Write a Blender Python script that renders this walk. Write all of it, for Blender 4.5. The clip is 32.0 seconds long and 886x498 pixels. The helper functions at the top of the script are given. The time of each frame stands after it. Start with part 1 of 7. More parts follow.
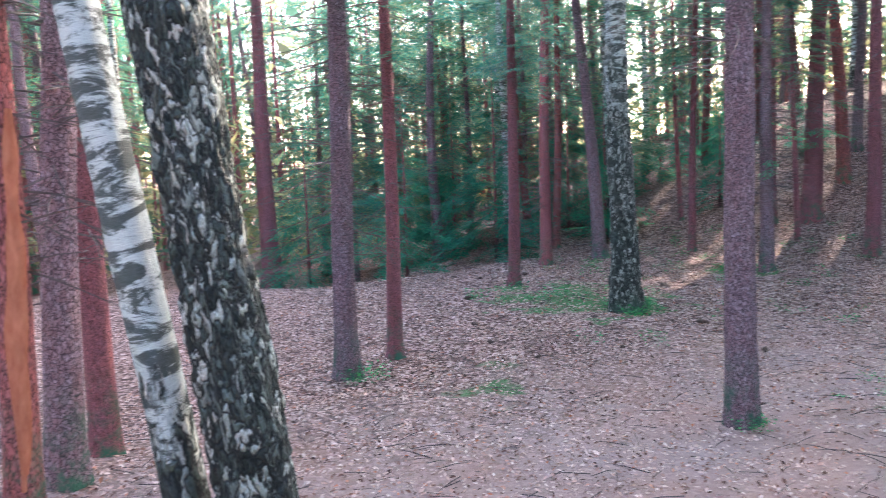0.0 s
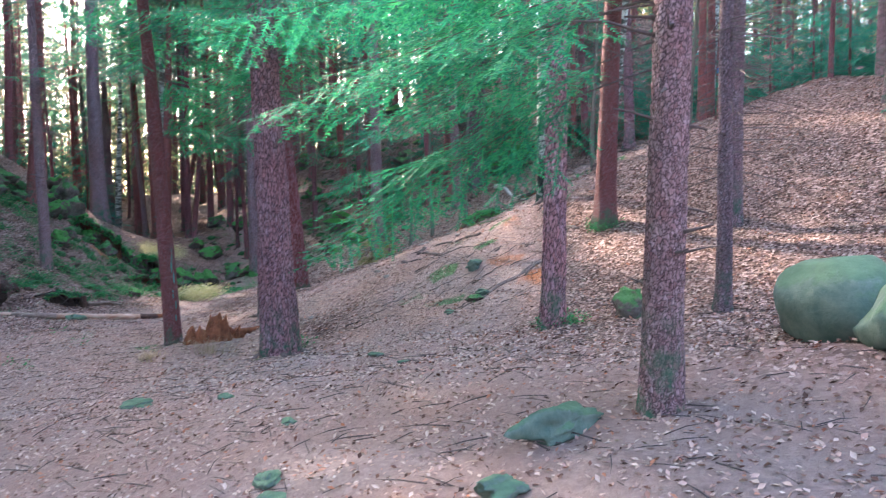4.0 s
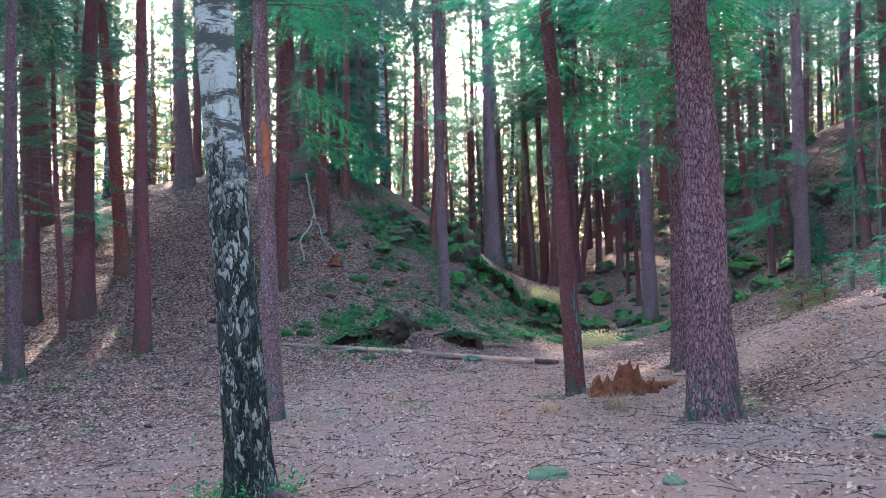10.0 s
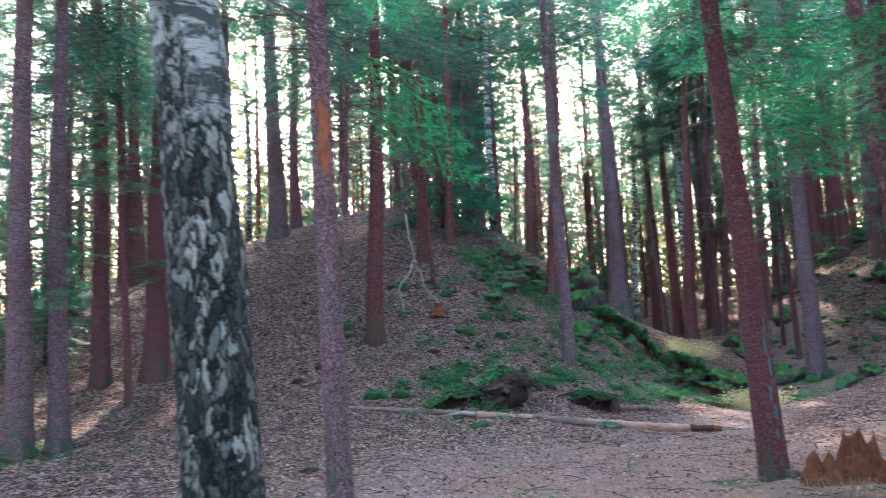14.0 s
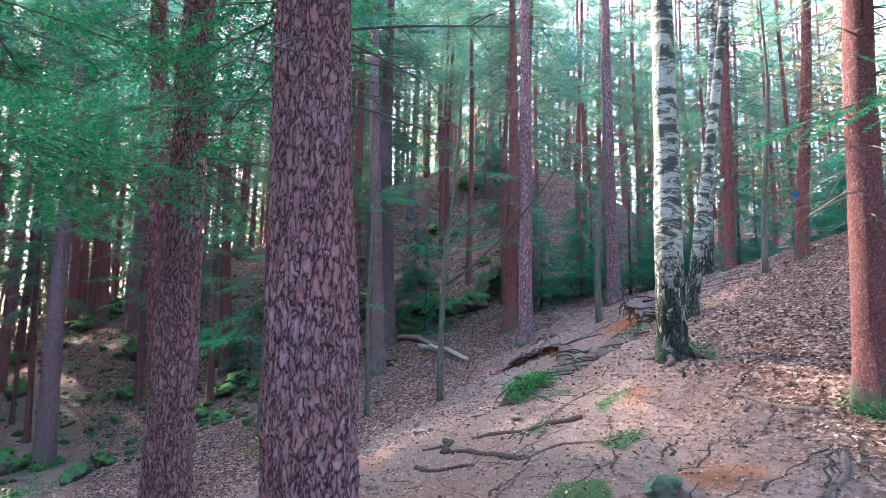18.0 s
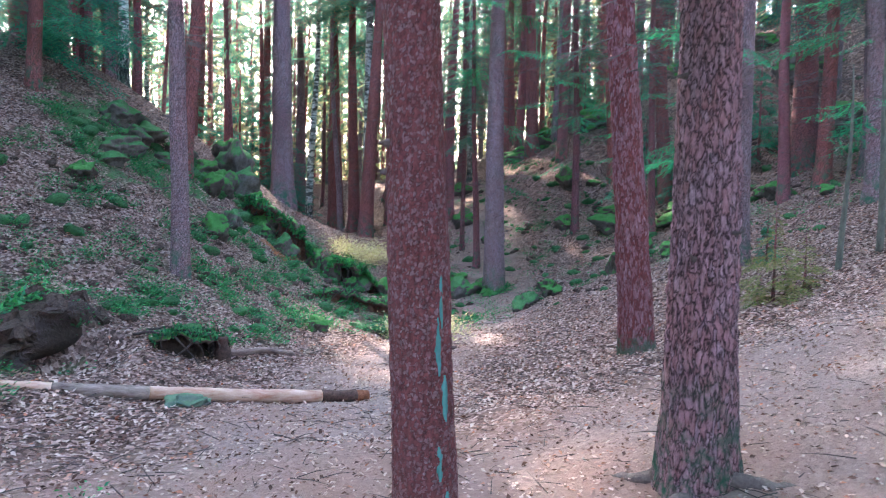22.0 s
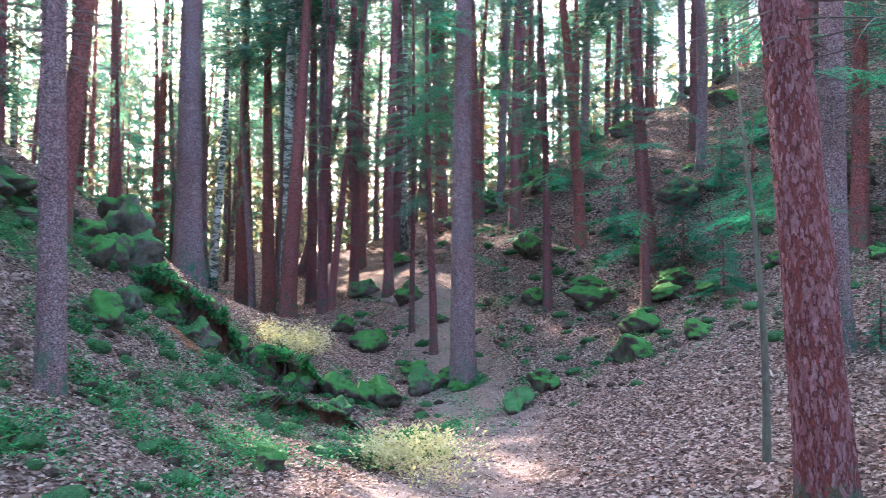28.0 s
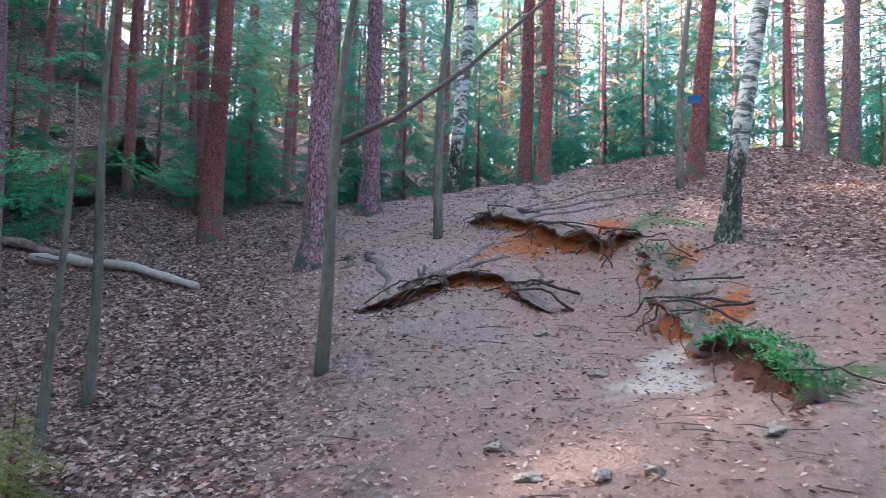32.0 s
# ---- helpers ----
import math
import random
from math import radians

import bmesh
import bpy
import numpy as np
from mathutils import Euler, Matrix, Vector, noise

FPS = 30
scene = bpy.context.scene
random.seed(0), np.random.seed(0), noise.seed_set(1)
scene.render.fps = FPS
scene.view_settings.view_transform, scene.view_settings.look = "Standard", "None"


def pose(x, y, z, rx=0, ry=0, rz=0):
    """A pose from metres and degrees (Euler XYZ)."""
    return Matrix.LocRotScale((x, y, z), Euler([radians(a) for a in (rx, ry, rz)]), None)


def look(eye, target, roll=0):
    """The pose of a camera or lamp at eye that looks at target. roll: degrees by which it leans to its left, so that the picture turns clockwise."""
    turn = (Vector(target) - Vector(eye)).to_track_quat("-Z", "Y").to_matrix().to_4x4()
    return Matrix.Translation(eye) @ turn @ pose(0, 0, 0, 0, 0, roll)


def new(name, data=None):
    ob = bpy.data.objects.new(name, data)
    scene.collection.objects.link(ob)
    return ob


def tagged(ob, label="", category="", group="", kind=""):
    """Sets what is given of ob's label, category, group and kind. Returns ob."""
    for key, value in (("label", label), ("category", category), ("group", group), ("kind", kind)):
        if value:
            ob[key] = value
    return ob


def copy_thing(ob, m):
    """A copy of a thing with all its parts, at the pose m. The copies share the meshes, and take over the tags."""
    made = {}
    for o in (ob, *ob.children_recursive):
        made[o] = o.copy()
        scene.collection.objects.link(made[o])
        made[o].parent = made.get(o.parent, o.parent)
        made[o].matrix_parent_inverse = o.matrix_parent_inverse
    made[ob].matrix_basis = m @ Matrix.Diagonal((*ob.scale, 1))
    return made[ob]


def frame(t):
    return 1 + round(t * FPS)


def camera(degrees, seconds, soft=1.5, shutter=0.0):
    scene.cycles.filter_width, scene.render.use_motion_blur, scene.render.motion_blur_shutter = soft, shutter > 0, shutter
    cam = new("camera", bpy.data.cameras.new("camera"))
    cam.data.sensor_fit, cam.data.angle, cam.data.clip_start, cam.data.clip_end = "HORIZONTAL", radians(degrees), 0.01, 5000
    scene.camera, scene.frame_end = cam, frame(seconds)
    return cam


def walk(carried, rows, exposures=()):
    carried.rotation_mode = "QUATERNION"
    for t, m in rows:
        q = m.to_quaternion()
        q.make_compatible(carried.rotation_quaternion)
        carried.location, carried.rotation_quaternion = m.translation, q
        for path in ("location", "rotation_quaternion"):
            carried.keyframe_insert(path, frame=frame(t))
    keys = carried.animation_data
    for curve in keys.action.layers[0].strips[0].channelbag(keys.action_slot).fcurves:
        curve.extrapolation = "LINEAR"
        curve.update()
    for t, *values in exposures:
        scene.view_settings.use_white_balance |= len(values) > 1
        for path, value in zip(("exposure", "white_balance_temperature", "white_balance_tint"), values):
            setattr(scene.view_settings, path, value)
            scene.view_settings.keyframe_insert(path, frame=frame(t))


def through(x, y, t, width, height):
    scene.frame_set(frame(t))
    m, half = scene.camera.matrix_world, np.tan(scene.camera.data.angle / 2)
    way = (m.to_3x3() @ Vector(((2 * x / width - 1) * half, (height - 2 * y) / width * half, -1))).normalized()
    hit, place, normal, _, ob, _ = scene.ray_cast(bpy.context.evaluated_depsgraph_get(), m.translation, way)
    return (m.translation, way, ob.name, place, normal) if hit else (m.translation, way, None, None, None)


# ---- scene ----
cam = camera(59.1, 32.0, soft=0.8, shutter=0.25)
PATH = [
    (0.0, (0.000, 0.000, 1.500), (-0.003, 4.978, 1.037), -2.22),
    (0.5, (0.025, 0.050, 1.516), (0.915, 4.952, 1.096), -2.21),
    (1.0, (0.084, 0.129, 1.511), (2.018, 4.724, 1.132), -2.34),
    (1.5, (0.178, 0.254, 1.487), (3.031, 4.343, 1.117), -2.68),
    (2.0, (0.276, 0.404, 1.450), (3.816, 3.916, 1.080), -2.65),
    (2.5, (0.328, 0.440, 1.425), (4.317, 3.430, 1.041), -2.59),
    (3.0, (0.343, 0.450, 1.381), (4.659, 2.937, 0.947), -2.15),
    (3.5, (0.428, 0.509, 1.337), (5.037, 2.369, 0.790), -1.08),
    (5.5, (1.097, 0.909, 1.435), (6.050, 1.394, 1.913), -1.19),
    (6.0, (1.258, 1.026, 1.437), (6.126, 1.974, 2.074), -0.30),
    (6.5, (1.416, 1.114, 1.414), (6.023, 2.851, 2.284), 0.84),
    (7.0, (1.494, 1.224, 1.363), (5.813, 3.514, 2.415), 2.23),
    (7.5, (1.597, 1.417, 1.303), (5.609, 4.208, 2.360), 2.52),
    (8.0, (1.683, 1.613, 1.258), (5.418, 4.853, 2.003), 1.63),
    (8.5, (1.851, 1.776, 1.200), (5.467, 5.207, 1.594), 0.87),
    (9.0, (2.113, 1.978, 1.146), (5.732, 5.421, 1.363), -0.09),
    (9.5, (2.257, 2.117, 1.082), (5.879, 5.564, 1.050), -0.43),
    (10.0, (2.439, 2.319, 0.974), (6.080, 5.744, 1.071), -1.09),
    (10.5, (2.765, 2.590, 0.863), (6.441, 5.971, 1.108), -1.17),
    (11.0, (3.089, 2.885, 0.794), (6.742, 6.290, 1.037), -1.16),
    (11.5, (3.365, 3.225, 0.714), (6.794, 6.832, 1.200), -1.10),
    (12.0, (3.587, 3.467, 0.689), (6.427, 7.530, 1.345), -0.05),
    (12.5, (3.870, 3.724, 0.670), (6.270, 8.054, 1.369), 0.30),
    (13.0, (4.064, 4.036, 0.645), (6.355, 8.430, 1.316), -0.43),
    (13.5, (4.255, 4.337, 0.673), (6.778, 8.608, 1.298), -1.51),
    (14.0, (4.608, 4.582, 0.657), (7.710, 8.470, 1.170), -2.45),
    (14.5, (4.975, 4.720, 0.682), (8.670, 8.060, 1.116), -3.14),
    (15.0, (5.341, 4.912, 0.689), (9.497, 7.667, 1.061), -3.05),
    (15.5, (5.735, 5.136, 0.708), (10.251, 7.254, 1.054), -2.59),
    (18.0, (7.341, 5.774, 1.119), (12.270, 5.834, 1.956), 1.13),
    (18.5, (7.551, 5.841, 1.146), (12.469, 5.869, 2.044), 1.51),
    (19.0, (7.764, 6.019, 1.118), (12.674, 6.150, 2.052), 1.71),
    (19.5, (7.869, 6.199, 1.090), (12.741, 6.884, 1.984), 2.95),
    (20.0, (8.230, 6.443, 1.044), (12.971, 7.849, 1.782), 2.96),
    (20.5, (8.536, 6.614, 1.037), (13.090, 8.596, 1.617), 2.65),
    (21.0, (8.841, 6.827, 1.004), (13.299, 9.059, 1.386), 2.04),
    (21.5, (9.169, 7.074, 0.987), (13.624, 9.342, 1.023), 1.64),
    (22.0, (9.517, 7.351, 0.948), (13.866, 9.803, 0.682), 1.32),
    (22.5, (9.798, 7.604, 0.924), (14.011, 10.243, 0.386), 1.37),
    (23.0, (10.042, 7.956, 0.893), (14.219, 10.634, 0.272), 1.92),
    (23.5, (10.264, 8.306, 0.875), (14.376, 11.093, 0.312), 2.63),
    (24.0, (10.497, 8.644, 0.860), (14.509, 11.613, 0.561), 3.43),
    (24.5, (10.723, 8.993, 0.832), (14.690, 12.032, 0.667), 3.76),
    (26.5, (11.427, 9.862, 0.936), (15.602, 12.577, 1.384), 2.11),
    (27.0, (11.756, 10.111, 0.919), (16.106, 12.549, 1.289), 1.02),
    (27.5, (12.102, 10.379, 0.903), (16.620, 12.505, 1.175), 0.83),
    (28.0, (12.490, 10.675, 0.889), (17.139, 12.502, 1.109), 0.63),
    (28.5, (12.946, 10.850, 0.897), (17.818, 11.959, 1.073), -0.17),
    (29.0, (13.425, 10.877, 0.955), (18.423, 10.846, 1.100), -0.81),
    (29.5, (13.940, 10.773, 1.078), (18.753, 9.429, 1.246), -1.67),
    (30.0, (14.345, 10.615, 1.180), (18.684, 8.135, 1.320), -1.44),
    (30.5, (14.587, 10.474, 1.209), (18.330, 7.168, 1.467), -1.27),
    (31.0, (14.890, 10.225, 1.094), (18.374, 6.664, 1.508), -1.15),
    (31.5, (15.246, 9.980, 1.294), (18.735, 6.420, 1.684), 0.61),
    (32.0, (15.559, 9.813, 1.271), (19.260, 6.482, 1.724), 1.55),
]
walk(cam, [(t, look(eye, target, roll)) for t, eye, target, roll in PATH],
     exposures=[(t, s, k, 20) for t, s, k in ((0.0, 4.05, 6900), (1.0, 4.0, 6950), (2.0, 3.85, 6900), (3.0, 3.85, 6900), (6.0, 3.6, 6650), (7.0, 2.95, 6650), (8.0, 3.35, 6600), (10.0, 3.85, 6600), (12.0, 3.7, 6900), (13.0, 3.75, 6950), (15.0, 3.9, 6800), (18.0, 3.8, 6700), (20.0, 4.1, 6900), (21.0, 4.45, 6950), (22.0, 4.4, 6700), (24.0, 4.5, 6800), (28.0, 4.5, 6650), (29.0, 4.4, 6800), (30.0, 4.05, 6500), (31.0, 3.7, 6600), (32.0, 3.75, 6700))])

# ---- world, sun, exposure ----
SUN_AZIMUTH, SUN_HEIGHT = radians(36), radians(31)      # clockwise from +y; above the horizon
world = bpy.data.worlds.new("forest_sky")
scene.world = world
world.use_nodes = True
wn = world.node_tree.nodes
sky = wn.new("ShaderNodeTexSky")
sky.sky_type, sky.sun_disc = "NISHITA", False
sky.sun_elevation, sky.sun_rotation = SUN_HEIGHT, SUN_AZIMUTH
sky.dust_density, sky.air_density = 3.0, 1.0
wn["Background"].inputs["Strength"].default_value = 0.15
world.node_tree.links.new(sky.outputs["Color"], wn["Background"].inputs["Color"])
sun_data = bpy.data.lights.new("sun", "SUN")
sun_data.energy, sun_data.angle, sun_data.color = 2.0, radians(0.6), (1.0, 0.90, 0.74)
sun_way = Vector((math.sin(SUN_AZIMUTH) * math.cos(SUN_HEIGHT), math.cos(SUN_AZIMUTH) * math.cos(SUN_HEIGHT), math.sin(SUN_HEIGHT)))
sun = new("sun", sun_data)
sun.rotation_mode = "QUATERNION"
sun.rotation_quaternion = sun_way.to_track_quat("Z", "Y")
sun.location = sun_way * 60
scene.view_settings.exposure = 3.3


# ---- materials ----
def mat_new(name, rough=0.85):
    m = bpy.data.materials.new(name)
    m.use_nodes = True
    n, l = m.node_tree.nodes, m.node_tree.links
    b = n["Principled BSDF"]
    b.inputs["Roughness"].default_value = rough
    b.inputs["Specular IOR Level"].default_value = 0.25
    return m, n, l, b


def coords(n, l, scale=(1, 1, 1), kind="Object"):
    tc, mp = n.new("ShaderNodeTexCoord"), n.new("ShaderNodeMapping")
    mp.inputs["Scale"].default_value = scale
    l.new(tc.outputs[kind], mp.inputs["Vector"])
    return mp.outputs["Vector"]


def noise_tex(n, l, vec, scale, detail=6.0, rough=0.6, warp=0.0):
    t = n.new("ShaderNodeTexNoise")
    t.inputs["Scale"].default_value, t.inputs["Detail"].default_value, t.inputs["Roughness"].default_value = scale, detail, rough
    t.inputs["Distortion"].default_value = warp
    l.new(vec, t.inputs["Vector"])
    return t.outputs["Fac"]


def voronoi(n, l, vec, scale, feature="F1", out="Distance", rand=1.0):
    t = n.new("ShaderNodeTexVoronoi")
    t.feature = feature
    t.inputs["Scale"].default_value, t.inputs["Randomness"].default_value = scale, rand
    l.new(vec, t.inputs["Vector"])
    return t.outputs[out]


def ramp(n, l, fac, stops):
    r = n.new("ShaderNodeValToRGB")
    e = r.color_ramp.elements
    while len(e) < len(stops):
        e.new(0.5)
    for k, (p, c) in enumerate(stops):
        e[k].position, e[k].color = p, (*c, 1)
    l.new(fac, r.inputs["Fac"])
    return r.outputs["Color"]


def mix(n, l, fac, a, b, mode="MIX"):
    m = n.new("ShaderNodeMix")
    m.data_type, m.blend_type = "RGBA", mode
    for sock, v in ((m.inputs[0], fac), (m.inputs[6], a), (m.inputs[7], b)):
        if hasattr(v, "links"):
            l.new(v, sock)
        else:
            sock.default_value = v if not isinstance(v, tuple) else (*v, 1)
    return m.outputs[2]


def math_node(n, l, op, a, b=0.0, clamp=False):
    m = n.new("ShaderNodeMath")
    m.operation, m.use_clamp = op, clamp
    for sock, v in ((m.inputs[0], a), (m.inputs[1], b)):
        if hasattr(v, "links"):
            l.new(v, sock)
        else:
            sock.default_value = v
    return m.outputs[0]


def bump(n, l, b, height, strength, distance):
    k = n.new("ShaderNodeBump")
    k.inputs["Strength"].default_value, k.inputs["Distance"].default_value = strength, distance
    l.new(height, k.inputs["Height"])
    l.new(k.outputs["Normal"], b.inputs["Normal"])


def height_of(n, l):
    tc, s = n.new("ShaderNodeTexCoord"), n.new("ShaderNodeSeparateXYZ")
    l.new(tc.outputs["Object"], s.inputs["Vector"])
    return s.outputs["Z"]


def bark(name, plate, crack, warm, scale, stretch, depth, moss=0.5, moss_col=(0.035, 0.13, 0.085)):
    """Plated bark: long cells between dark cracks, warmer inner bark, lichen and a green foot."""
    m, n, l, b = mat_new(name)
    v = coords(n, l, (1, 1, stretch))
    wob = noise_tex(n, l, v, scale * 0.8, 3)
    add = n.new("ShaderNodeVectorMath")
    add.operation = "MULTIPLY_ADD"
    add.inputs[1].default_value, add.inputs[2].default_value = (0.06, 0.06, 0.06), (0, 0, 0)
    t2 = n.new("ShaderNodeTexNoise")
    t2.inputs["Scale"].default_value = scale * 0.7
    l.new(v, t2.inputs["Vector"])
    l.new(t2.outputs["Color"], add.inputs[0])
    l.new(v, add.inputs[2])
    add.inputs[1].default_value = (1.9 / scale,) * 3
    t2.inputs["Scale"].default_value, t2.inputs["Detail"].default_value = scale * 0.9, 4.0
    e1 = voronoi(n, l, add.outputs[0], scale, "DISTANCE_TO_EDGE")
    e2 = voronoi(n, l, add.outputs[0], scale * 2.1, "DISTANCE_TO_EDGE")
    edge = math_node(n, l, "ADD", math_node(n, l, "MULTIPLY", e1, 0.7), math_node(n, l, "MULTIPLY", e2, 0.45))
    cell = n.new("ShaderNodeTexVoronoi")
    cell.inputs["Scale"].default_value = scale
    l.new(add.outputs[0], cell.inputs["Vector"])
    fine = noise_tex(n, l, coords(n, l, (1, 1, 0.35)), 38, 8, 0.75)
    big = noise_tex(n, l, coords(n, l, (1, 1, 0.5)), 1.6, 4, 0.6)
    gap = ramp(n, l, edge, [(0.0, (0, 0, 0)), (0.07, (0.25, 0.25, 0.25)), (0.17, (0.8, 0.8, 0.8)), (0.32, (1, 1, 1))])
    lite = tuple(min(1, c * 1.75) for c in plate)
    tone = mix(n, l, ramp(n, l, fine, [(0.32, (0, 0, 0)), (0.66, (1, 1, 1))]), tuple(c * 0.42 for c in plate), lite)
    sep = n.new("ShaderNodeSeparateColor")
    l.new(cell.outputs["Color"], sep.inputs[0])
    tone = mix(n, l, math_node(n, l, "MULTIPLY", sep.outputs[0], 0.55), tone, warm)
    wm = ramp(n, l, big, [(0.48, (0, 0, 0)), (0.66, (1, 1, 1))])
    tone = mix(n, l, math_node(n, l, "MULTIPLY", wm, 0.5), tone, warm)
    col = mix(n, l, gap, crack, tone)
    z = height_of(n, l)
    low = n.new("ShaderNodeMapRange")
    low.inputs[1].default_value, low.inputs[2].default_value, low.inputs[3].default_value, low.inputs[4].default_value = 0.0, 0.9, 1.25, 0.0
    l.new(z, low.inputs[0])
    spot = ramp(n, l, noise_tex(n, l, coords(n, l), 5.0, 8, 0.7), [(0.45, (0, 0, 0)), (0.62, (1, 1, 1))])
    mf = math_node(n, l, "MULTIPLY", math_node(n, l, "MULTIPLY", low.outputs[0], spot), moss * 2, True)
    lich = ramp(n, l, noise_tex(n, l, coords(n, l), 9.0, 8, 0.75), [(0.60, (0, 0, 0)), (0.72, (1, 1, 1))])
    col = mix(n, l, math_node(n, l, "MULTIPLY", lich, 0.4), col, (0.16, 0.20, 0.20))
    col = mix(n, l, mf, col, moss_col)
    info = n.new("ShaderNodeObjectInfo")
    vary = ramp(n, l, info.outputs["Random"], [(0.0, (0.72, 0.70, 0.74)), (0.5, (1, 0.95, 0.97)), (1.0, (1.22, 1.08, 1.05))])
    col = mix(n, l, 1.0, col, vary, "MULTIPLY")
    l.new(col, b.inputs["Base Color"])
    h = math_node(n, l, "ADD", math_node(n, l, "MINIMUM", edge, 0.22), math_node(n, l, "MULTIPLY", fine, 0.10))
    bump(n, l, b, h, 1.0, depth)
    return m


def flaky_bark(name, under, flake, size, stretch, depth, cover=0.56, edge=0.6):
    """Reddish bark with small grey flakes standing off it."""
    m, n, l, b = mat_new(name, 0.8)
    v = coords(n, l, (1, 1, stretch))
    t2 = n.new("ShaderNodeTexNoise")
    t2.inputs["Scale"].default_value, t2.inputs["Detail"].default_value = size * 0.8, 4.0
    l.new(v, t2.inputs["Vector"])
    add = n.new("ShaderNodeVectorMath")
    add.operation = "MULTIPLY_ADD"
    add.inputs[1].default_value = (2.4 / size,) * 3
    l.new(t2.outputs["Color"], add.inputs[0])
    l.new(v, add.inputs[2])
    d = voronoi(n, l, add.outputs[0], size)
    pick = n.new("ShaderNodeSeparateColor")
    l.new(voronoi(n, l, add.outputs[0], size, "F1", "Color"), pick.inputs[0])
    fine = noise_tex(n, l, coords(n, l, (1, 1, 0.5)), 45, 7, 0.75)
    big = noise_tex(n, l, coords(n, l, (1, 1, 0.4)), 2.2, 4, 0.6)
    lay = math_node(n, l, "ADD", d, math_node(n, l, "MULTIPLY", math_node(n, l, "SUBTRACT", 0.62, pick.outputs[0]), 0.45))
    on = ramp(n, l, lay, [(cover, (1, 1, 1)), (cover + 0.12, (0, 0, 0))])
    low = mix(n, l, ramp(n, l, fine, [(0.3, (0, 0, 0)), (0.7, (1, 1, 1))]), tuple(c * 0.35 for c in under), tuple(c * 1.3 for c in under))
    top = mix(n, l, ramp(n, l, fine, [(0.35, (0, 0, 0)), (0.65, (1, 1, 1))]), tuple(c * 0.6 for c in flake), tuple(min(1, c * 1.5) for c in flake))
    top = mix(n, l, math_node(n, l, "MULTIPLY", pick.outputs[1], 0.75), top, low)
    col = mix(n, l, on, low, top)
    rim = ramp(n, l, lay, [(cover + 0.02, (0, 0, 0)), (cover + 0.10, (1, 1, 1)), (cover + 0.20, (0, 0, 0))])
    col = mix(n, l, math_node(n, l, "MULTIPLY", rim, edge), col, tuple(c * 0.2 for c in under))
    col = mix(n, l, ramp(n, l, big, [(0.52, (0, 0, 0)), (0.72, (0.6, 0.6, 0.6))]), col, mix(n, l, fine, tuple(c * 0.5 for c in under), tuple(c * 1.5 for c in under)))
    z = height_of(n, l)
    foot = n.new("ShaderNodeMapRange")
    foot.inputs[1].default_value, foot.inputs[2].default_value, foot.inputs[3].default_value, foot.inputs[4].default_value = 0.0, 0.8, 0.3, -0.3
    l.new(z, foot.inputs[0])
    mf = ramp(n, l, math_node(n, l, "ADD", noise_tex(n, l, coords(n, l), 5.0, 8, 0.7), foot.outputs[0]), [(0.58, (0, 0, 0)), (0.70, (1, 1, 1))])
    col = mix(n, l, math_node(n, l, "MULTIPLY", mf, 0.7), col, (0.04, 0.12, 0.08))
    l.new(col, b.inputs["Base Color"])
    h = math_node(n, l, "ADD", on, math_node(n, l, "MULTIPLY", fine, 0.35))
    bump(n, l, b, h, 1.0, depth)
    return m


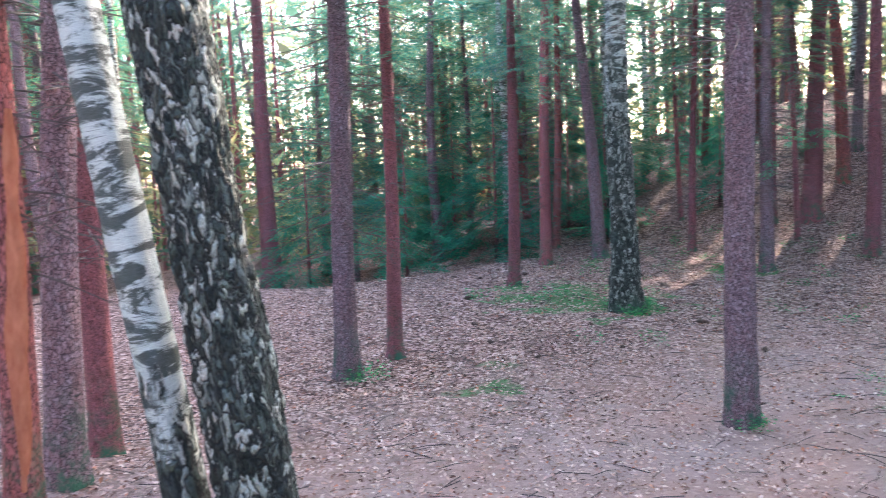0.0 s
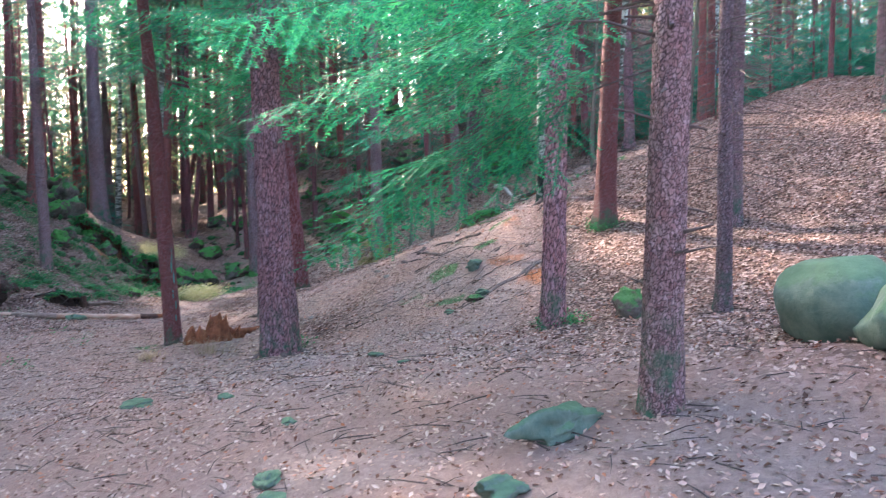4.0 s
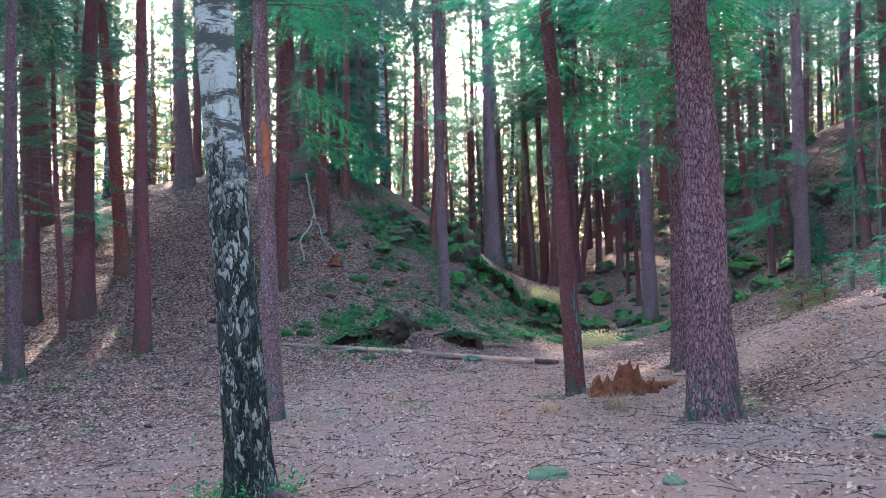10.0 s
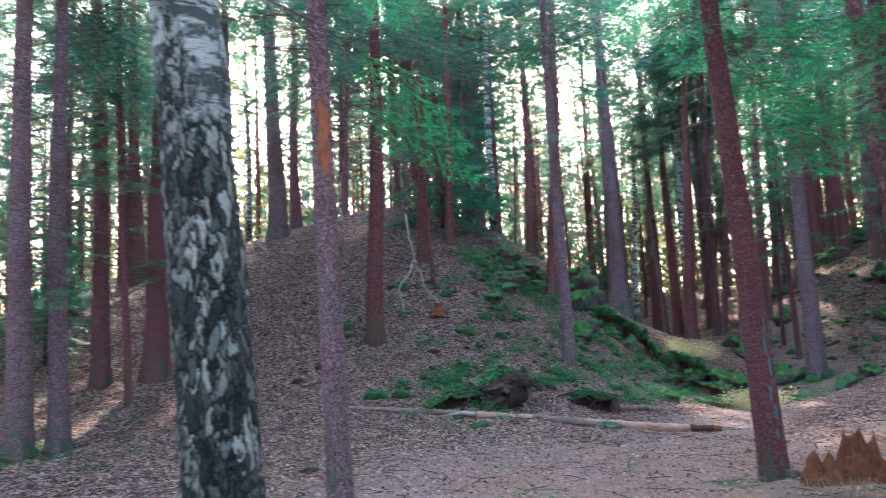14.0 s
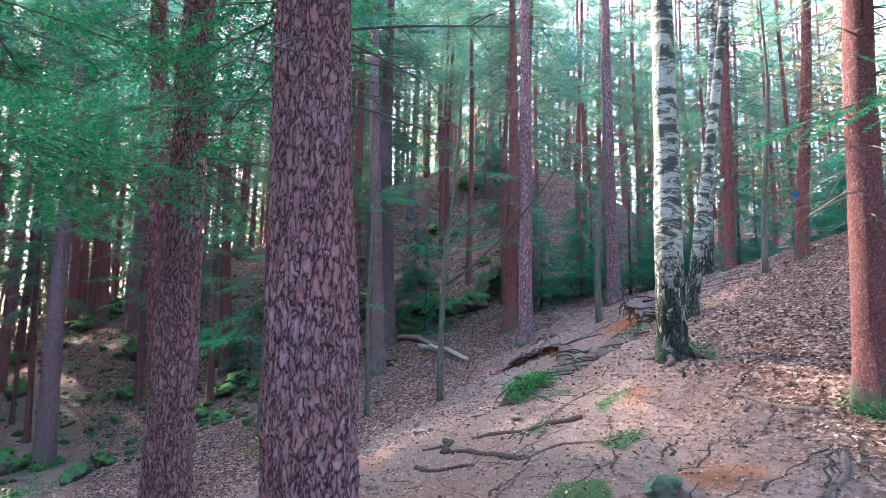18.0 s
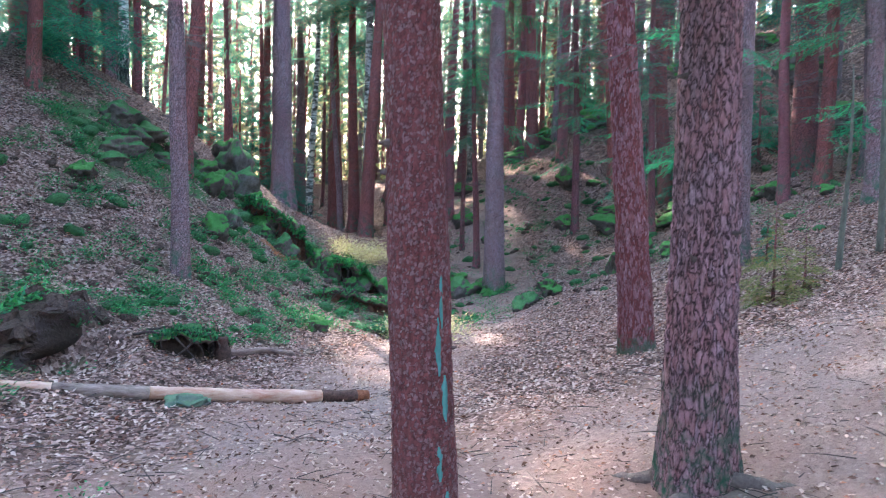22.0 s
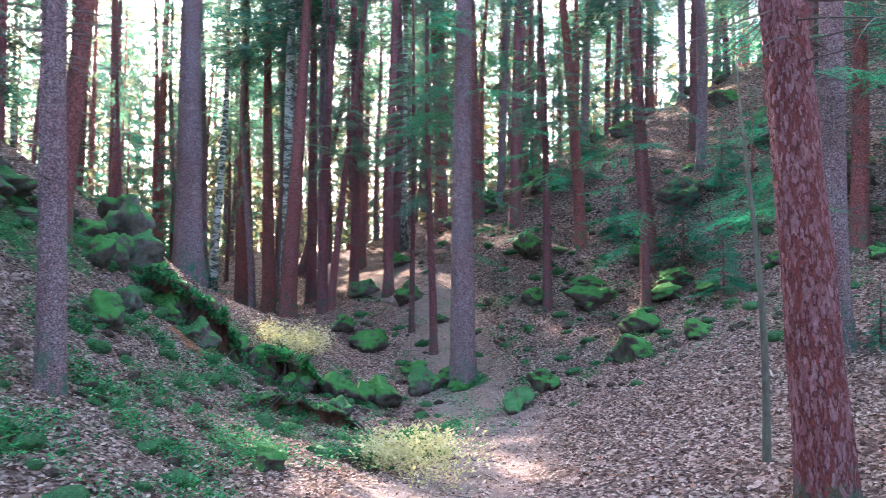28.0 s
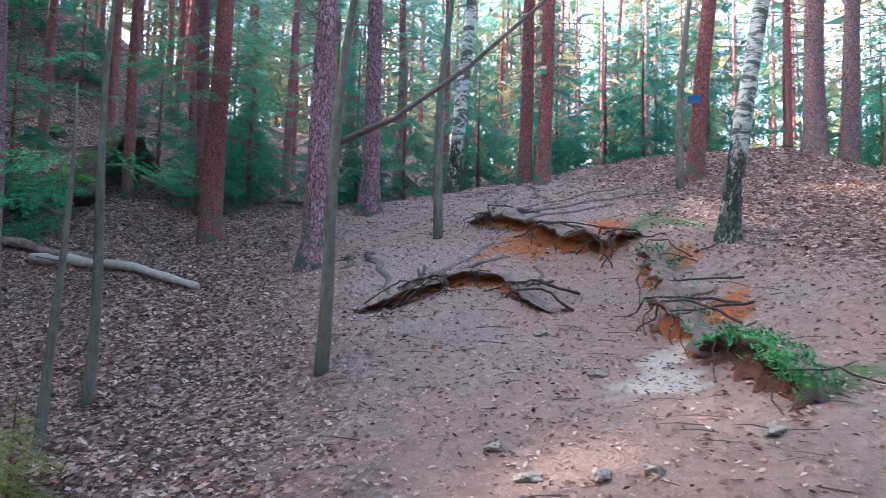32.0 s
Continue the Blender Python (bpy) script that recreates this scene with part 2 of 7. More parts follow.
def birch_bark(name, dark_to, plate=21):
    """White paper bark with dark lenticels and scars; black, fissured and mossy towards the foot."""
    m, n, l, b = mat_new(name, 0.7)
    band = noise_tex(n, l, coords(n, l, (2.2, 2.2, 30)), 2.0, 5, 0.65)
    scar = noise_tex(n, l, coords(n, l, (2.0, 2.0, 5.5)), 1.7, 7, 0.72, 0.6)
    fine = noise_tex(n, l, coords(n, l, (1, 1, 6)), 30, 6, 0.7)
    white = mix(n, l, fine, (0.26, 0.32, 0.32), (0.56, 0.62, 0.60))
    lent = ramp(n, l, band, [(0.58, (0, 0, 0)), (0.66, (1, 1, 1))])
    col = mix(n, l, math_node(n, l, "MULTIPLY", lent, 0.75), white, (0.07, 0.065, 0.07))
    patch = ramp(n, l, scar, [(0.47, (0, 0, 0)), (0.54, (1, 1, 1))])
    rough_bark = mix(n, l, fine, (0.014, 0.020, 0.021), (0.11, 0.135, 0.125))
    col = mix(n, l, patch, col, rough_bark)
    z = height_of(n, l)
    wob = noise_tex(n, l, coords(n, l, (1, 1, 0.5)), 5.5, 8, 0.75)
    lo = n.new("ShaderNodeMapRange")
    lo.inputs[1].default_value, lo.inputs[2].default_value, lo.inputs[3].default_value, lo.inputs[4].default_value = 0.2, dark_to, 0.36, -0.26
    l.new(z, lo.inputs[0])
    dk = ramp(n, l, math_node(n, l, "ADD", wob, lo.outputs[0]), [(0.50, (0, 0, 0)), (0.57, (1, 1, 1))])
    warp = n.new("ShaderNodeVectorMath")
    warp.operation = "MULTIPLY_ADD"
    wt = n.new("ShaderNodeTexNoise")
    wt.inputs["Scale"].default_value, wt.inputs["Detail"].default_value = 16, 5
    wc = coords(n, l, (1, 1, 0.42))
    l.new(wc, wt.inputs["Vector"])
    l.new(wt.outputs["Color"], warp.inputs[0])
    warp.inputs[1].default_value = (0.16, 0.16, 0.16)
    l.new(wc, warp.inputs[2])
    cell = voronoi(n, l, warp.outputs[0], plate, "DISTANCE_TO_EDGE")
    pick = n.new("ShaderNodeSeparateColor")
    l.new(voronoi(n, l, warp.outputs[0], plate, "F1", "Color"), pick.inputs[0])
    up = n.new("ShaderNodeMapRange")
    up.inputs[1].default_value, up.inputs[2].default_value, up.inputs[3].default_value, up.inputs[4].default_value = 0.3, dark_to * 0.75, -0.10, 0.20
    l.new(z, up.inputs[0])
    skin_tone = ramp(n, l, math_node(n, l, "ADD", pick.outputs[0], up.outputs[0]), [(0.0, (0.03, 0.042, 0.04)), (0.38, (0.07, 0.10, 0.092)), (0.58, (0.15, 0.19, 0.175)), (0.72, (0.36, 0.42, 0.39)), (1.0, (0.56, 0.60, 0.56))])
    skin_tone = mix(n, l, 1.0, skin_tone, mix(n, l, fine, (0.45, 0.45, 0.45), (1.25, 1.25, 1.25)), "MULTIPLY")
    dark = mix(n, l, ramp(n, l, cell, [(0.0, (0, 0, 0)), (0.07, (0.25, 0.25, 0.25)), (0.17, (1, 1, 1))]), (0.008, 0.011, 0.012), skin_tone)
    col = mix(n, l, dk, col, dark)
    mo = n.new("ShaderNodeMapRange")
    mo.inputs[1].default_value, mo.inputs[2].default_value, mo.inputs[3].default_value, mo.inputs[4].default_value = 0.0, 0.9, 0.22, -0.25
    l.new(z, mo.inputs[0])
    gm = ramp(n, l, math_node(n, l, "ADD", noise_tex(n, l, coords(n, l), 4.0, 8, 0.7), mo.outputs[0]), [(0.56, (0, 0, 0)), (0.68, (1, 1, 1))])
    col = mix(n, l, math_node(n, l, "MULTIPLY", gm, 0.5), col, (0.05, 0.12, 0.09))
    l.new(col, b.inputs["Base Color"])
    h = math_node(n, l, "ADD", math_node(n, l, "MULTIPLY", cell, dk), math_node(n, l, "MULTIPLY", fine, 0.08))
    bump(n, l, b, h, 1.0, 0.06)
    return m


def leaf_mat(name, cols, through=0.45, by="island"):
    m, n, l, b = mat_new(name, 0.6)
    g = n.new("ShaderNodeNewGeometry")
    col = ramp(n, l, g.outputs["Random Per Island"], [(k / (len(cols) - 1), c) for k, c in enumerate(cols)])
    info = n.new("ShaderNodeObjectInfo")
    vary = ramp(n, l, info.outputs["Random"], [(0.0, (0.75, 0.8, 0.85)), (1.0, (1.2, 1.15, 1.0))])
    col = mix(n, l, 1.0, col, vary, "MULTIPLY")
    l.new(col, b.inputs["Base Color"])
    tr, mx = n.new("ShaderNodeBsdfTranslucent"), n.new("ShaderNodeMixShader")
    l.new(col, tr.inputs["Color"])
    mx.inputs[0].default_value = through
    l.new(b.outputs[0], mx.inputs[1])
    l.new(tr.outputs[0], mx.inputs[2])
    l.new(mx.outputs[0], n["Material Output"].inputs["Surface"])
    return m


def plain(name, a, c, scale=12.0, rough=0.85, stretch=(1, 1, 1), relief=0.02, mossy=0.0, moss_col=(0.05, 0.15, 0.05)):
    m, n, l, b = mat_new(name, rough)
    f = noise_tex(n, l, coords(n, l, stretch), scale, 8, 0.7)
    g2 = noise_tex(n, l, coords(n, l), scale * 0.22, 4, 0.6)
    col = mix(n, l, ramp(n, l, f, [(0.3, (0, 0, 0)), (0.7, (1, 1, 1))]), a, c)
    col = mix(n, l, math_node(n, l, "MULTIPLY", g2, 0.6), col, tuple(k * 0.55 for k in a))
    if mossy:
        geo, s = n.new("ShaderNodeNewGeometry"), n.new("ShaderNodeSeparateXYZ")
        l.new(geo.outputs["Normal"], s.inputs[0])
        k = math_node(n, l, "ADD", math_node(n, l, "MULTIPLY", s.outputs["Z"], 0.5), noise_tex(n, l, coords(n, l), 3.5, 7, 0.7))
        mf = ramp(n, l, k, [(1.0 - mossy, (0, 0, 0)), (1.12 - mossy, (1, 1, 1))])
        mc = mix(n, l, f, tuple(q * 0.45 for q in moss_col), tuple(q * 1.7 for q in moss_col))
        col = mix(n, l, mf, col, mc)
    l.new(col, b.inputs["Base Color"])
    bump(n, l, b, f, 0.8, relief)
    return m


SPRUCE = bark("spruce_bark", (0.29, 0.235, 0.27), (0.022, 0.014, 0.018), (0.25, 0.12, 0.13), 34, 0.75, 0.03)
SPRUCE_RED = bark("reddish_spruce_bark", (0.25, 0.11, 0.135), (0.045, 0.02, 0.024), (0.33, 0.11, 0.11), 56, 0.6, 0.022)
PINE = bark("pine_bark", (0.37, 0.25, 0.30), (0.022, 0.012, 0.016), (0.42, 0.17, 0.18), 24, 0.36, 0.06)
PINE_RED = bark("flaky_red_pine_bark", (0.25, 0.11, 0.115), (0.045, 0.018, 0.02), (0.36, 0.10, 0.085), 30, 0.5, 0.03)
SCALY = flaky_bark("scaly_spruce_bark", (0.20, 0.062, 0.068), (0.215, 0.135, 0.15), 56, 0.9, 0.03, 0.45, 0.7)
FLAKY = flaky_bark("flaky_pine_bark", (0.20, 0.052, 0.058), (0.25, 0.135, 0.165), 30, 0.32, 0.03)
BIRCH = birch_bark("birch_bark", 5.4)
BIRCH_DARK = birch_bark("old_birch_bark", 8.0, 27)
BIRCH_WHITE = birch_bark("young_birch_bark", 1.9)
TWIG = plain("dead_twig_wood", (0.10, 0.075, 0.075), (0.22, 0.18, 0.18), 40)
PALE = plain("bleached_wood", (0.34, 0.31, 0.29), (0.60, 0.57, 0.53), 20, stretch=(0.3, 1, 1))
NEEDLE = leaf_mat("spruce_needles", [(0.010, 0.17, 0.115), (0.018, 0.28, 0.16), (0.03, 0.40, 0.20), (0.07, 0.52, 0.20)], 0.5)
# pale and yellow stops put backlight through far crowns into the needle colour
NEEDLE_BACKLIT = leaf_mat("backlight_tinted_needles", [(0.02, 0.16, 0.14), (0.035, 0.23, 0.19), (0.10, 0.27, 0.19), (0.32, 0.34, 0.20)], 0.65)
YOUNG = leaf_mat("young_spruce_needles", [(0.012, 0.13, 0.11), (0.02, 0.23, 0.165), (0.045, 0.35, 0.20)], 0.58)

LITTER = leaf_mat("fallen_leaves", [(0.05, 0.022, 0.018), (0.17, 0.08, 0.064), (0.36, 0.215, 0.19), (0.50, 0.345, 0.315), (0.54, 0.40, 0.37), (0.58, 0.46, 0.43), (0.40, 0.13, 0.07)], 0.1)
GREENS = leaf_mat("bilberry_leaves", [(0.01, 0.09, 0.05), (0.025, 0.22, 0.09), (0.06, 0.40, 0.13), (0.02, 0.20, 0.13)], 0.35)
YELLOWS = leaf_mat("pale_yellow_leaves", [(0.56, 0.52, 0.28), (0.72, 0.66, 0.46), (0.46, 0.46, 0.17), (0.78, 0.73, 0.58)], 0.4)
HAY = leaf_mat("dry_grass", [(0.30, 0.22, 0.15), (0.48, 0.37, 0.27), (0.38, 0.27, 0.18)], 0.3)
ROCK = plain("mossy_rock", (0.05, 0.045, 0.04), (0.21, 0.19, 0.185), 9, relief=0.05, mossy=0.35, moss_col=(0.035, 0.14, 0.05))
ROCK_GREEN = plain("green_mossy_rock", (0.04, 0.035, 0.03), (0.17, 0.15, 0.14), 9, relief=0.06, mossy=0.42, moss_col=(0.035, 0.16, 0.04))
ROCK_TEAL = plain("lichen_covered_rock", (0.055, 0.125, 0.11), (0.22, 0.29, 0.24), 5.0, 0.8, relief=0.025, mossy=0.25, moss_col=(0.07, 0.14, 0.09))
# dark humus of the banks; also paints the shade of hollows
EARTH_AND_SHADE = plain("humus_and_hollow_shade", (0.020, 0.014, 0.012), (0.075, 0.05, 0.042), 14, relief=0.05)
HUMUS = plain("rooty_humus", (0.02, 0.012, 0.01), (0.17, 0.115, 0.10), 26, relief=0.08)
RED_EARTH = plain("rust_red_soil", (0.13, 0.04, 0.02), (0.50, 0.17, 0.065), 12, relief=0.05)
ROOT = plain("weathered_root", (0.10, 0.075, 0.075), (0.26, 0.21, 0.205), 26, stretch=(1, 1, 1), relief=0.02)
ROOT_DARK = plain("dark_weathered_root", (0.03, 0.024, 0.026), (0.15, 0.12, 0.12), 30, relief=0.03)
ROTTEN = plain("rotten_orange_wood", (0.10, 0.03, 0.018), (0.40, 0.16, 0.085), 16, stretch=(1, 1, 0.3), relief=0.04)
LOGWOOD = plain("bare_pinkish_log", (0.36, 0.16, 0.10), (0.74, 0.58, 0.51), 16, 0.7, stretch=(0.08, 1, 1), relief=0.012)
LOGBARK = plain("grey_log_bark", (0.09, 0.06, 0.055), (0.46, 0.36, 0.33), 18, stretch=(0.2, 1, 1), relief=0.02)
CHAR = plain("charred_wood", (0.035, 0.02, 0.018), (0.16, 0.09, 0.08), 20, relief=0.02)
PEBBLE = plain("grey_trail_stone", (0.20, 0.19, 0.185), (0.40, 0.38, 0.37), 9, relief=0.03)
BUSHGREEN = leaf_mat("yellow_green_needles", [(0.06, 0.15, 0.06), (0.16, 0.24, 0.07), (0.32, 0.32, 0.12), (0.22, 0.17, 0.09)], 0.5)
SAND = plain("pale_sand", (0.42, 0.40, 0.38), (0.60, 0.58, 0.56), 30, relief=0.01)
WHITE_PAINT = plain("white_blaze_paint", (0.62, 0.66, 0.66), (0.75, 0.78, 0.78), 30)
TEAL_PAINT = plain("teal_blaze_paint", (0.02, 0.30, 0.30), (0.03, 0.38, 0.36), 30)
BLUE_PAINT = plain("blue_blaze_paint", (0.015, 0.10, 0.28), (0.02, 0.15, 0.36), 30)
# orange of the spruce wound, also used to paint sunlit red bark
WOUND_AND_SUNLIT = plain("orange_wound_and_sunlit_bark", (0.32, 0.09, 0.05), (0.62, 0.24, 0.14), 14, stretch=(1, 1, .3))
TEAL_LICHEN = plain("teal_paint_streaks", (0.05, 0.22, 0.22), (0.12, 0.36, 0.35), 14)


# ---- terrain ----
# lie of the land: a coarse net of heights, one row every five metres from south to north
NET_SOUTH = (
    (-1.06, 0.09, 1.42, 2.52, 3.14, 4.82, 6.13, 5.02, 2.89, 2.19, 4.95, 10),
    (-0.67, 0.12, 0.48, 0.74, -0.29, 2.45, 4.91, 4.48, 3.47, 4.32, 8.55, 14.07),
    (-0.33, 0.18, -0.96, 0.2, -0.33, 2.35, 2.55, 3.12, 3.91, 6.88, 11.51, 16.43),
    (-0.86, -0.78, -1.48, -0.6, -1.83, 0.3, -0.13, 1.6, 3.04, 6.54, 10.89, 15.66),
    (-1.41, -1.33, -0.99, -1.39, -0.41, -2.3, -0.95, 0.05, 0.05, 4.18, 7.77, 12.69),
)
NET_NORTH = (
    (-1.4, -0.77, -0.66, -1.27, -1.13, -0.2, -2.51, -3.12, -0.11, 4.41, 5.94, 9.46),
    (-2.3, -1.48, -0.97, -0.98, 0.35, 2.95, 2.83, 0.41, -0.91, 1.5, 3.82, 6.79),
    (-3.42, -2.2, -0.86, 0.35, 2.35, 4.15, 6.18, 4, -0.83, -0.45, 2.23, 4.83),
    (-4.21, -2.42, -0.41, 1.79, 4.28, 5.94, 6.74, 4.76, 0.64, -0.66, 0.63, 2.69),
)
NET, NET_X, NET_Y, NET_STEP = np.array(NET_SOUTH + NET_NORTH), -8.0, -8.0, 5.0
TRAIL = ((-6, -3), (0, 0), (3, 3), (6, 5), (9, 7), (11, 9), (13.5, 10.2), (16, 8), (18.5, 5.2), (21, 3.6), (23, 2.6), (25.5, 0.6), (30, -3))
SLOPE_TRAIL = ((9, 4.4), (13, 4.0), (16.2, 4.6), (18.5, 4.2))
TRAIL2 = ((11, 9), (15, 12), (19, 13.4), (23, 14.2), (26, 15.2), (33, 19), (40, 26))


def land(x, y):
    """Smooth lie of the land, a cubic surface over the net; numbers or arrays."""
    ny, nx = NET.shape
    u, w = np.clip((x - NET_X) / NET_STEP, 1, nx - 2.001), np.clip((y - NET_Y) / NET_STEP, 1, ny - 2.001)
    i, j = np.floor(u).astype(int), np.floor(w).astype(int)

    def basis(k):
        return ((1 - k) ** 3 / 6, (3 * k ** 3 - 6 * k ** 2 + 4) / 6, (-3 * k ** 3 + 3 * k ** 2 + 3 * k + 1) / 6, k ** 3 / 6)
    bu, bw = basis(u - i), basis(w - j)
    v = sum(bu[a] * bw[c] * NET[j + c - 1, i + a - 1] for a in range(4) for c in range(4))
    far = np.clip((np.hypot(x - 18, y - 10) - 48) / 60, 0, 1)
    return v * (1 - far) + far * 2.0


def near_line(x, y, line):
    """Distance to a line on the plan."""
    best = np.full(np.shape(x), 1e9)
    for (ax, ay), (bx, by) in zip(line, line[1:]):
        dx, dy = bx - ax, by - ay
        k = np.clip(((x - ax) * dx + (y - ay) * dy) / (dx * dx + dy * dy), 0, 1)
        best = np.minimum(best, np.hypot(x - ax - k * dx, y - ay - k * dy))
    return best


def smooth_noise(x, y, size, seed=0):
    """Cheap value noise from sums of turned waves, about -1 to 1."""
    rng = np.random.default_rng(seed)
    v = 0
    for k in range(7):
        a, p, s = rng.uniform(0, 6.283), rng.uniform(0, 6.283), rng.uniform(0.7, 1.6) / size
        v = v + np.sin((x * math.cos(a) + y * math.sin(a)) * s * 6.283 + p)
    return v / 4.0


def gullies(x, y):
    """Worn banks, the uprooted hollow and other cut edges."""
    v = 0.0
    for a, c, rx, ry, turn, h in CUTS:
        ca, sa = math.cos(turn), math.sin(turn)
        u, w = (x - a) * ca + (y - c) * sa, -(x - a) * sa + (y - c) * ca
        d = np.sqrt((u / rx) ** 2 + (w / ry) ** 2)
        v = v + h * np.clip(1.6 - 1.6 * d, 0, 1)
    return v


CUTS = (        # x, y, half length, half width, turn, rise
    (19.9, 3.9, 2.1, 1.25, -0.75, -0.26), (21.3, 2.55, 1.5, 1.0, -0.8, -0.20), (15.15, 15.45, 0.95, 0.6, 0.35, -0.42),
    (15.35, 16.35, 1.3, 0.6, 0.35, 0.38), (17.0, 3.3, 1.5, 1.0, -0.5, 0.12), (12.2, 8.3, 1.0, 0.7, 0.2, 0.10), 
)


def ground_z(x, y):
    x, y = np.asarray(x, float), np.asarray(y, float)
    trod = np.clip(1 - near_line(x, y, TRAIL) / 1.8, 0, 1)
    rough = 0.05 * smooth_noise(x, y, 2.3, 1) + 0.025 * smooth_noise(x, y, 0.8, 2)
    return land(x, y) + rough * (1 - 0.6 * trod) + gullies(x, y)


def gz(x, y):
    return float(ground_z(x, y))


# ---- small builders ----
def soup(name, tris, mat, smooth=False):
    """A mesh out of loose triangles (n, 3, 3)."""
    tris = np.asarray(tris, np.float32)
    me = bpy.data.meshes.new(name)
    k = len(tris)
    me.vertices.add(3 * k)
    me.vertices.foreach_set("co", tris.reshape(-1))
    me.loops.add(3 * k)
    me.loops.foreach_set("vertex_index", np.arange(3 * k, dtype=np.int32))
    me.polygons.add(k)
    me.polygons.foreach_set("loop_start", np.arange(0, 3 * k, 3, dtype=np.int32))
    me.polygons.foreach_set("loop_total", np.full(k, 3, np.int32))
    me.materials.append(mat)
    me.update(calc_edges=True)
    return me


def indexed(name, verts, faces, mat, smooth=True):
    me = bpy.data.meshes.new(name)
    me.from_pydata([tuple(v) for v in verts], [], [tuple(f) for f in faces])
    me.materials.append(mat)
    if smooth:
        me.polygons.foreach_set("use_smooth", [True] * len(me.polygons))
    me.update()
    return me


def part(name, me, parent, label=""):
    ob = new(name, me)
    ob.parent = parent
    return tagged(ob, label)


def tube(points, radii, sides=6, cap=True):
    """Vertices and faces of a tube along points."""
    pts = [Vector(p) for p in points]
    V, F = [], []
    for i, p in enumerate(pts):
        d = (pts[min(i + 1, len(pts) - 1)] - pts[max(i - 1, 0)]).normalized()
        q = d.to_track_quat("Z", "Y")
        for k in range(sides):
            a = 6.2832 * k / sides
            V.append(p + q @ Vector((math.cos(a) * radii[i], math.sin(a) * radii[i], 0)))
    for i in range(len(pts) - 1):
        for k in range(sides):
            F.append((i * sides + k, i * sides + (k + 1) % sides, (i + 1) * sides + (k + 1) % sides, (i + 1) * sides + k))
    if cap:
        F.append(tuple(range(sides))[::-1])
        F.append(tuple((len(pts) - 1) * sides + k for k in range(sides)))
    return V, F


def join(parts):
    V, F = [], []
    for v, f in parts:
        o = len(V)
        V += list(v)
        F += [tuple(i + o for i in q) for q in f]
    return V, F


# ---- the ground, one sheet to the horizon ----
def axis(lo, hi, step, reach, growth=1.25):
    out, s = list(np.arange(lo, hi + 1e-6, step)), step
    while out[-1] < hi + reach:
        s *= growth
        out.append(out[-1] + s)
    s = step
    while out[0] > lo - reach:
        s *= growth
        out.insert(0, out[0] - s)
    return np.array(out)


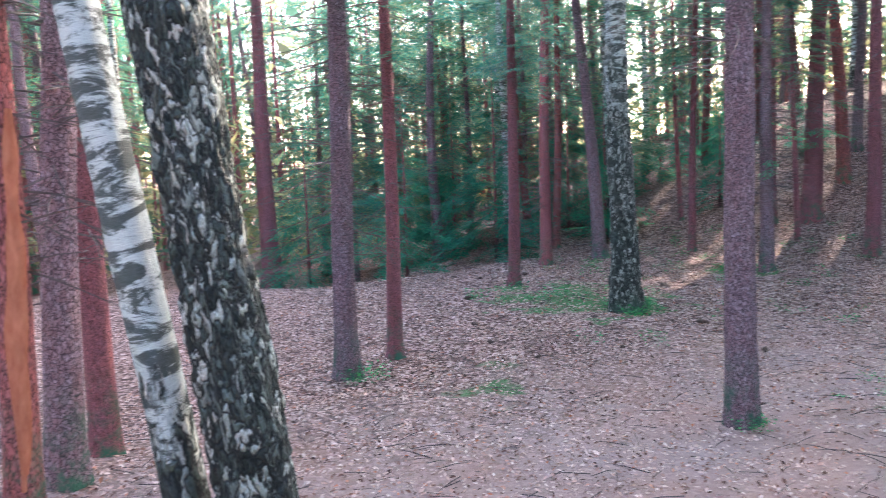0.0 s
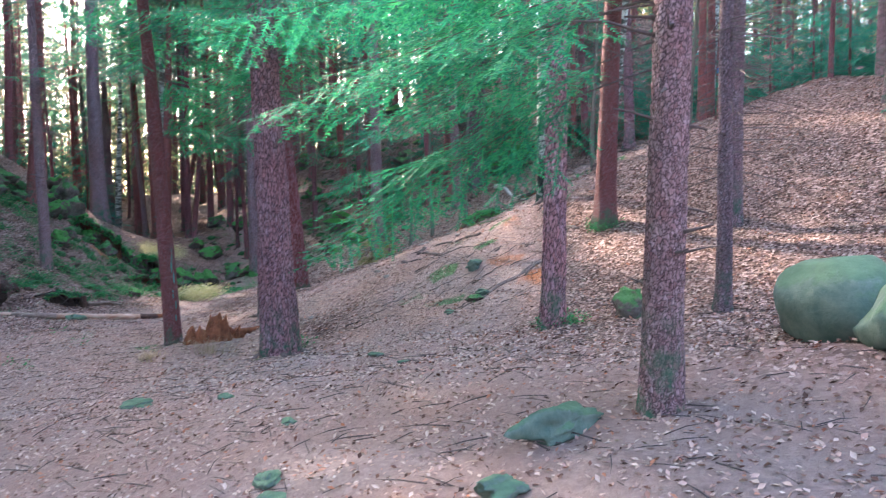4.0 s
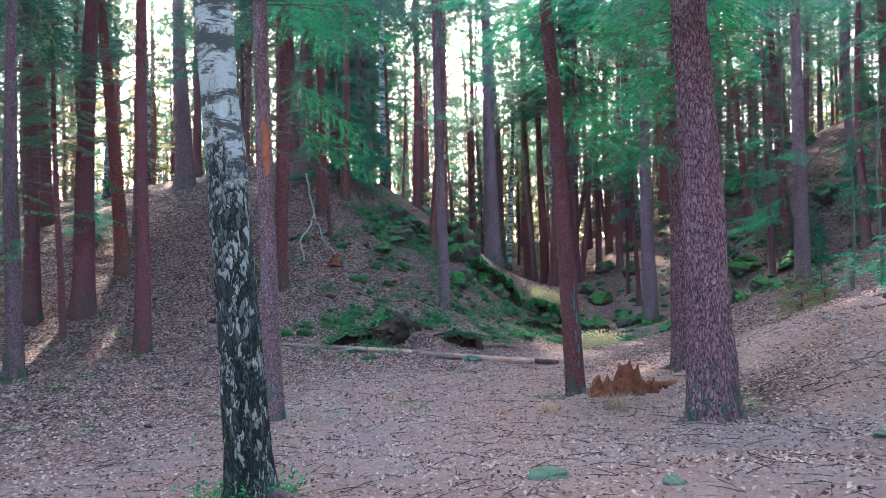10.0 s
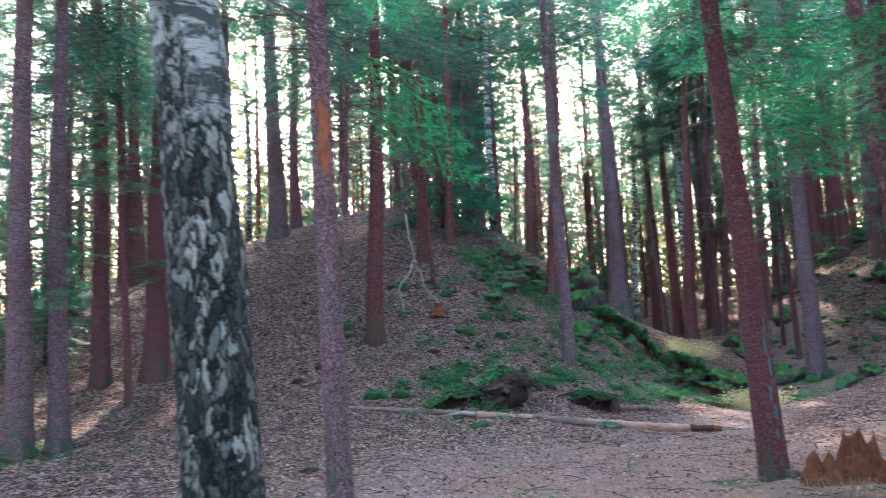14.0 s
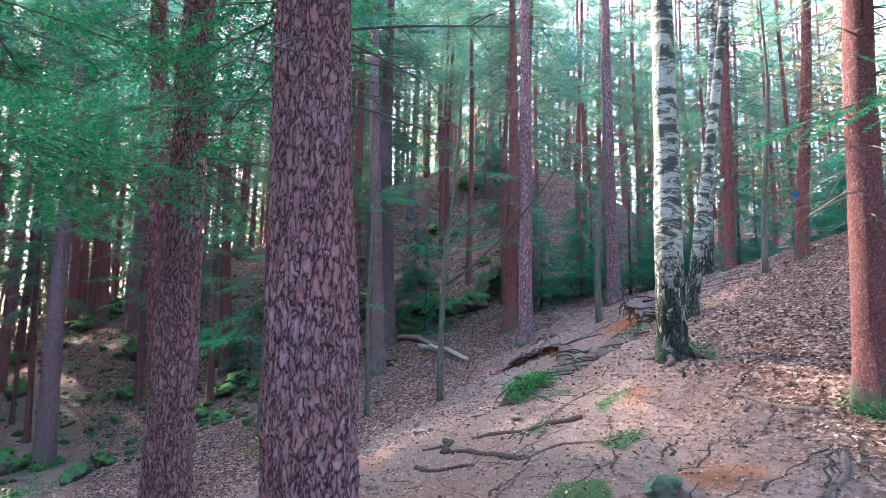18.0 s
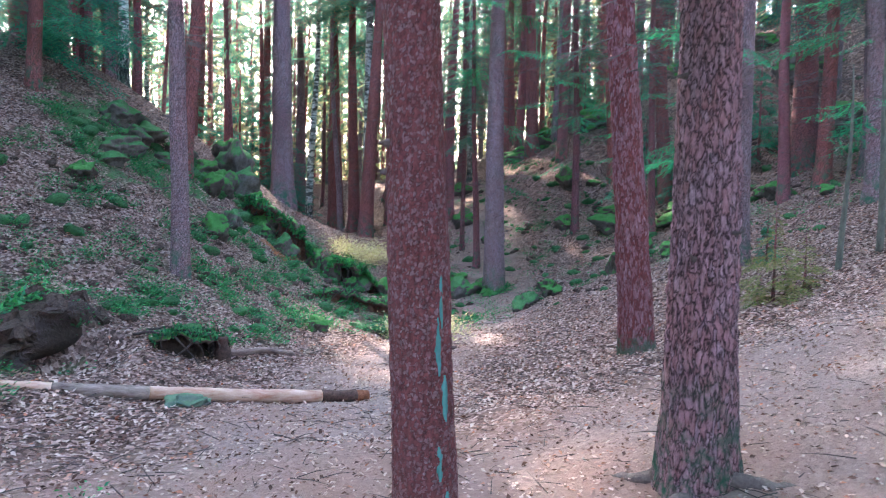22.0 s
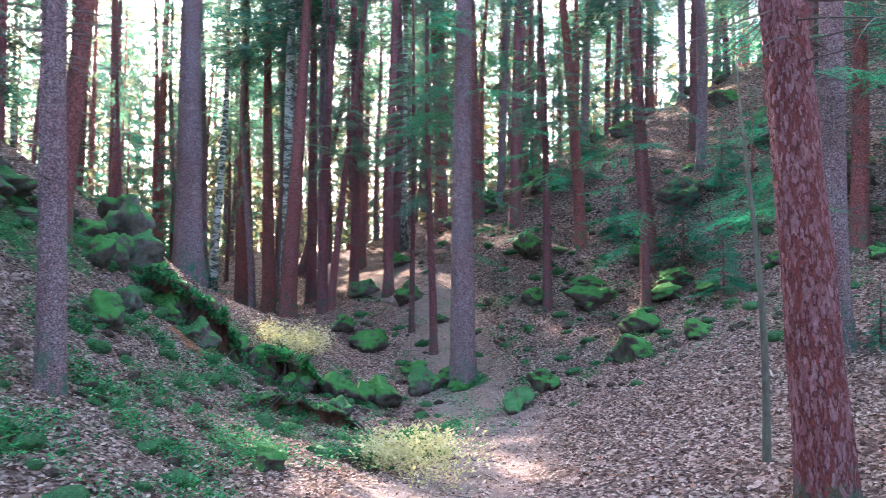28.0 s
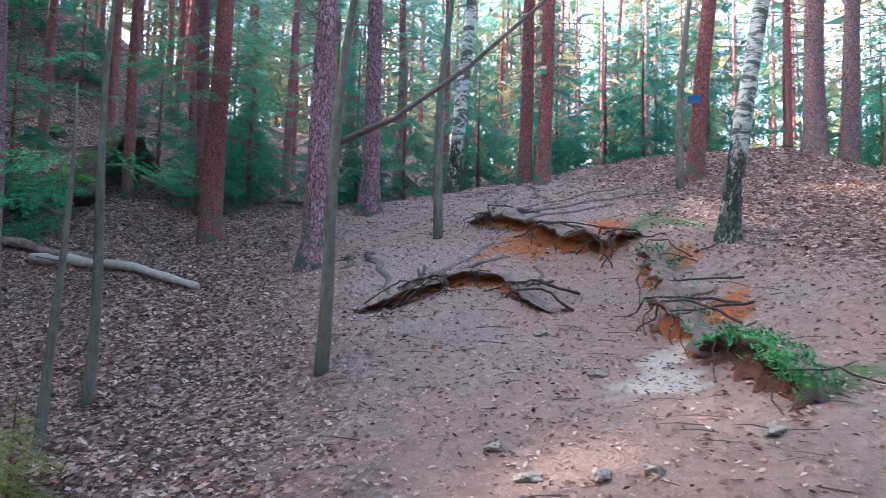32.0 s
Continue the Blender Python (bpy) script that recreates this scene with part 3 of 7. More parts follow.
def forest_floor_mat():
    m, n, l, b = mat_new("leaf_litter_and_soil", 0.95)
    v = coords(n, l)
    f1, f2, f3 = noise_tex(n, l, v, 26, 8, 0.75), noise_tex(n, l, v, 3.2, 6, 0.65), noise_tex(n, l, v, 0.55, 4, 0.6)
    cells = n.new("ShaderNodeTexVoronoi")
    cells.inputs["Scale"].default_value = 24
    l.new(v, cells.inputs["Vector"])
    sep = n.new("ShaderNodeSeparateColor")
    l.new(cells.outputs["Color"], sep.inputs[0])
    litter = ramp(n, l, sep.outputs[0], [(0.0, (0.03, 0.017, 0.014)), (0.3, (0.12, 0.068, 0.06)), (0.6, (0.27, 0.175, 0.157)), (0.85, (0.42, 0.30, 0.28)), (1.0, (0.55, 0.43, 0.41))])
    litter = mix(n, l, f1, mix(n, l, 1.0, litter, (0.62, 0.58, 0.58), "MULTIPLY"), mix(n, l, 1.0, litter, (1.15, 1.13, 1.13), "MULTIPLY"))
    humus = mix(n, l, f1, (0.025, 0.016, 0.014), (0.14, 0.093, 0.085))
    litter = mix(n, l, ramp(n, l, f2, [(0.50, (0, 0, 0)), (0.70, (0.8, 0.8, 0.8))]), litter, humus)
    clods = noise_tex(n, l, v, 8.5, 5, 0.7)
    litter = mix(n, l, ramp(n, l, clods, [(0.54, (0, 0, 0)), (0.68, (0.6, 0.6, 0.6))]), litter, humus)
    soil = mix(n, l, f1, (0.20, 0.145, 0.138), (0.42, 0.335, 0.325))
    soil = mix(n, l, ramp(n, l, f3, [(0.40, (0, 0, 0)), (0.65, (1, 1, 1))]), soil, mix(n, l, f1, (0.25, 0.15, 0.13), (0.43, 0.295, 0.26)))
    at = n.new("ShaderNodeAttribute")
    at.attribute_name = "wear"
    ws = n.new("ShaderNodeSeparateColor")
    l.new(at.outputs["Color"], ws.inputs[0])
    bare = ramp(n, l, math_node(n, l, "ADD", math_node(n, l, "MULTIPLY", ws.outputs[0], 0.8), math_node(n, l, "MULTIPLY", f2, 0.5)), [(0.45, (0, 0, 0)), (0.85, (1, 1, 1))])
    col = mix(n, l, math_node(n, l, "MULTIPLY", bare, 0.85), litter, soil)
    red = mix(n, l, f1, (0.20, 0.065, 0.03), (0.52, 0.19, 0.085))
    col = mix(n, l, ramp(n, l, math_node(n, l, "MULTIPLY", ws.outputs[2], math_node(n, l, "ADD", f2, 0.5)), [(0.3, (0, 0, 0)), (0.6, (1, 1, 1))]), col, red)
    pale = mix(n, l, f1, (0.40, 0.38, 0.36), (0.62, 0.60, 0.58))
    col = mix(n, l, ramp(n, l, math_node(n, l, "MULTIPLY", at.outputs["Alpha"], math_node(n, l, "ADD", f2, 0.5)), [(0.35, (0, 0, 0)), (0.7, (1, 1, 1))]), col, pale)
    moss = mix(n, l, f1, (0.02, 0.055, 0.03), (0.09, 0.22, 0.085))
    mf = ramp(n, l, math_node(n, l, "MULTIPLY", ws.outputs[1], math_node(n, l, "ADD", noise_tex(n, l, v, 2.4, 8, 0.7), 0.5)), [(0.42, (0, 0, 0)), (0.62, (1, 1, 1))])
    col = mix(n, l, mf, col, moss)
    l.new(col, b.inputs["Base Color"])
    h = math_node(n, l, "ADD", math_node(n, l, "MULTIPLY", math_node(n, l, "MULTIPLY", cells.outputs["Distance"], math_node(n, l, "SUBTRACT", 1.0, bare)), 0.4), math_node(n, l, "ADD", f1, clods))
    bump(n, l, b, h, 0.9, 0.05)
    return m


MOSSY = (       # x, y, radius, how much
    (14.6, 4.6, 0.4, 0.8), (15.3, 4.1, 0.35, 0.8), (13.8, 4.9, 0.45, 0.8), (13.0, 4.2, 0.35, 0.7), (16.3, 3.9, 0.35, 0.7), (21.2, 21.8, 2.2, 0.8), (19.5, 20.8, 1.5, 0.5), (2.6, 15.0, 2.2, 0.8), (0.5, 9.2, 0.7, 0.6), (0.75, 10.5, 0.6, 0.5), (5.2, 7.75, 0.9, 0.62), (6.1, 8.0, 0.5, 0.7), (7.0, 18.2, 0.8, 0.9),
    (15.0, 16.6, 2.2, 0.5), (18.5, 17.6, 1.8, 0.45), (22.5, 17.5, 2.4, 0.5), (26.5, 19.0, 2.0, 0.5), (28.5, 16.0, 2.0, 0.45), (32.0, 15.5, 3.0, 0.45),
    (20.5, 15.5, 2.0, 0.4), (17.5, 4.5, 0.4, 0.6), (16.9, 3.0, 0.5, 0.7), (12.4, 8.9, 0.7, 0.6), (11.5, 6.4, 0.5, 0.6), (16.4, 4.8, 0.4, 0.6), (20.8, 1.6, 0.8, 0.6),
)
REDSOIL = (
    (13.3, 2.6, 0.5, 0.6), (14.2, 3.4, 0.4, 0.5), (16.2, 3.7, 0.4, 0.5), 
    (22.0, 3.9, 0.5, 0.8), (22.2, 2.5, 0.6, 0.85), (21.6, 1.6, 0.5, 0.8), (18.9, 3.7, 0.35, 0.8), (23.6, 19.6, 0.8, 0.8), (20.0, 2.6, 0.35, 0.6),
)


def spots(x, y, rows):
    v = np.zeros(np.shape(x))
    for a, c, r, k in rows:
        v = np.maximum(v, k * np.clip(1.25 - np.hypot(x - a, y - c) / r + 0.55 * smooth_noise(x, y, 1.1, 41) + 0.35 * smooth_noise(x, y, 0.45, 42), 0, 1))
    return np.clip(v, 0, 1)


def wear_of(x, y):
    wide = 2.6 + 2.4 * np.clip((13 - x) / 3, 0, 1) + 2.2 * np.clip((8 - x) / 3, 0, 1)
    side = np.clip(1.25 - near_line(x, y, SLOPE_TRAIL) / 2.2, 0, 0.85)
    return np.maximum(np.maximum(np.clip(1.35 - near_line(x, y, TRAIL) / wide, 0, 1), side), np.clip(1.2 - near_line(x, y, TRAIL2) / 1.3, 0, 0.8))


def build_ground():
    gx, gy = axis(-6, 34, 0.16, 400), axis(-6, 30, 0.16, 400)
    xx, yy = np.meshgrid(gx, gy)
    zz = ground_z(xx, yy)
    nx, ny = len(gx), len(gy)
    me = bpy.data.meshes.new("ground")
    me.vertices.add(nx * ny)
    me.vertices.foreach_set("co", np.stack([xx, yy, zz], -1).astype(np.float32).reshape(-1))
    i = (np.arange(ny - 1)[:, None] * nx + np.arange(nx - 1)[None, :]).reshape(-1)
    quads = np.stack([i, i + 1, i + nx + 1, i + nx], 1).astype(np.int32)
    me.loops.add(4 * len(quads))
    me.loops.foreach_set("vertex_index", quads.reshape(-1))
    me.polygons.add(len(quads))
    me.polygons.foreach_set("loop_start", np.arange(0, 4 * len(quads), 4, dtype=np.int32))
    me.polygons.foreach_set("loop_total", np.full(len(quads), 4, np.int32))
    me.polygons.foreach_set("use_smooth", np.ones(len(quads), bool))
    a = me.attributes.new("wear", "FLOAT_COLOR", "POINT")
    c = np.stack([wear_of(xx, yy), spots(xx, yy, MOSSY), spots(xx, yy, REDSOIL), spots(xx, yy, ((18.5, 4.95, 0.5, 0.9), (18.9, 4.5, 0.35, 0.7)))], -1)
    a.data.foreach_set("color", c.astype(np.float32).reshape(-1))
    me.materials.append(forest_floor_mat())
    me.update(calc_edges=True)
    tagged(new("ground", me), "forest ground with fallen leaves, trodden soil and moss", "ground", kind="structure")


# ---- trees ----
def trunk_mesh(r, h, kind, seed, mat, segs=20, bend=0.06, flare=1.55, relief=0.02, step=0.28, plates=0.0):
    """Tapered, slightly bent stem with root swellings, knots and a rough skin; stands on z = 0 and reaches into the ground."""
    rng = random.Random(seed)
    zs, z = [], -0.35
    while z < h:
        zs.append(z)
        z += (0.09 if z < 0.8 else step) * (1 if z < 7 else 2.5)
    zs.append(h)
    p1, p2, p3 = rng.uniform(0, 6.28), rng.uniform(0, 6.28), rng.uniform(0, 6.28)
    lobes = rng.choice((4, 5, 6))
    V, F = [], []
    for z in zs:
        zz = max(z, 0)
        rad = r * (1.08 - 0.98 * (zz / h) ** 0.9)
        foot = math.exp(-zz / (r * 1.9))
        bx = bend * (math.sin(zz * 0.42 + p1) - math.sin(p1)) * min(1, zz / 3)
        by = bend * (math.sin(zz * 0.36 + p2) - math.sin(p2)) * min(1, zz / 3)
        for k in range(segs):
            a = 6.28319 * k / segs
            ra = rad * (1 + (flare - 1) * foot * (1 + 0.55 * math.cos(lobes * a + p3)))
            q = Vector((math.cos(a) * 1.3 + seed * 3.1, math.sin(a) * 1.3, zz * 1.3))
            ra *= 1 + relief * 2.2 * noise.noise(q * 1.2) + relief * noise.noise(Vector((math.cos(a) * r * 28 + seed, math.sin(a) * r * 28, zz * 11)))
            if plates and zz < 8:
                c = Vector((math.cos(a) * r * 15 + seed, math.sin(a) * r * 15, zz * 9.5))
                c += noise.noise_vector(c * 1.3) * 0.55
                d, spot = noise.voronoi(c)
                ra += plates * (min((d[1] - d[0]) / 0.30, 1) - 0.6 + 0.5 * noise.noise(spot[0] * 3.7) + 0.25 * noise.noise(c * 3))
            V.append((bx + math.cos(a) * ra, by + math.sin(a) * ra, z))
    for i in range(len(zs) - 1):
        for k in range(segs):
            F.append((i * segs + k, i * segs + (k + 1) % segs, (i + 1) * segs + (k + 1) % segs, (i + 1) * segs + k))
    F.append(tuple((len(zs) - 1) * segs + k for k in range(segs)))
    return indexed("trunk", V, F, mat)


def twig_tris(p, d, length, r0, droop, rng, forks=2):
    """A dead branch as thin three-sided spikes, with side twigs."""
    out = []
    pts = [p]
    q = d.copy()
    for k in range(4):
        q = (q + Vector((rng.uniform(-.12, .12), rng.uniform(-.12, .12), rng.uniform(-.10, .06) - droop * 0.2))).normalized()
        pts.append(pts[-1] + q * length / 4)
    for k in range(4):
        a, b = pts[k], pts[k + 1]
        ra, rb = r0 * (1 - k / 4.2), r0 * (1 - (k + 1) / 4.2)
        n1 = q.orthogonal().normalized()
        n2 = q.cross(n1)
        ring = [n1, -0.5 * n1 + 0.87 * n2, -0.5 * n1 - 0.87 * n2]
        for s in range(3):
            u, w = ring[s], ring[(s + 1) % 3]
            out.append((a + u * ra, a + w * ra, b + w * rb))
            out.append((a + u * ra, b + w * rb, b + u * rb))
    if forks:
        for k in range(1, 4):
            for s in (-1, 1):
                if rng.random() < 0.6:
                    side = q.cross(Vector((0, 0, 1))).normalized() * s
                    dd = (q * 0.6 + side * 0.9 + Vector((0, 0, rng.uniform(-.3, .1)))).normalized()
                    out += twig_tris(pts[k], dd, length * rng.uniform(.2, .45), r0 * 0.5, droop, rng, 0)
    return out


def dead_twigs(seed, z0, z1, count, length):
    rng = random.Random(seed)
    tris = []
    for k in range(count):
        z = rng.uniform(z0, z1)
        a = rng.uniform(0, 6.283)
        d = Vector((math.cos(a), math.sin(a), rng.uniform(-.35, .25))).normalized()
        tris += twig_tris(Vector((0, 0, z)), d, length * rng.uniform(.35, 1.0), 0.011, 0.15, rng)
    return soup("deadwood", [[tuple(v) for v in t] for t in tris], TWIG)


def spray(rng, base, d, up, length, spike, gap, out):
    """Needles along one twig: slim triangles to both sides."""
    side = d.cross(up).normalized()
    n = max(3, int(length / gap))
    for k in range(n):
        p = base + d * (length * (k + .5) / n)
        taper = 1 - 0.55 * k / n
        for s in (-1, 1):
            w = (d * 0.75 + side * s * 0.8 + up * rng.uniform(-.15, .35)).normalized() * spike * taper * rng.uniform(.8, 1.15)
            out.append((p - d * gap * .30, p + d * gap * .30, p + w))
    out.append((base - side * .004, base + side * .004, base + d * length))


def bough_tris(seed, length, fine=True):
    """A spruce bough along +x with drooping side sprays in one broad plane."""
    rng = random.Random(seed)
    needles, wood = [], []
    p, q = Vector((0, 0, 0)), Vector((1, 0, rng.uniform(-.05, .15))).normalized()
    n = max(8, int(length / (0.11 if fine else 0.14)))
    up = Vector((0, 0, 1))
    prev = p.copy()
    for k in range(n):
        f = k / n
        q = (q + Vector((0, rng.uniform(-.05, .05), -0.028 + 0.035 * f))).normalized()
        p = prev + q * length / n
        r0, r1 = 0.012 * (1 - f * .85), 0.012 * (1 - (f + 1 / n) * .85)
        s = q.cross(up).normalized()
        wood += [(prev - s * r0, prev + s * r0, p + s * r1), (prev - s * r0, p + s * r1, p - s * r1), (prev - up * r0, prev + up * r0, p + up * r1)]
        if f > 0.18:
            for side in (-1, 1):
                reach = length * (0.42 * (1 - f) + 0.10) * rng.uniform(.65, 1.1)
                d = (q * rng.uniform(.55, .85) + s * side * rng.uniform(.7, 1) + up * rng.uniform(-.35, .05)).normalized()
                if fine:
                    spray(rng, p, d, up, reach, 0.062, 0.030, needles)
                    m = int(reach / 0.12)
                    for j in range(1, m):
                        b = p + d * reach * j / m
                        e = (d * .7 + d.cross(up).normalized() * rng.choice((-1, 1)) * .7 + up * rng.uniform(-.5, .1)).normalized()
                        spray(rng, b, e, up, reach * .34 * (1.15 - j / m), 0.055, 0.030, needles)
                else:
                    spray(rng, p, d, up, reach, 0.15, 0.07, needles)
        prev = p
    spray(rng, p, q, up, 0.12, 0.05, 0.02, needles)
    return needles, wood


def to_mesh(name, tris, mat):
    return soup(name, [[tuple(v) for v in t] for t in tris], mat)


BOUGH_LENGTHS = (1.3, 1.7, 2.1, 1.5, 2.4, 1.0, 3.0, 3.5)
BOUGHS = [to_mesh("bough", bough_tris(40 + k, BOUGH_LENGTHS[k])[0], NEEDLE) for k in range(8)]
BOUGH_WOOD = [to_mesh("bough_stem", bough_tris(40 + k, BOUGH_LENGTHS[k])[1], TWIG) for k in range(8)]


def crown_mesh(seed, z0, z1, reach, count, mat, thin=1.0):
    """Boughs all round a stem, wide below and short at the top, joined for trees that are never near."""
    rng = random.Random(seed)
    base = [np.array([[tuple(v) for v in t] for t in bough_tris(seed * 7 + k, 2.0, False)[0]]) for k in range(4)]
    out = []
    for k in range(count):
        f = (k + rng.random()) / count
        z = z0 + (z1 - z0) * f
        size = reach / 2.0 * (1.05 - f ** 1.3) * rng.uniform(.6, 1.1)
        a, dip = rng.uniform(0, 6.283), rng.uniform(-.45, .1)
        m = np.array(Matrix.Translation((0, 0, z)) @ Euler((rng.uniform(-.3, .3), -dip, a)).to_matrix().to_4x4() @ Matrix.Scale(max(.15, size), 4))
        t = base[k % 4]
        out.append(t @ m[:3, :3].T + m[:3, 3])
    return soup("crown", np.concatenate(out), mat)


CROWNS = [crown_mesh(k, 8.8 - k % 3, 18 + k, 2.8, 92, NEEDLE_BACKLIT) for k in range(4)]
TALL_CROWNS = [crown_mesh(30 + k, 4.0, 16.0 + k, 3.0, 140, NEEDLE_BACKLIT) for k in range(2)]
LOW_CROWNS = [crown_mesh(20 + k, 4.5 + k, 15 + k, 2.2, 62, NEEDLE_BACKLIT) for k in range(4)]
TWIGS = [dead_twigs(60 + k, 1.6, 9.5, (110, 140, 150, 100)[k], (1.5, 1.9, 2.1, 1.3)[k]) for k in range(4)]
TWIGS_FAR = [dead_twigs(80 + k, 1.8, 11, 44, 2.0) for k in range(3)]

KINDS = {
    "spruce": (SPRUCE, "spruce_tree", "tall spruce with scaly grey-purple bark and dead lower twigs", 20, 1.3, 0.03),
    "spruce_red": (SPRUCE_RED, "spruce_tree", "slender spruce with reddish brown bark standing in leaf litter", 16, 1.25, 0.03),
    "pine": (PINE, "pine_tree", "pine with thick plated reddish-grey bark on the forest floor", 24, 1.45, 0.05),
    "pine_red": (PINE_RED, "pine_tree", "straight pine with red-brown flaky bark on the slope", 14, 1.25, 0.03),
    "birch": (BIRCH, "birch_tree", "birch with white upper bark and dark fissured mossy foot", 22, 1.5, 0.05),
    "birch_white": (BIRCH_WHITE, "birch_tree", "white birch with black marks near the foot", 16, 1.4, 0.04),
    "birch_old": (BIRCH_DARK, "birch_tree", "old leaning birch with rough dark bark and green lichen", 30, 1.3, 0.09),
    "spruce_scaly": (SCALY, "spruce_tree", "spruce with reddish bark covered in small grey scales", 20, 1.3, 0.03),
    "pine_flaky": (FLAKY, "pine_tree", "pine with red bark and long grey-purple flakes", 24, 1.3, 0.04),
    "thin": (SPRUCE_RED, "young_tree", "thin bare young tree with dead side twigs", 8, 1.3, 0.03),
}
made, STEMS = [0], {}
PLATES = {"pine_flaky": 0.012, "spruce_scaly": 0.006, "pine": 0.013, "pine_red": 0.009, "spruce": 0.007, "birch_old": 0.010, "birch": 0.004, "birch_white": 0.003}
LANES = ((21.8, 14.4, 1.2), (27.5, 21.0, 1.1))     # open lanes to the sun: x, y, half width


def in_lane(x, y, extra=0.0):
    return any(abs((x - a) * math.cos(SUN_AZIMUTH) - (y - e) * math.sin(SUN_AZIMUTH)) < w + extra and 2 < (x - a) * math.sin(SUN_AZIMUTH) + (y - e) * math.cos(SUN_AZIMUTH) < 27 for a, e, w in LANES)


def tree(kind, x, y, r, lx=0.0, ly=0.0, near=False, crown=None, twigs=True, label="", tall=0.0, lift=7.5):
    made[0] += 1
    k = made[0]
    mat, name, words, segs, flare, relief = KINDS[kind]
    h = tall or {"thin": 14.0}.get(kind, 15 + (k * 37 % 50) / 10)
    ob = tagged(new(name), label or words, "tree", group="forest trees")
    tilt = Vector((lx, ly, 1)).to_track_quat("Z", "Y") if (lx or ly) else None
    q = Vector((0, 0, 1)).rotation_difference(Vector((lx, ly, 1)).normalized())
    spin = Euler((0, 0, k * 2.4)).to_quaternion()
    ob.rotation_mode = "QUATERNION"
    ob.rotation_quaternion = q
    ob.location = (x, y, gz(x, y) - 0.02)
    flare = 1 + (flare - 1) * (0.45 if near else 1)
    me = trunk_mesh(r, h, kind, k, mat, segs * (4 if near else 1), 0.03 if near else 0.06, flare, relief, 0.026 if near else 0.28, PLATES.get(kind, 0.006) if near else 0)
    part("trunk", me, ob)
    STEMS[ob.name] = (r, h)
    if twigs:
        t = tagged(part("deadwood", TWIGS[k % 4], ob), kind="stuff")
        t.rotation_euler = (0, 0, k * 1.7)
        t.location.z = 3.2 if kind[:5] == "birch" else 2.0 if near else 0
        t.scale = (1, 1, 1) if kind != "thin" else (0.7, 0.7, 0.9)
    if crown is None:
        crown = float(near_line(np.array(x), np.array(y), TRAIL)) > 2.2 and not in_lane(x, y, 1.0)
    if crown:
        c = part("crown", TALL_CROWNS[k % 2] if tall else (LOW_CROWNS if crown == "low" else CROWNS)[k % 4], ob)
        if crown == "low" and not tall:
            c.scale = (1.25, 1.25, 1.05)
        c.rotation_euler = (0, 0, k * 2.1)
        c.location.z = lift if tall else 1.8 if float(near_line(np.array(x), np.array(y), TRAIL)) < 6.5 else 0
        if kind == "thin":
            c.scale = (0.45, 0.45, 0.5)
    return ob


# ---- the trees that the trail passes ----
big_pine = tree("pine", 11.56, 6.46, 0.262, -0.000, 0.025, near=True)
trail_pine = tree("pine", 14.71, 8.34, 0.215, -0.000, 0.002, near=True, crown=True)
leaning_spruce = tree("spruce_scaly", 12.46, 9.03, 0.140, -0.022, 0.048, near=True)
tree("birch", 6.07, 7.97, 0.175, -0.045, 0.027, near=True)
wounded_spruce = tree("spruce", 8.49, 11.15, 0.120, -0.014, 0.015, near=True)
tree("pine_flaky", 19.62, 10.09, 0.215, -0.040, 0.068, near=True, crown=True)
grey_spruce = tree("spruce", 28.57, 16.49, 0.267, -0.006, 0.010, near=True, crown="low", tall=20.0, lift=5.5)
mound_spruce = tree("spruce", 18.82, 17.68, 0.148, -0.005, 0.009, near=True)
tree("spruce", 27.78, 23.26, 0.309, -0.010, 0.018, crown="low", tall=22.0, lift=6.0)
tree("spruce", 37.56, 30.67, 0.259, -0.015, 0.026)
tree("pine_red", 36.14, 27.58, 0.290, -0.010, 0.018)
tree("pine_red", 34.95, 25.79, 0.221, -0.007, 0.013)
tree("birch", 33.81, 24.39, 0.207, 0.008, -0.015)
tree("thin", 39.87, 27.58, 0.167, 0.114, -0.203)
tree("thin", 33.16, 22.44, 0.124, 0.049, -0.087)
tree("thin", 31.08, 18.83, 0.076, -0.003, 0.005)
tree("thin", 30.11, 17.81, 0.099, -0.010, 0.018)
tree("pine_red", 38.72, 21.05, 0.230, -0.015, 0.026)
tree("pine_red", 37.56, 19.32, 0.245, -0.011, 0.020)
slope_stem_b = tree("thin", 31.86, 15.43, 0.116, -0.009, 0.017)
tree("pine_red", 34.35, 15.08, 0.160, -0.032, 0.057)
tree("birch", 48.94, 17.95, 0.212, 0.003, -0.005)
slope_stem = tree("thin", 30.86, 12.89, 0.104, -0.008, 0.014)
tree("pine_red", 25.03, 30.08, 0.219, -0.021, 0.038, crown=False)
tree("pine_red", 23.62, 29.80, 0.220, -0.017, 0.031, crown=False)
tree("thin", 26.09, 30.54, 0.099, -0.026, 0.046)
tree("thin", 26.46, 30.27, 0.100, -0.025, 0.045)
tree("spruce", 26.33, 29.14, 0.177, -0.018, 0.033)
tree("thin", 33.22, 31.07, 0.147, 0.000, -0.001)
tree("pine_red", 35.74, 31.24, 0.147, -0.019, 0.035)
tree("pine_red", 17.41, 21.07, 0.064, -0.044, 0.057, crown=False)
dark_spruce = tree("spruce", 24.18, 9.61, 0.193, -0.007, 0.014)
tree("pine_red", 32.11, 9.30, 0.317, -0.003, 0.006)
tree("pine_red", 29.86, 8.66, 0.177, 0.005, -0.009)
dark_spruce_b = tree("spruce", 26.53, 7.55, 0.163, -0.013, 0.025)
hill_spruce = tree("spruce", 29.57, 7.60, 0.255, -0.000, 0.020)
tree("pine_red", 32.93, 13.04, 0.201, -0.001, 0.066)
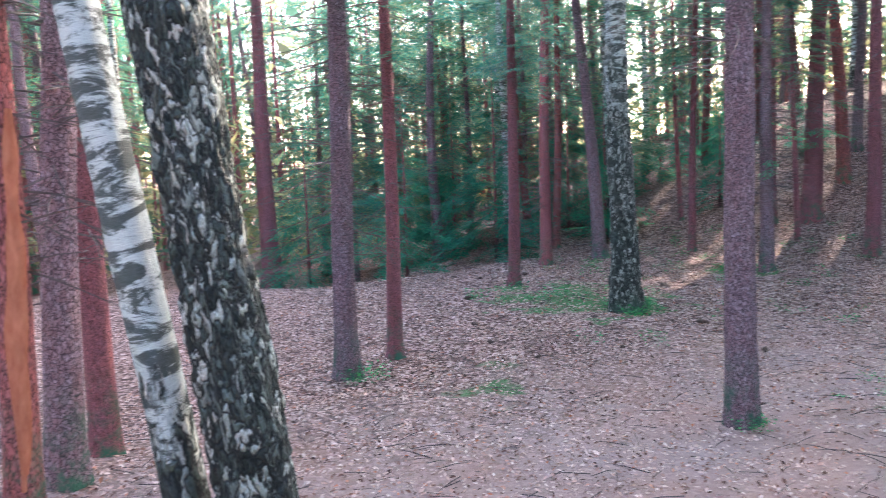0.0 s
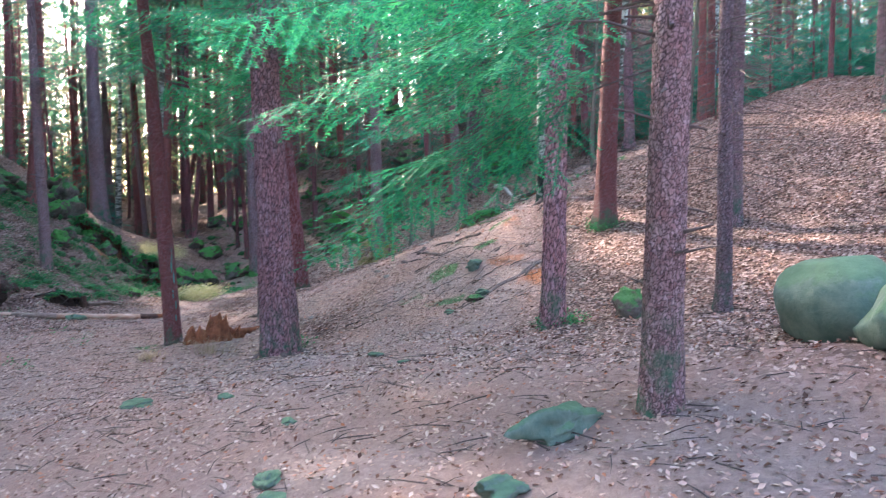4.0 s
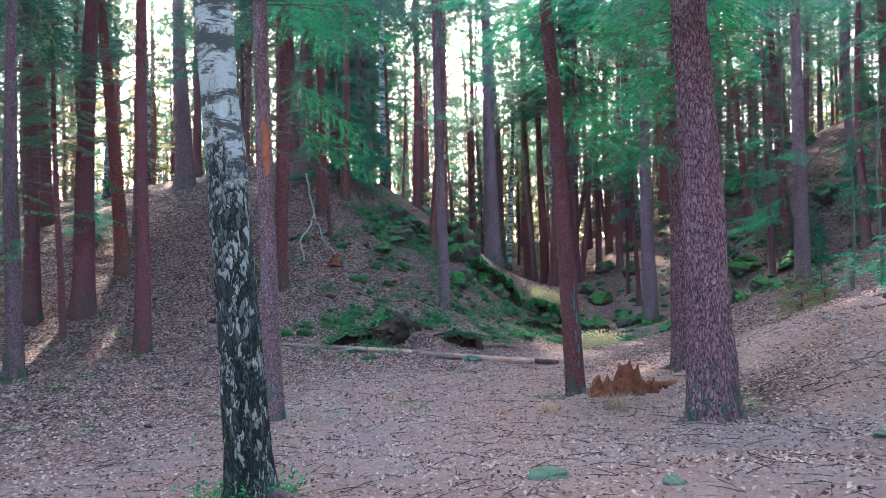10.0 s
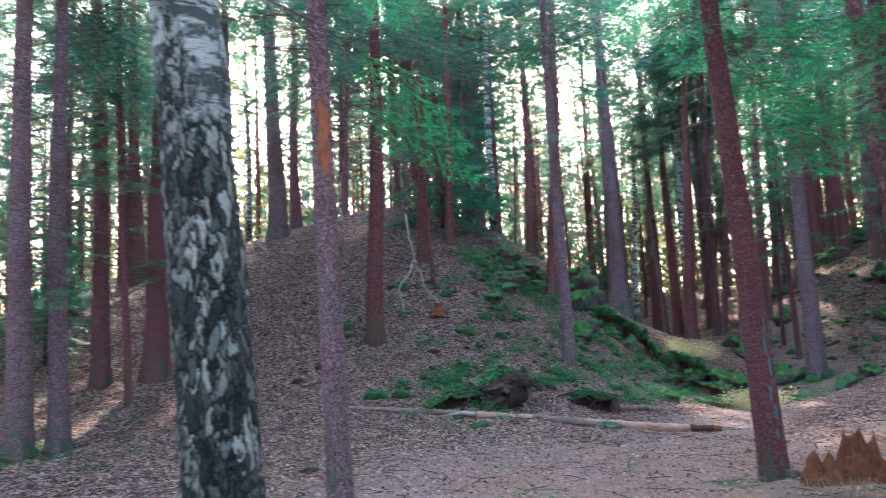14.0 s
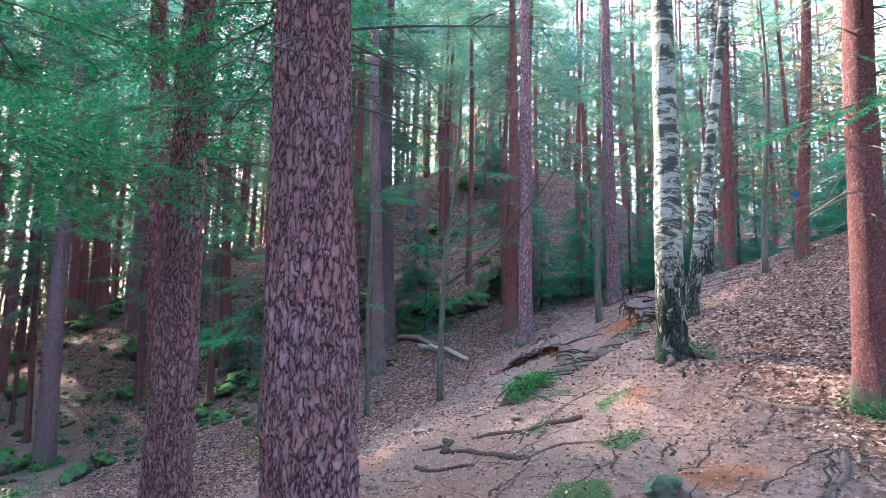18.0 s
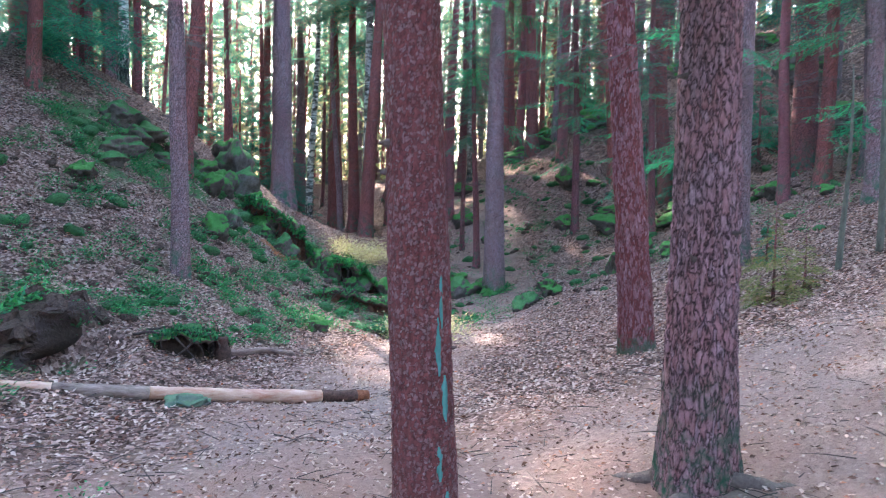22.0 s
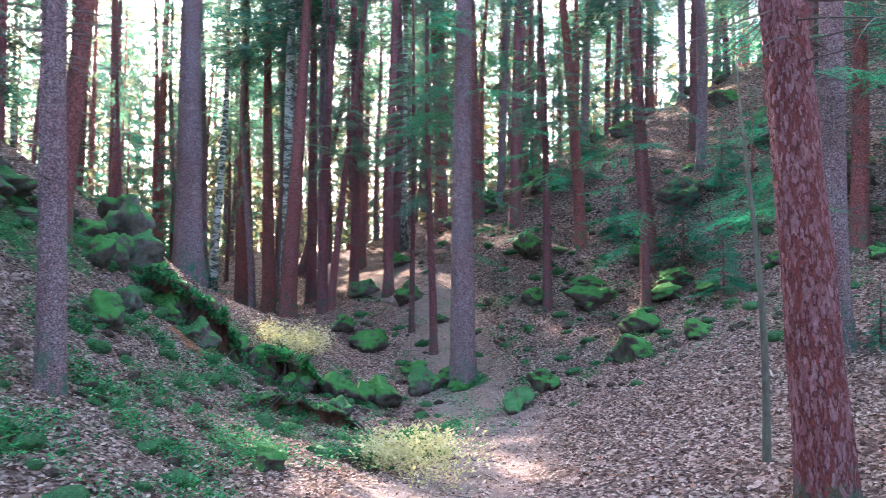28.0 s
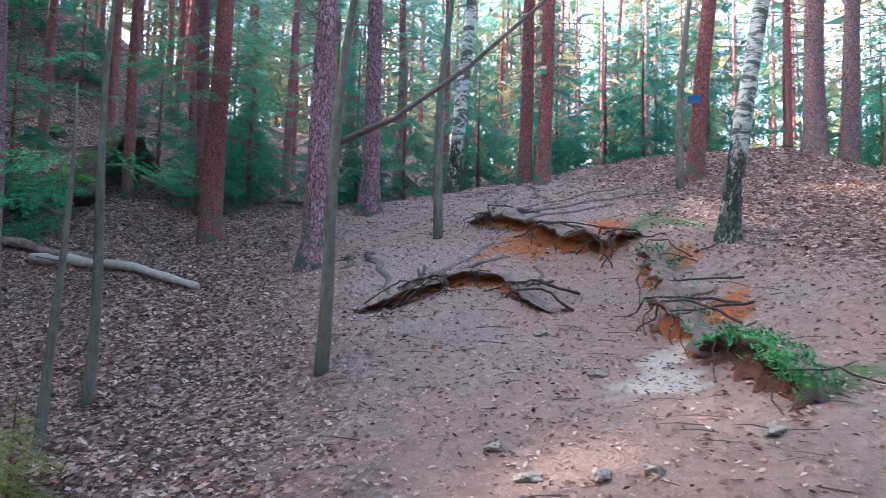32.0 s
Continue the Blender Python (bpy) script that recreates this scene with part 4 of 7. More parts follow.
slope_pine = tree("pine_red", 27.30, 4.27, 0.173, 0.002, 0.002)
tree("pine", 24.40, 4.15, 0.155, -0.010, 0.020)
tree("pine", 26.38, 1.82, 0.151, -0.002, -0.002)
tree("birch_white", 26.88, -0.63, 0.137, -0.030, -0.030)
tree("pine_red", 24.28, -0.28, 0.123, -0.024, -0.024)
tree("pine_red", 24.93, -0.54, 0.120, -0.018, -0.018)
tree("pine_red", 21.63, -0.68, 0.118, -0.038, -0.038)
tree("birch_white", 19.72, 1.98, 0.097, -0.092, -0.092)
tree("thin", 21.30, -3.11, 0.062, -0.010, -0.010)
tree("spruce", 21.35, -4.30, 0.184, 0.016, 0.016)
tree("spruce", 20.85, -4.50, 0.149, -0.014, -0.014)
tree("pine_red", 20.25, -4.70, 0.136, -0.042, -0.042)
tree("birch_white", 16.95, 3.07, 0.175, -0.000, 0.012, near=True)
boulder_spruce = tree("spruce", 5.99, 0.64, 0.133, 0.002, -0.018, near=True)
tree("spruce", 10.35, -0.03, 0.091, 0.002, -0.017)
bough_pine = tree("pine", 10.14, 1.97, 0.142, 0.003, -0.031, near=True)
slope_spruce = tree("spruce_scaly", 14.97, 1.71, 0.178, 0.004, -0.038)
tree("spruce", 18.49, -3.73, 0.135, 0.003, -0.035)
tree("pine_red", 18.83, -5.62, 0.136, 0.006, -0.059)
tree("pine_red", 13.19, -4.13, 0.149, 0.001, -0.012)
tree("spruce", 14.40, -0.42, 0.147, 0.003, -0.008)
tree("spruce_red", 10.19, 18.48, 0.163, 0.020, -0.021)
tree("spruce", 7.03, 18.40, 0.195, 0.020, -0.010)
left_spruce = tree("spruce", 7.59, 18.23, 0.155, 0.003, -0.002)
tree("spruce_red", 9.21, 21.95, 0.182, -0.018, 0.009)
left_spruce_b = tree("spruce_red", 10.23, 21.62, 0.250, 0.030, -0.016)
tree("thin", 9.34, 20.52, 0.079, -0.014, 0.007)
tree("pine_red", 12.70, 30.68, 0.238, -0.019, 0.010)
tree("pine_red", 12.26, 30.81, 0.198, -0.020, 0.010)
tree("spruce", 4.32, 21.43, 0.18, -0.061, 0.032)
tree("birch", 5.26, 24.20, 0.183, -0.023, 0.012)
tree("thin", 7.37, 24.07, 0.076, -0.042, 0.022)
tree("pine_red", 14.47, 19.54, 0.188, 0.011, -0.006)
tree("spruce", 15.94, 27.17, 0.285, -0.005, 0.002)
mound_top = tree("pine_red", 18.13, 22.49, 0.15, 0.018, -0.010)
mound_top_b = tree("pine_red", 19.89, 23.38, 0.15, 0.031, -0.016)
tree("pine_red", 22.14, 21.28, 0.171, 0.047, -0.025)
tree("pine_red", 32.09, 23.24, 0.237, 0.041, -0.021)
tree("birch_old", 3.25, 13.93, 0.245, 0.003, 0.000)
tree("spruce", 2.95, 7.70, 0.15, -0.017, -0.000, near=True)
tree("spruce", -1.33, 10.18, 0.150, -0.003, -0.000)
tree("thin", -0.76, 11.17, 0.107, 0.020, 0.000)
tree("thin", 1.49, 16.63, 0.127, 0.034, 0.000)
tree("spruce_red", 2.74, 20.82, 0.151, 0.022, 0.000)
tree("pine_red", 3.44, 23.75, 0.120, 0.038, 0.000)
tree("spruce_red", -5.48, 24.70, 0.297, -0.005, -0.000)
tree("thin", 6.70, 20.95, 0.106, 0.009, 0.000)
tree("pine_red", 11.92, 23.15, 0.182, -0.054, -0.000)
start_spruce = tree("spruce", -2.81, 5.53, 0.128, 0.036, 0.000)
tree("spruce_red", -3.05, 6.74, 0.120, -0.010, -0.000)
sunstrip_pine = tree("pine_red", -2.72, 4.79, 0.11, 0.044, 0.000)
old_birch = tree("birch_old", -0.67, 3.00, 0.155, -0.125, -0.000, near=True)
tree("birch_white", -0.99, 3.11, 0.092, -0.144, -0.000, near=True)


# tall spruces whose crowns close the view above the valley
for px, py, pr in ((36.0, 17.5, .17), (35.5, 24.5, .17), (39.0, 20.5, .17), (31.2, 26.0, .16), (30.5, 29.5, .16), (29.8, 23.2, .15), (33.8, 20.8, .15), (26.5, 26.5, .15), (38.2, 24.0, .16), (41.0, 27.0, .16), (42.5, 22.5, .17), (37.0, 28.5, .16), (44.5, 19.0, .16), (33.0, 22.6, .15), (34.6, 22.4, .15), (36.8, 22.0, .16), (40.2, 25.2, .16), (38.6, 18.2, .16)):
    if in_lane(px, py, 1.0):
        continue
    tree("spruce_red", px, py, pr, crown="low", label="tall spruce with a high teal-green crown in the valley", tall=24.0)
for px, py, pr in ((20.5, 28.0, .15), (23.0, 30.5, .16), (25.5, 32.5, .15), (28.0, 33.0, .16), (30.5, 34.5, .15), (18.0, 30.0, .15), (21.5, 33.5, .16), (33.5, 33.0, .15), (27.0, 28.8, .14), (24.0, 27.2, .14), (35.5, 30.0, .16), (32.8, 28.4, .14)):
    if in_lane(px, py, 1.0):
        continue
    tree("spruce_red", px, py, pr, crown="low", label="tall spruce with teal-green boughs behind the mound", tall=21.0, lift=2.5)
# pines added as sun blockers: crowns above the view shade the trail
for along, across in ((23.0, -1.6), (25.0, 0.2), (24.0, 1.9), (27.0, -.8), (26.5, 3.4), (20.0, -4.6), (24.0, -5.6), (28.0, -3.6), (22.0, -7.0)):
    px = 21.8 + along * math.sin(SUN_AZIMUTH) + across * math.cos(SUN_AZIMUTH)
    py = 14.4 + along * math.cos(SUN_AZIMUTH) - across * math.sin(SUN_AZIMUTH)
    tree("pine_red", px, py, .2, crown="low", label="added tall pine with an out-of-view crown that shades the trail", tall=30.0, lift=gz(21.8, 14.4) - gz(px, py) + along * .6 - (1.5 if across > -3 else 6.0))
for px, py, pr in ((15.5, 23.5, .14), (13.0, 24.5, .15), (22.0, 28.5, .15)):
    tree("spruce", px, py, pr, crown="low", label="tall spruce with teal-green hanging boughs behind the mound")


for px, py, pr in ((37.0, 12.0, .16), (40.0, 10.0, .15), (43.0, 13.0, .16), (39.0, 7.5, .15), (44.0, 8.5, .15), (47.0, 12.0, .16), (42.0, 16.5, .15), (46.5, 16.0, .16), (35.6, 8.8, .14), (48.0, 6.0, .15)):
    tree("spruce", px, py, pr, crown="low", label="spruce with dark green hanging boughs on the hillside")


for px, py in ((1.0, 27.5), (-1.5, 29.0), (3.2, 30.0), (6.2, 28.0), (4.8, 33.5), (-3.0, 26.5), (0.2, 33.0), (-4.5, 30.0)):
    tree("spruce", px, py, .12, crown="low", label="young spruce with teal-green boughs down to its foot", tall=15.0, lift=-2.2)


# ---- the forest beyond ----
def far_tree(kind, seed):
    mat, name, words, segs, flare, relief = KINDS[kind]
    rng = random.Random(seed)
    ob = tagged(new(name), "slim forest tree among many with bare lower stem", "tree", group="trees of the wood beyond")
    part("trunk", trunk_mesh(rng.uniform(.10, .19), rng.uniform(15, 20), kind, seed, mat, 8, 0.1, 1.3, 0.02, 0.9), ob)
    tagged(part("deadwood", TWIGS_FAR[seed % 3], ob), kind="stuff")
    part("crown", (CROWNS + LOW_CROWNS)[seed % 8], ob)
    return ob


def scatter_far(count):
    rng = random.Random(5)
    models = [far_tree(k, 300 + i) for i, k in enumerate(("spruce_red", "pine_red", "spruce", "pine_red", "spruce_red", "spruce", "pine_red", "birch_white"))]
    spots_taken, placed = [], 0
    line = TRAIL[1:] + TRAIL2[1:]
    while placed < count:
        a, d = rng.uniform(0, 6.283), rng.uniform(0, 1) ** 0.7 * 62
        x, y = 17 + d * math.cos(a), 9 + d * math.sin(a)
        n = float(near_line(np.array(x), np.array(y), TRAIL))
        if n < (19 if y > 24 else 21) or (28 < x < 36 and 13 < y < 24) or any((x - p) ** 2 + (y - q) ** 2 < 1.7 for p, q in spots_taken):
            continue
        # open lanes to the sun, where light reaches the valley floor
        if in_lane(x, y) or (x > 31 and y > 11 and rng.random() < .5):
            continue
        spots_taken.append((x, y))
        m = Matrix.Translation((x, y, gz(x, y) - 0.05)) @ Euler((rng.gauss(0, .025), rng.gauss(0, .025), rng.uniform(0, 6.28))).to_matrix().to_4x4()
        k = models[placed % 8 if placed < 8 or x < 19 or y < 12 else 4 + placed % 4]
        if placed < 8:
            k.matrix_basis = m
        else:
            copy_thing(k, m)
        placed += 1


scatter_far(470)


def valley_stems(count):
    """Slim bare stems standing close together down the valley."""
    rng = random.Random(15)
    models = []
    for k, kind in enumerate(("spruce_red", "pine_red", "spruce")):
        mat, name, words, segs, flare, relief = KINDS[kind]
        ob = tagged(new(name), "slim straight stem standing close to others down the valley", "tree", group="stems down the valley")
        part("trunk", trunk_mesh(.085 + .02 * k, 15 + k, kind, 700 + k, mat, 8, 0.12, 1.2, 0.02, 0.9), ob)
        tagged(part("deadwood", TWIGS_FAR[k], ob), kind="stuff").scale = (.7, .7, 1)
        c = part("crown", CROWNS[k], ob)
        c.scale = (.2, .2, .7)
        models.append(ob)
    placed = 0
    while placed < count:
        x, y = rng.uniform(26, 60), rng.uniform(17, 56)
        if x + .6 * y < 46 or in_lane(x, y, -.4):
            continue
        m = Matrix.Translation((x, y, gz(x, y) - .05)) @ Euler((rng.gauss(0, .03), rng.gauss(0, .03), rng.uniform(0, 6.28))).to_matrix().to_4x4() @ Matrix.Diagonal((1, 1, rng.uniform(.85, 1.15), 1))
        if placed < 3:
            models[placed].matrix_basis = m
        else:
            copy_thing(models[placed % 3], m)
        placed += 1


valley_stems(95)


# ---- things on the forest floor ----
def flock(name, shape, faces, mats, mat):
    """Many copies of one small shape in one mesh; mats: (n, 3, 4)."""
    shape, faces = np.asarray(shape, float), np.asarray(faces, np.int32)
    n, v = len(mats), len(shape)
    co = np.einsum("nij,vj->nvi", mats[:, :, :3], shape) + mats[:, None, :, 3]
    idx = faces[None] + (np.arange(n, dtype=np.int32) * v)[:, None, None]
    me = bpy.data.meshes.new(name)
    me.vertices.add(n * v)
    me.vertices.foreach_set("co", co.astype(np.float32).reshape(-1))
    k = n * len(faces)
    me.loops.add(3 * k)
    me.loops.foreach_set("vertex_index", idx.reshape(-1))
    me.polygons.add(k)
    me.polygons.foreach_set("loop_start", np.arange(0, 3 * k, 3, dtype=np.int32))
    me.polygons.foreach_set("loop_total", np.full(k, 3, np.int32))
    me.materials.append(mat)
    me.update(calc_edges=True)
    return me


def turns(rng, n, tilt):
    """Random turns about z, tilted a little, as (n, 3, 3)."""
    a, tx, ty = rng.uniform(0, 6.283, n), rng.normal(0, tilt, n), rng.normal(0, tilt, n)
    ca, sa = np.cos(a), np.sin(a)
    z = np.zeros(n)
    rz = np.stack([np.stack([ca, -sa, z], -1), np.stack([sa, ca, z], -1), np.stack([z, z, z + 1], -1)], 1)
    rx = np.stack([np.stack([z + 1, z, z], -1), np.stack([z, np.cos(tx), -np.sin(tx)], -1), np.stack([z, np.sin(tx), np.cos(tx)], -1)], 1)
    ry = np.stack([np.stack([np.cos(ty), z, np.sin(ty)], -1), np.stack([z, z + 1, z], -1), np.stack([-np.sin(ty), z, np.cos(ty)], -1)], 1)
    return rx @ ry @ rz


def place(rng, x, y, size, tilt, lift):
    n = len(x)
    m = np.zeros((n, 3, 4))
    m[:, :, :3] = turns(rng, n, tilt) * size[:, None, None]
    m[:, 0, 3], m[:, 1, 3], m[:, 2, 3] = x, y, ground_z(x, y) + lift
    return m


LEAF = [(0, 0, 0.02), (0.5, 0.30, 0.16), (1, 0, 0.10), (0.5, -0.28, 0.13), (0.5, 0, -0.02)]
LEAF_F = [(0, 4, 1), (1, 4, 2), (2, 4, 3), (3, 4, 0)]


def fallen_leaves():
    rng = np.random.default_rng(11)
    n = 500000
    x, y = rng.uniform(-4, 41, n), rng.uniform(-5, 25, n)
    d = np.minimum(near_line(x, y, TRAIL), near_line(x, y, TRAIL2))
    bare = wear_of(x, y)
    keep = rng.uniform(0, 1, n) < np.clip(1.25 - d / 17, 0.3, 1) * (1 - 0.42 * bare * (0.7 + 0.3 * smooth_noise(x, y, 1.3, 9)))
    x, y = x[keep], y[keep]
    m = place(rng, x, y, rng.uniform(0.03, 0.075, len(x)) * (1 - .2 * wear_of(x, y)), 0.33, 0.008)
    tagged(new("fallen_leaves", flock("fallen_leaves", LEAF, LEAF_F, m, LITTER)), "dry pinkish brown leaves strewn over the forest floor", "leaves", kind="stuff")


def twig_litter():
    rng = np.random.default_rng(12)
    n = 15000
    x, y = rng.uniform(-4, 34, n), rng.uniform(-5, 24, n)
    m = place(rng, x, y, rng.uniform(0.08, 0.42, n), 0.08, 0.012)
    shape = [(0, -.012, 0), (0, .012, 0), (.5, .03, .03), (.5, .015, .03), (1, .0, 0), (0, 0, .02), (.5, .02, .05)]
    faces = [(0, 3, 6), (0, 6, 5), (1, 5, 6), (1, 6, 2), (3, 4, 6), (2, 6, 4)]
    tagged(new("twig_litter", flock("twig_litter", shape, faces, m, ROOT_DARK)), "small dead twigs scattered among the fallen leaves", "twigs", kind="stuff")


def clump_shape(seed, leaves, spread, tall, leaf):
    """A low plant: leaves on all sides at different heights."""
    rng = random.Random(seed)
    V, F = [], []
    for k in range(leaves):
        a, rr, z = rng.uniform(0, 6.283), spread * math.sqrt(rng.random()), tall * rng.random()
        q = Euler((rng.uniform(-.7, .7), rng.uniform(-.8, .4), a)).to_matrix()
        o = Vector((rr * math.cos(a), rr * math.sin(a), z))
        s = leaf * rng.uniform(.6, 1.2)
        i = len(V)
        V += [tuple(o + q @ (Vector(p) * s)) for p in ((0, 0, 0), (.5, .3, .1), (1, 0, 0), (.5, -.3, .1))]
        F += [(i, i + 1, i + 2), (i, i + 2, i + 3)]
    return V, F


def scatter_zone(rng, zones, n):
    w = np.array([z[4] * z[2] * z[3] for z in zones])
    pick = rng.choice(len(zones), n, p=w / w.sum())
    z = np.array(zones)[pick]
    r, a = np.sqrt(rng.uniform(0, 1, n)), rng.uniform(0, 6.283, n)
    return z[:, 0] + z[:, 2] * r * np.cos(a), z[:, 1] + z[:, 3] * r * np.sin(a)


GREEN_ZONES = [      # x, y, half length, half width, thickness
    (15.2, 16.9, 2.6, 1.0, 1.5), (18.3, 16.6, 2.6, 1.5, 0.9), (21.5, 17.5, 2.6, 2.2, 1.0), (25, 19, 3.0, 2.0, 0.8), (24, 15.5, 2.5, 1.3, 0.5),
    (30, 15, 4.0, 3.5, 0.2), (34, 18, 4.0, 4.0, 0.2), (13.6, 15.2, 1.5, 0.9, 0.7), (16.5, 19.5, 3.0, 2.0, 0.55), (20.0, 20.0, 2.5, 1.8, 0.6), (29, 10, 4.0, 3.0, 0.12),
    (6.07, 7.97, .34, .34, 3), (3.25, 13.93, .7, .6, 3), (2.95, 7.70, .22, .22, 2), (11.56, 6.46, .38, .38, 2), (10.14, 1.97, .3, .3, 3), (7.03, 18.4, .5, .5, 3), (16.95, 3.07, .3, .3, 3), (28.57, 16.49, .5, .5, 3), (14.97, 1.71, .34, .34, 2), (-1.33, 10.18, .4, .4, 2), (5.0, 8.4, 1.0, .5, .8), (20.9, 21.9, 2.0, 1.2, 1.2),
    (2.5, 15.2, 2.0, 1.2, 0.35), (24.3, 20.8, 1.6, 1.2, 1.2), (6.5, 20, 4.0, 4.0, 0.10), (8, 12, 6.0, 3.0, 0.04),
]


def green_plants():
    rng = np.random.default_rng(21)
    for k in range(3):
        V, F = clump_shape(5 + k, (26, 34, 22)[k], (.13, .19, .10)[k], (.10, .15, .08)[k], (.036, .045, .034)[k])
        x, y = scatter_zone(rng, GREEN_ZONES, 4200)
        keep = (near_line(x, y, TRAIL) > 0.7) & (smooth_noise(x, y, 1.4, 51) + 0.7 * smooth_noise(x, y, 0.6, 52) > 0.30)
        x, y = x[keep], y[keep]
        m = place(rng, x, y, rng.uniform(0.6, 1.3, len(x)), 0.1, 0.0)
        tagged(new("ground_plants", flock("ground_plants", V, F, m, GREENS)), "low green bilberry plants on the mossy slope", "plants", kind="stuff")


def yellow_plants():
    rng = np.random.default_rng(22)
    V, F = clump_shape(9, 40, .26, .42, .06)
    x, y = scatter_zone(rng, [(22.3, 15.0, 0.75, 0.55, 1.4), (27.6, 20.2, 1.5, 0.5, 0.6), (21.4, 14.2, 0.8, 0.5, 0.4)], 230)
    m = place(rng, x, y, rng.uniform(0.7, 1.2, len(x)), 0.15, 0.0)
    tagged(new("yellow_plants", flock("yellow_plants", V, F, m, YELLOWS)), "sunlit pale yellow leafy plants in the hollow", "plants", kind="stuff")


def grass_tuft(x, y, size, mat, label, count=70, spread=0.5):
    rng = random.Random(int(x * 100))
    tris = []
    for k in range(count):
        a, r = rng.uniform(0, 6.283), spread * size * rng.random()
        p = Vector((r * math.cos(a), r * math.sin(a), 0))
        d = Vector((math.cos(a) * rng.uniform(.2, .9), math.sin(a) * rng.uniform(.2, .9), 1)).normalized() * size * rng.uniform(.5, 1)
        s = d.cross(Vector((0, 0, 1))).normalized() * 0.006
        mid = p + d * .6 + Vector((0, 0, .03))
        tip = p + d + Vector((d.x, d.y, -d.z)) * .35
        tris += [(p - s, p + s, mid), (mid - s * .7, mid + s * .7, tip)]
    ob = new("grass_tuft", to_mesh("grass_tuft", tris, mat))
    ob.location = (x, y, gz(x, y) - 0.01)
    return tagged(ob, label, "grass", group="grass tufts")


def rock(x, y, size, mat, label, seed=0, turn=0.0, sink=0.25, edge=0.35, name="rock", rough=1.5, cut=0.55):
    """A stone: a ball cut by flat facets, roughened."""
    rng = random.Random(seed + int(x * 31 + y * 17))
    bm = bmesh.new()
    bmesh.ops.create_icosphere(bm, subdivisions=4, radius=1.0)
    cuts = [(Vector((rng.uniform(-1, 1), rng.uniform(-1, 1), rng.uniform(-.4, 1))).normalized(), rng.uniform(cut, cut + .26)) for k in range(9)]
    for v in bm.verts:
        p = v.co.copy()
        for nrm, far in cuts:
            over = p.dot(nrm) - far
            if over > 0:
                p -= nrm * over * (1 - edge * .3)
        k = Vector((p.x + seed, p.y, p.z))
        p *= 1 + rough * (0.26 * noise.noise(k * 1.5) + 0.13 * noise.noise(k * 3.4) + 0.07 * noise.noise(k * 8) + .03 * noise.noise(k * 19))
        v.co = (p.x * size[0], p.y * size[1], p.z * size[2])
    me = bpy.data.meshes.new(name)
    bm.to_mesh(me)
    bm.free()
    me.materials.append(mat)
    me.polygons.foreach_set("use_smooth", [True] * len(me.polygons))
    ob = new(name, me)
    ob.rotation_euler = (rng.uniform(-.12, .12), rng.uniform(-.12, .12), turn)
    ob.location = (x, y, gz(x, y) + size[2] * (1 - 2 * sink))
    return tagged(ob, label, "rock", group="rocks of the slope")


def limb(name, pts, r0, r1, mat, label, category, sides=10, lift=0.5, group="", wob=0.0, ground=True, seed=1):
    """A bent, tapering length of wood through plan points (x, y[, lift])."""
    rng = random.Random(seed)
    P = []
    for k in range(len(pts) - 1):
        a, b = pts[k], pts[k + 1]
        for j in range(6):
            f = j / 6
            P.append([a[i] + (b[i] - a[i]) * f for i in range(len(a))])
    P.append(list(pts[-1]))
    n = len(P)
    out, rad = [], []
    for k, p in enumerate(P):
        r = r0 + (r1 - r0) * k / (n - 1)
        x, y = p[0] + wob * math.sin(k * 1.3 + seed), p[1] + wob * math.cos(k * 1.1 + seed)
        z = (gz(x, y) if ground else 0) + (p[2] if len(p) > 2 else 0) + r * (2 * lift - 1)
        out.append((x, y, z))
        rad.append(r * (1 + 0.12 * math.sin(k * 2.1 + seed) + 0.3 * noise.noise(Vector((k * .8, seed, 2)))))
    V, F = tube(out, rad, sides)
    o = Vector(out[0])
    ob = new(name, indexed(name, [v - o for v in V], F, mat))
    ob.location = o
    return tagged(ob, label, category, group)


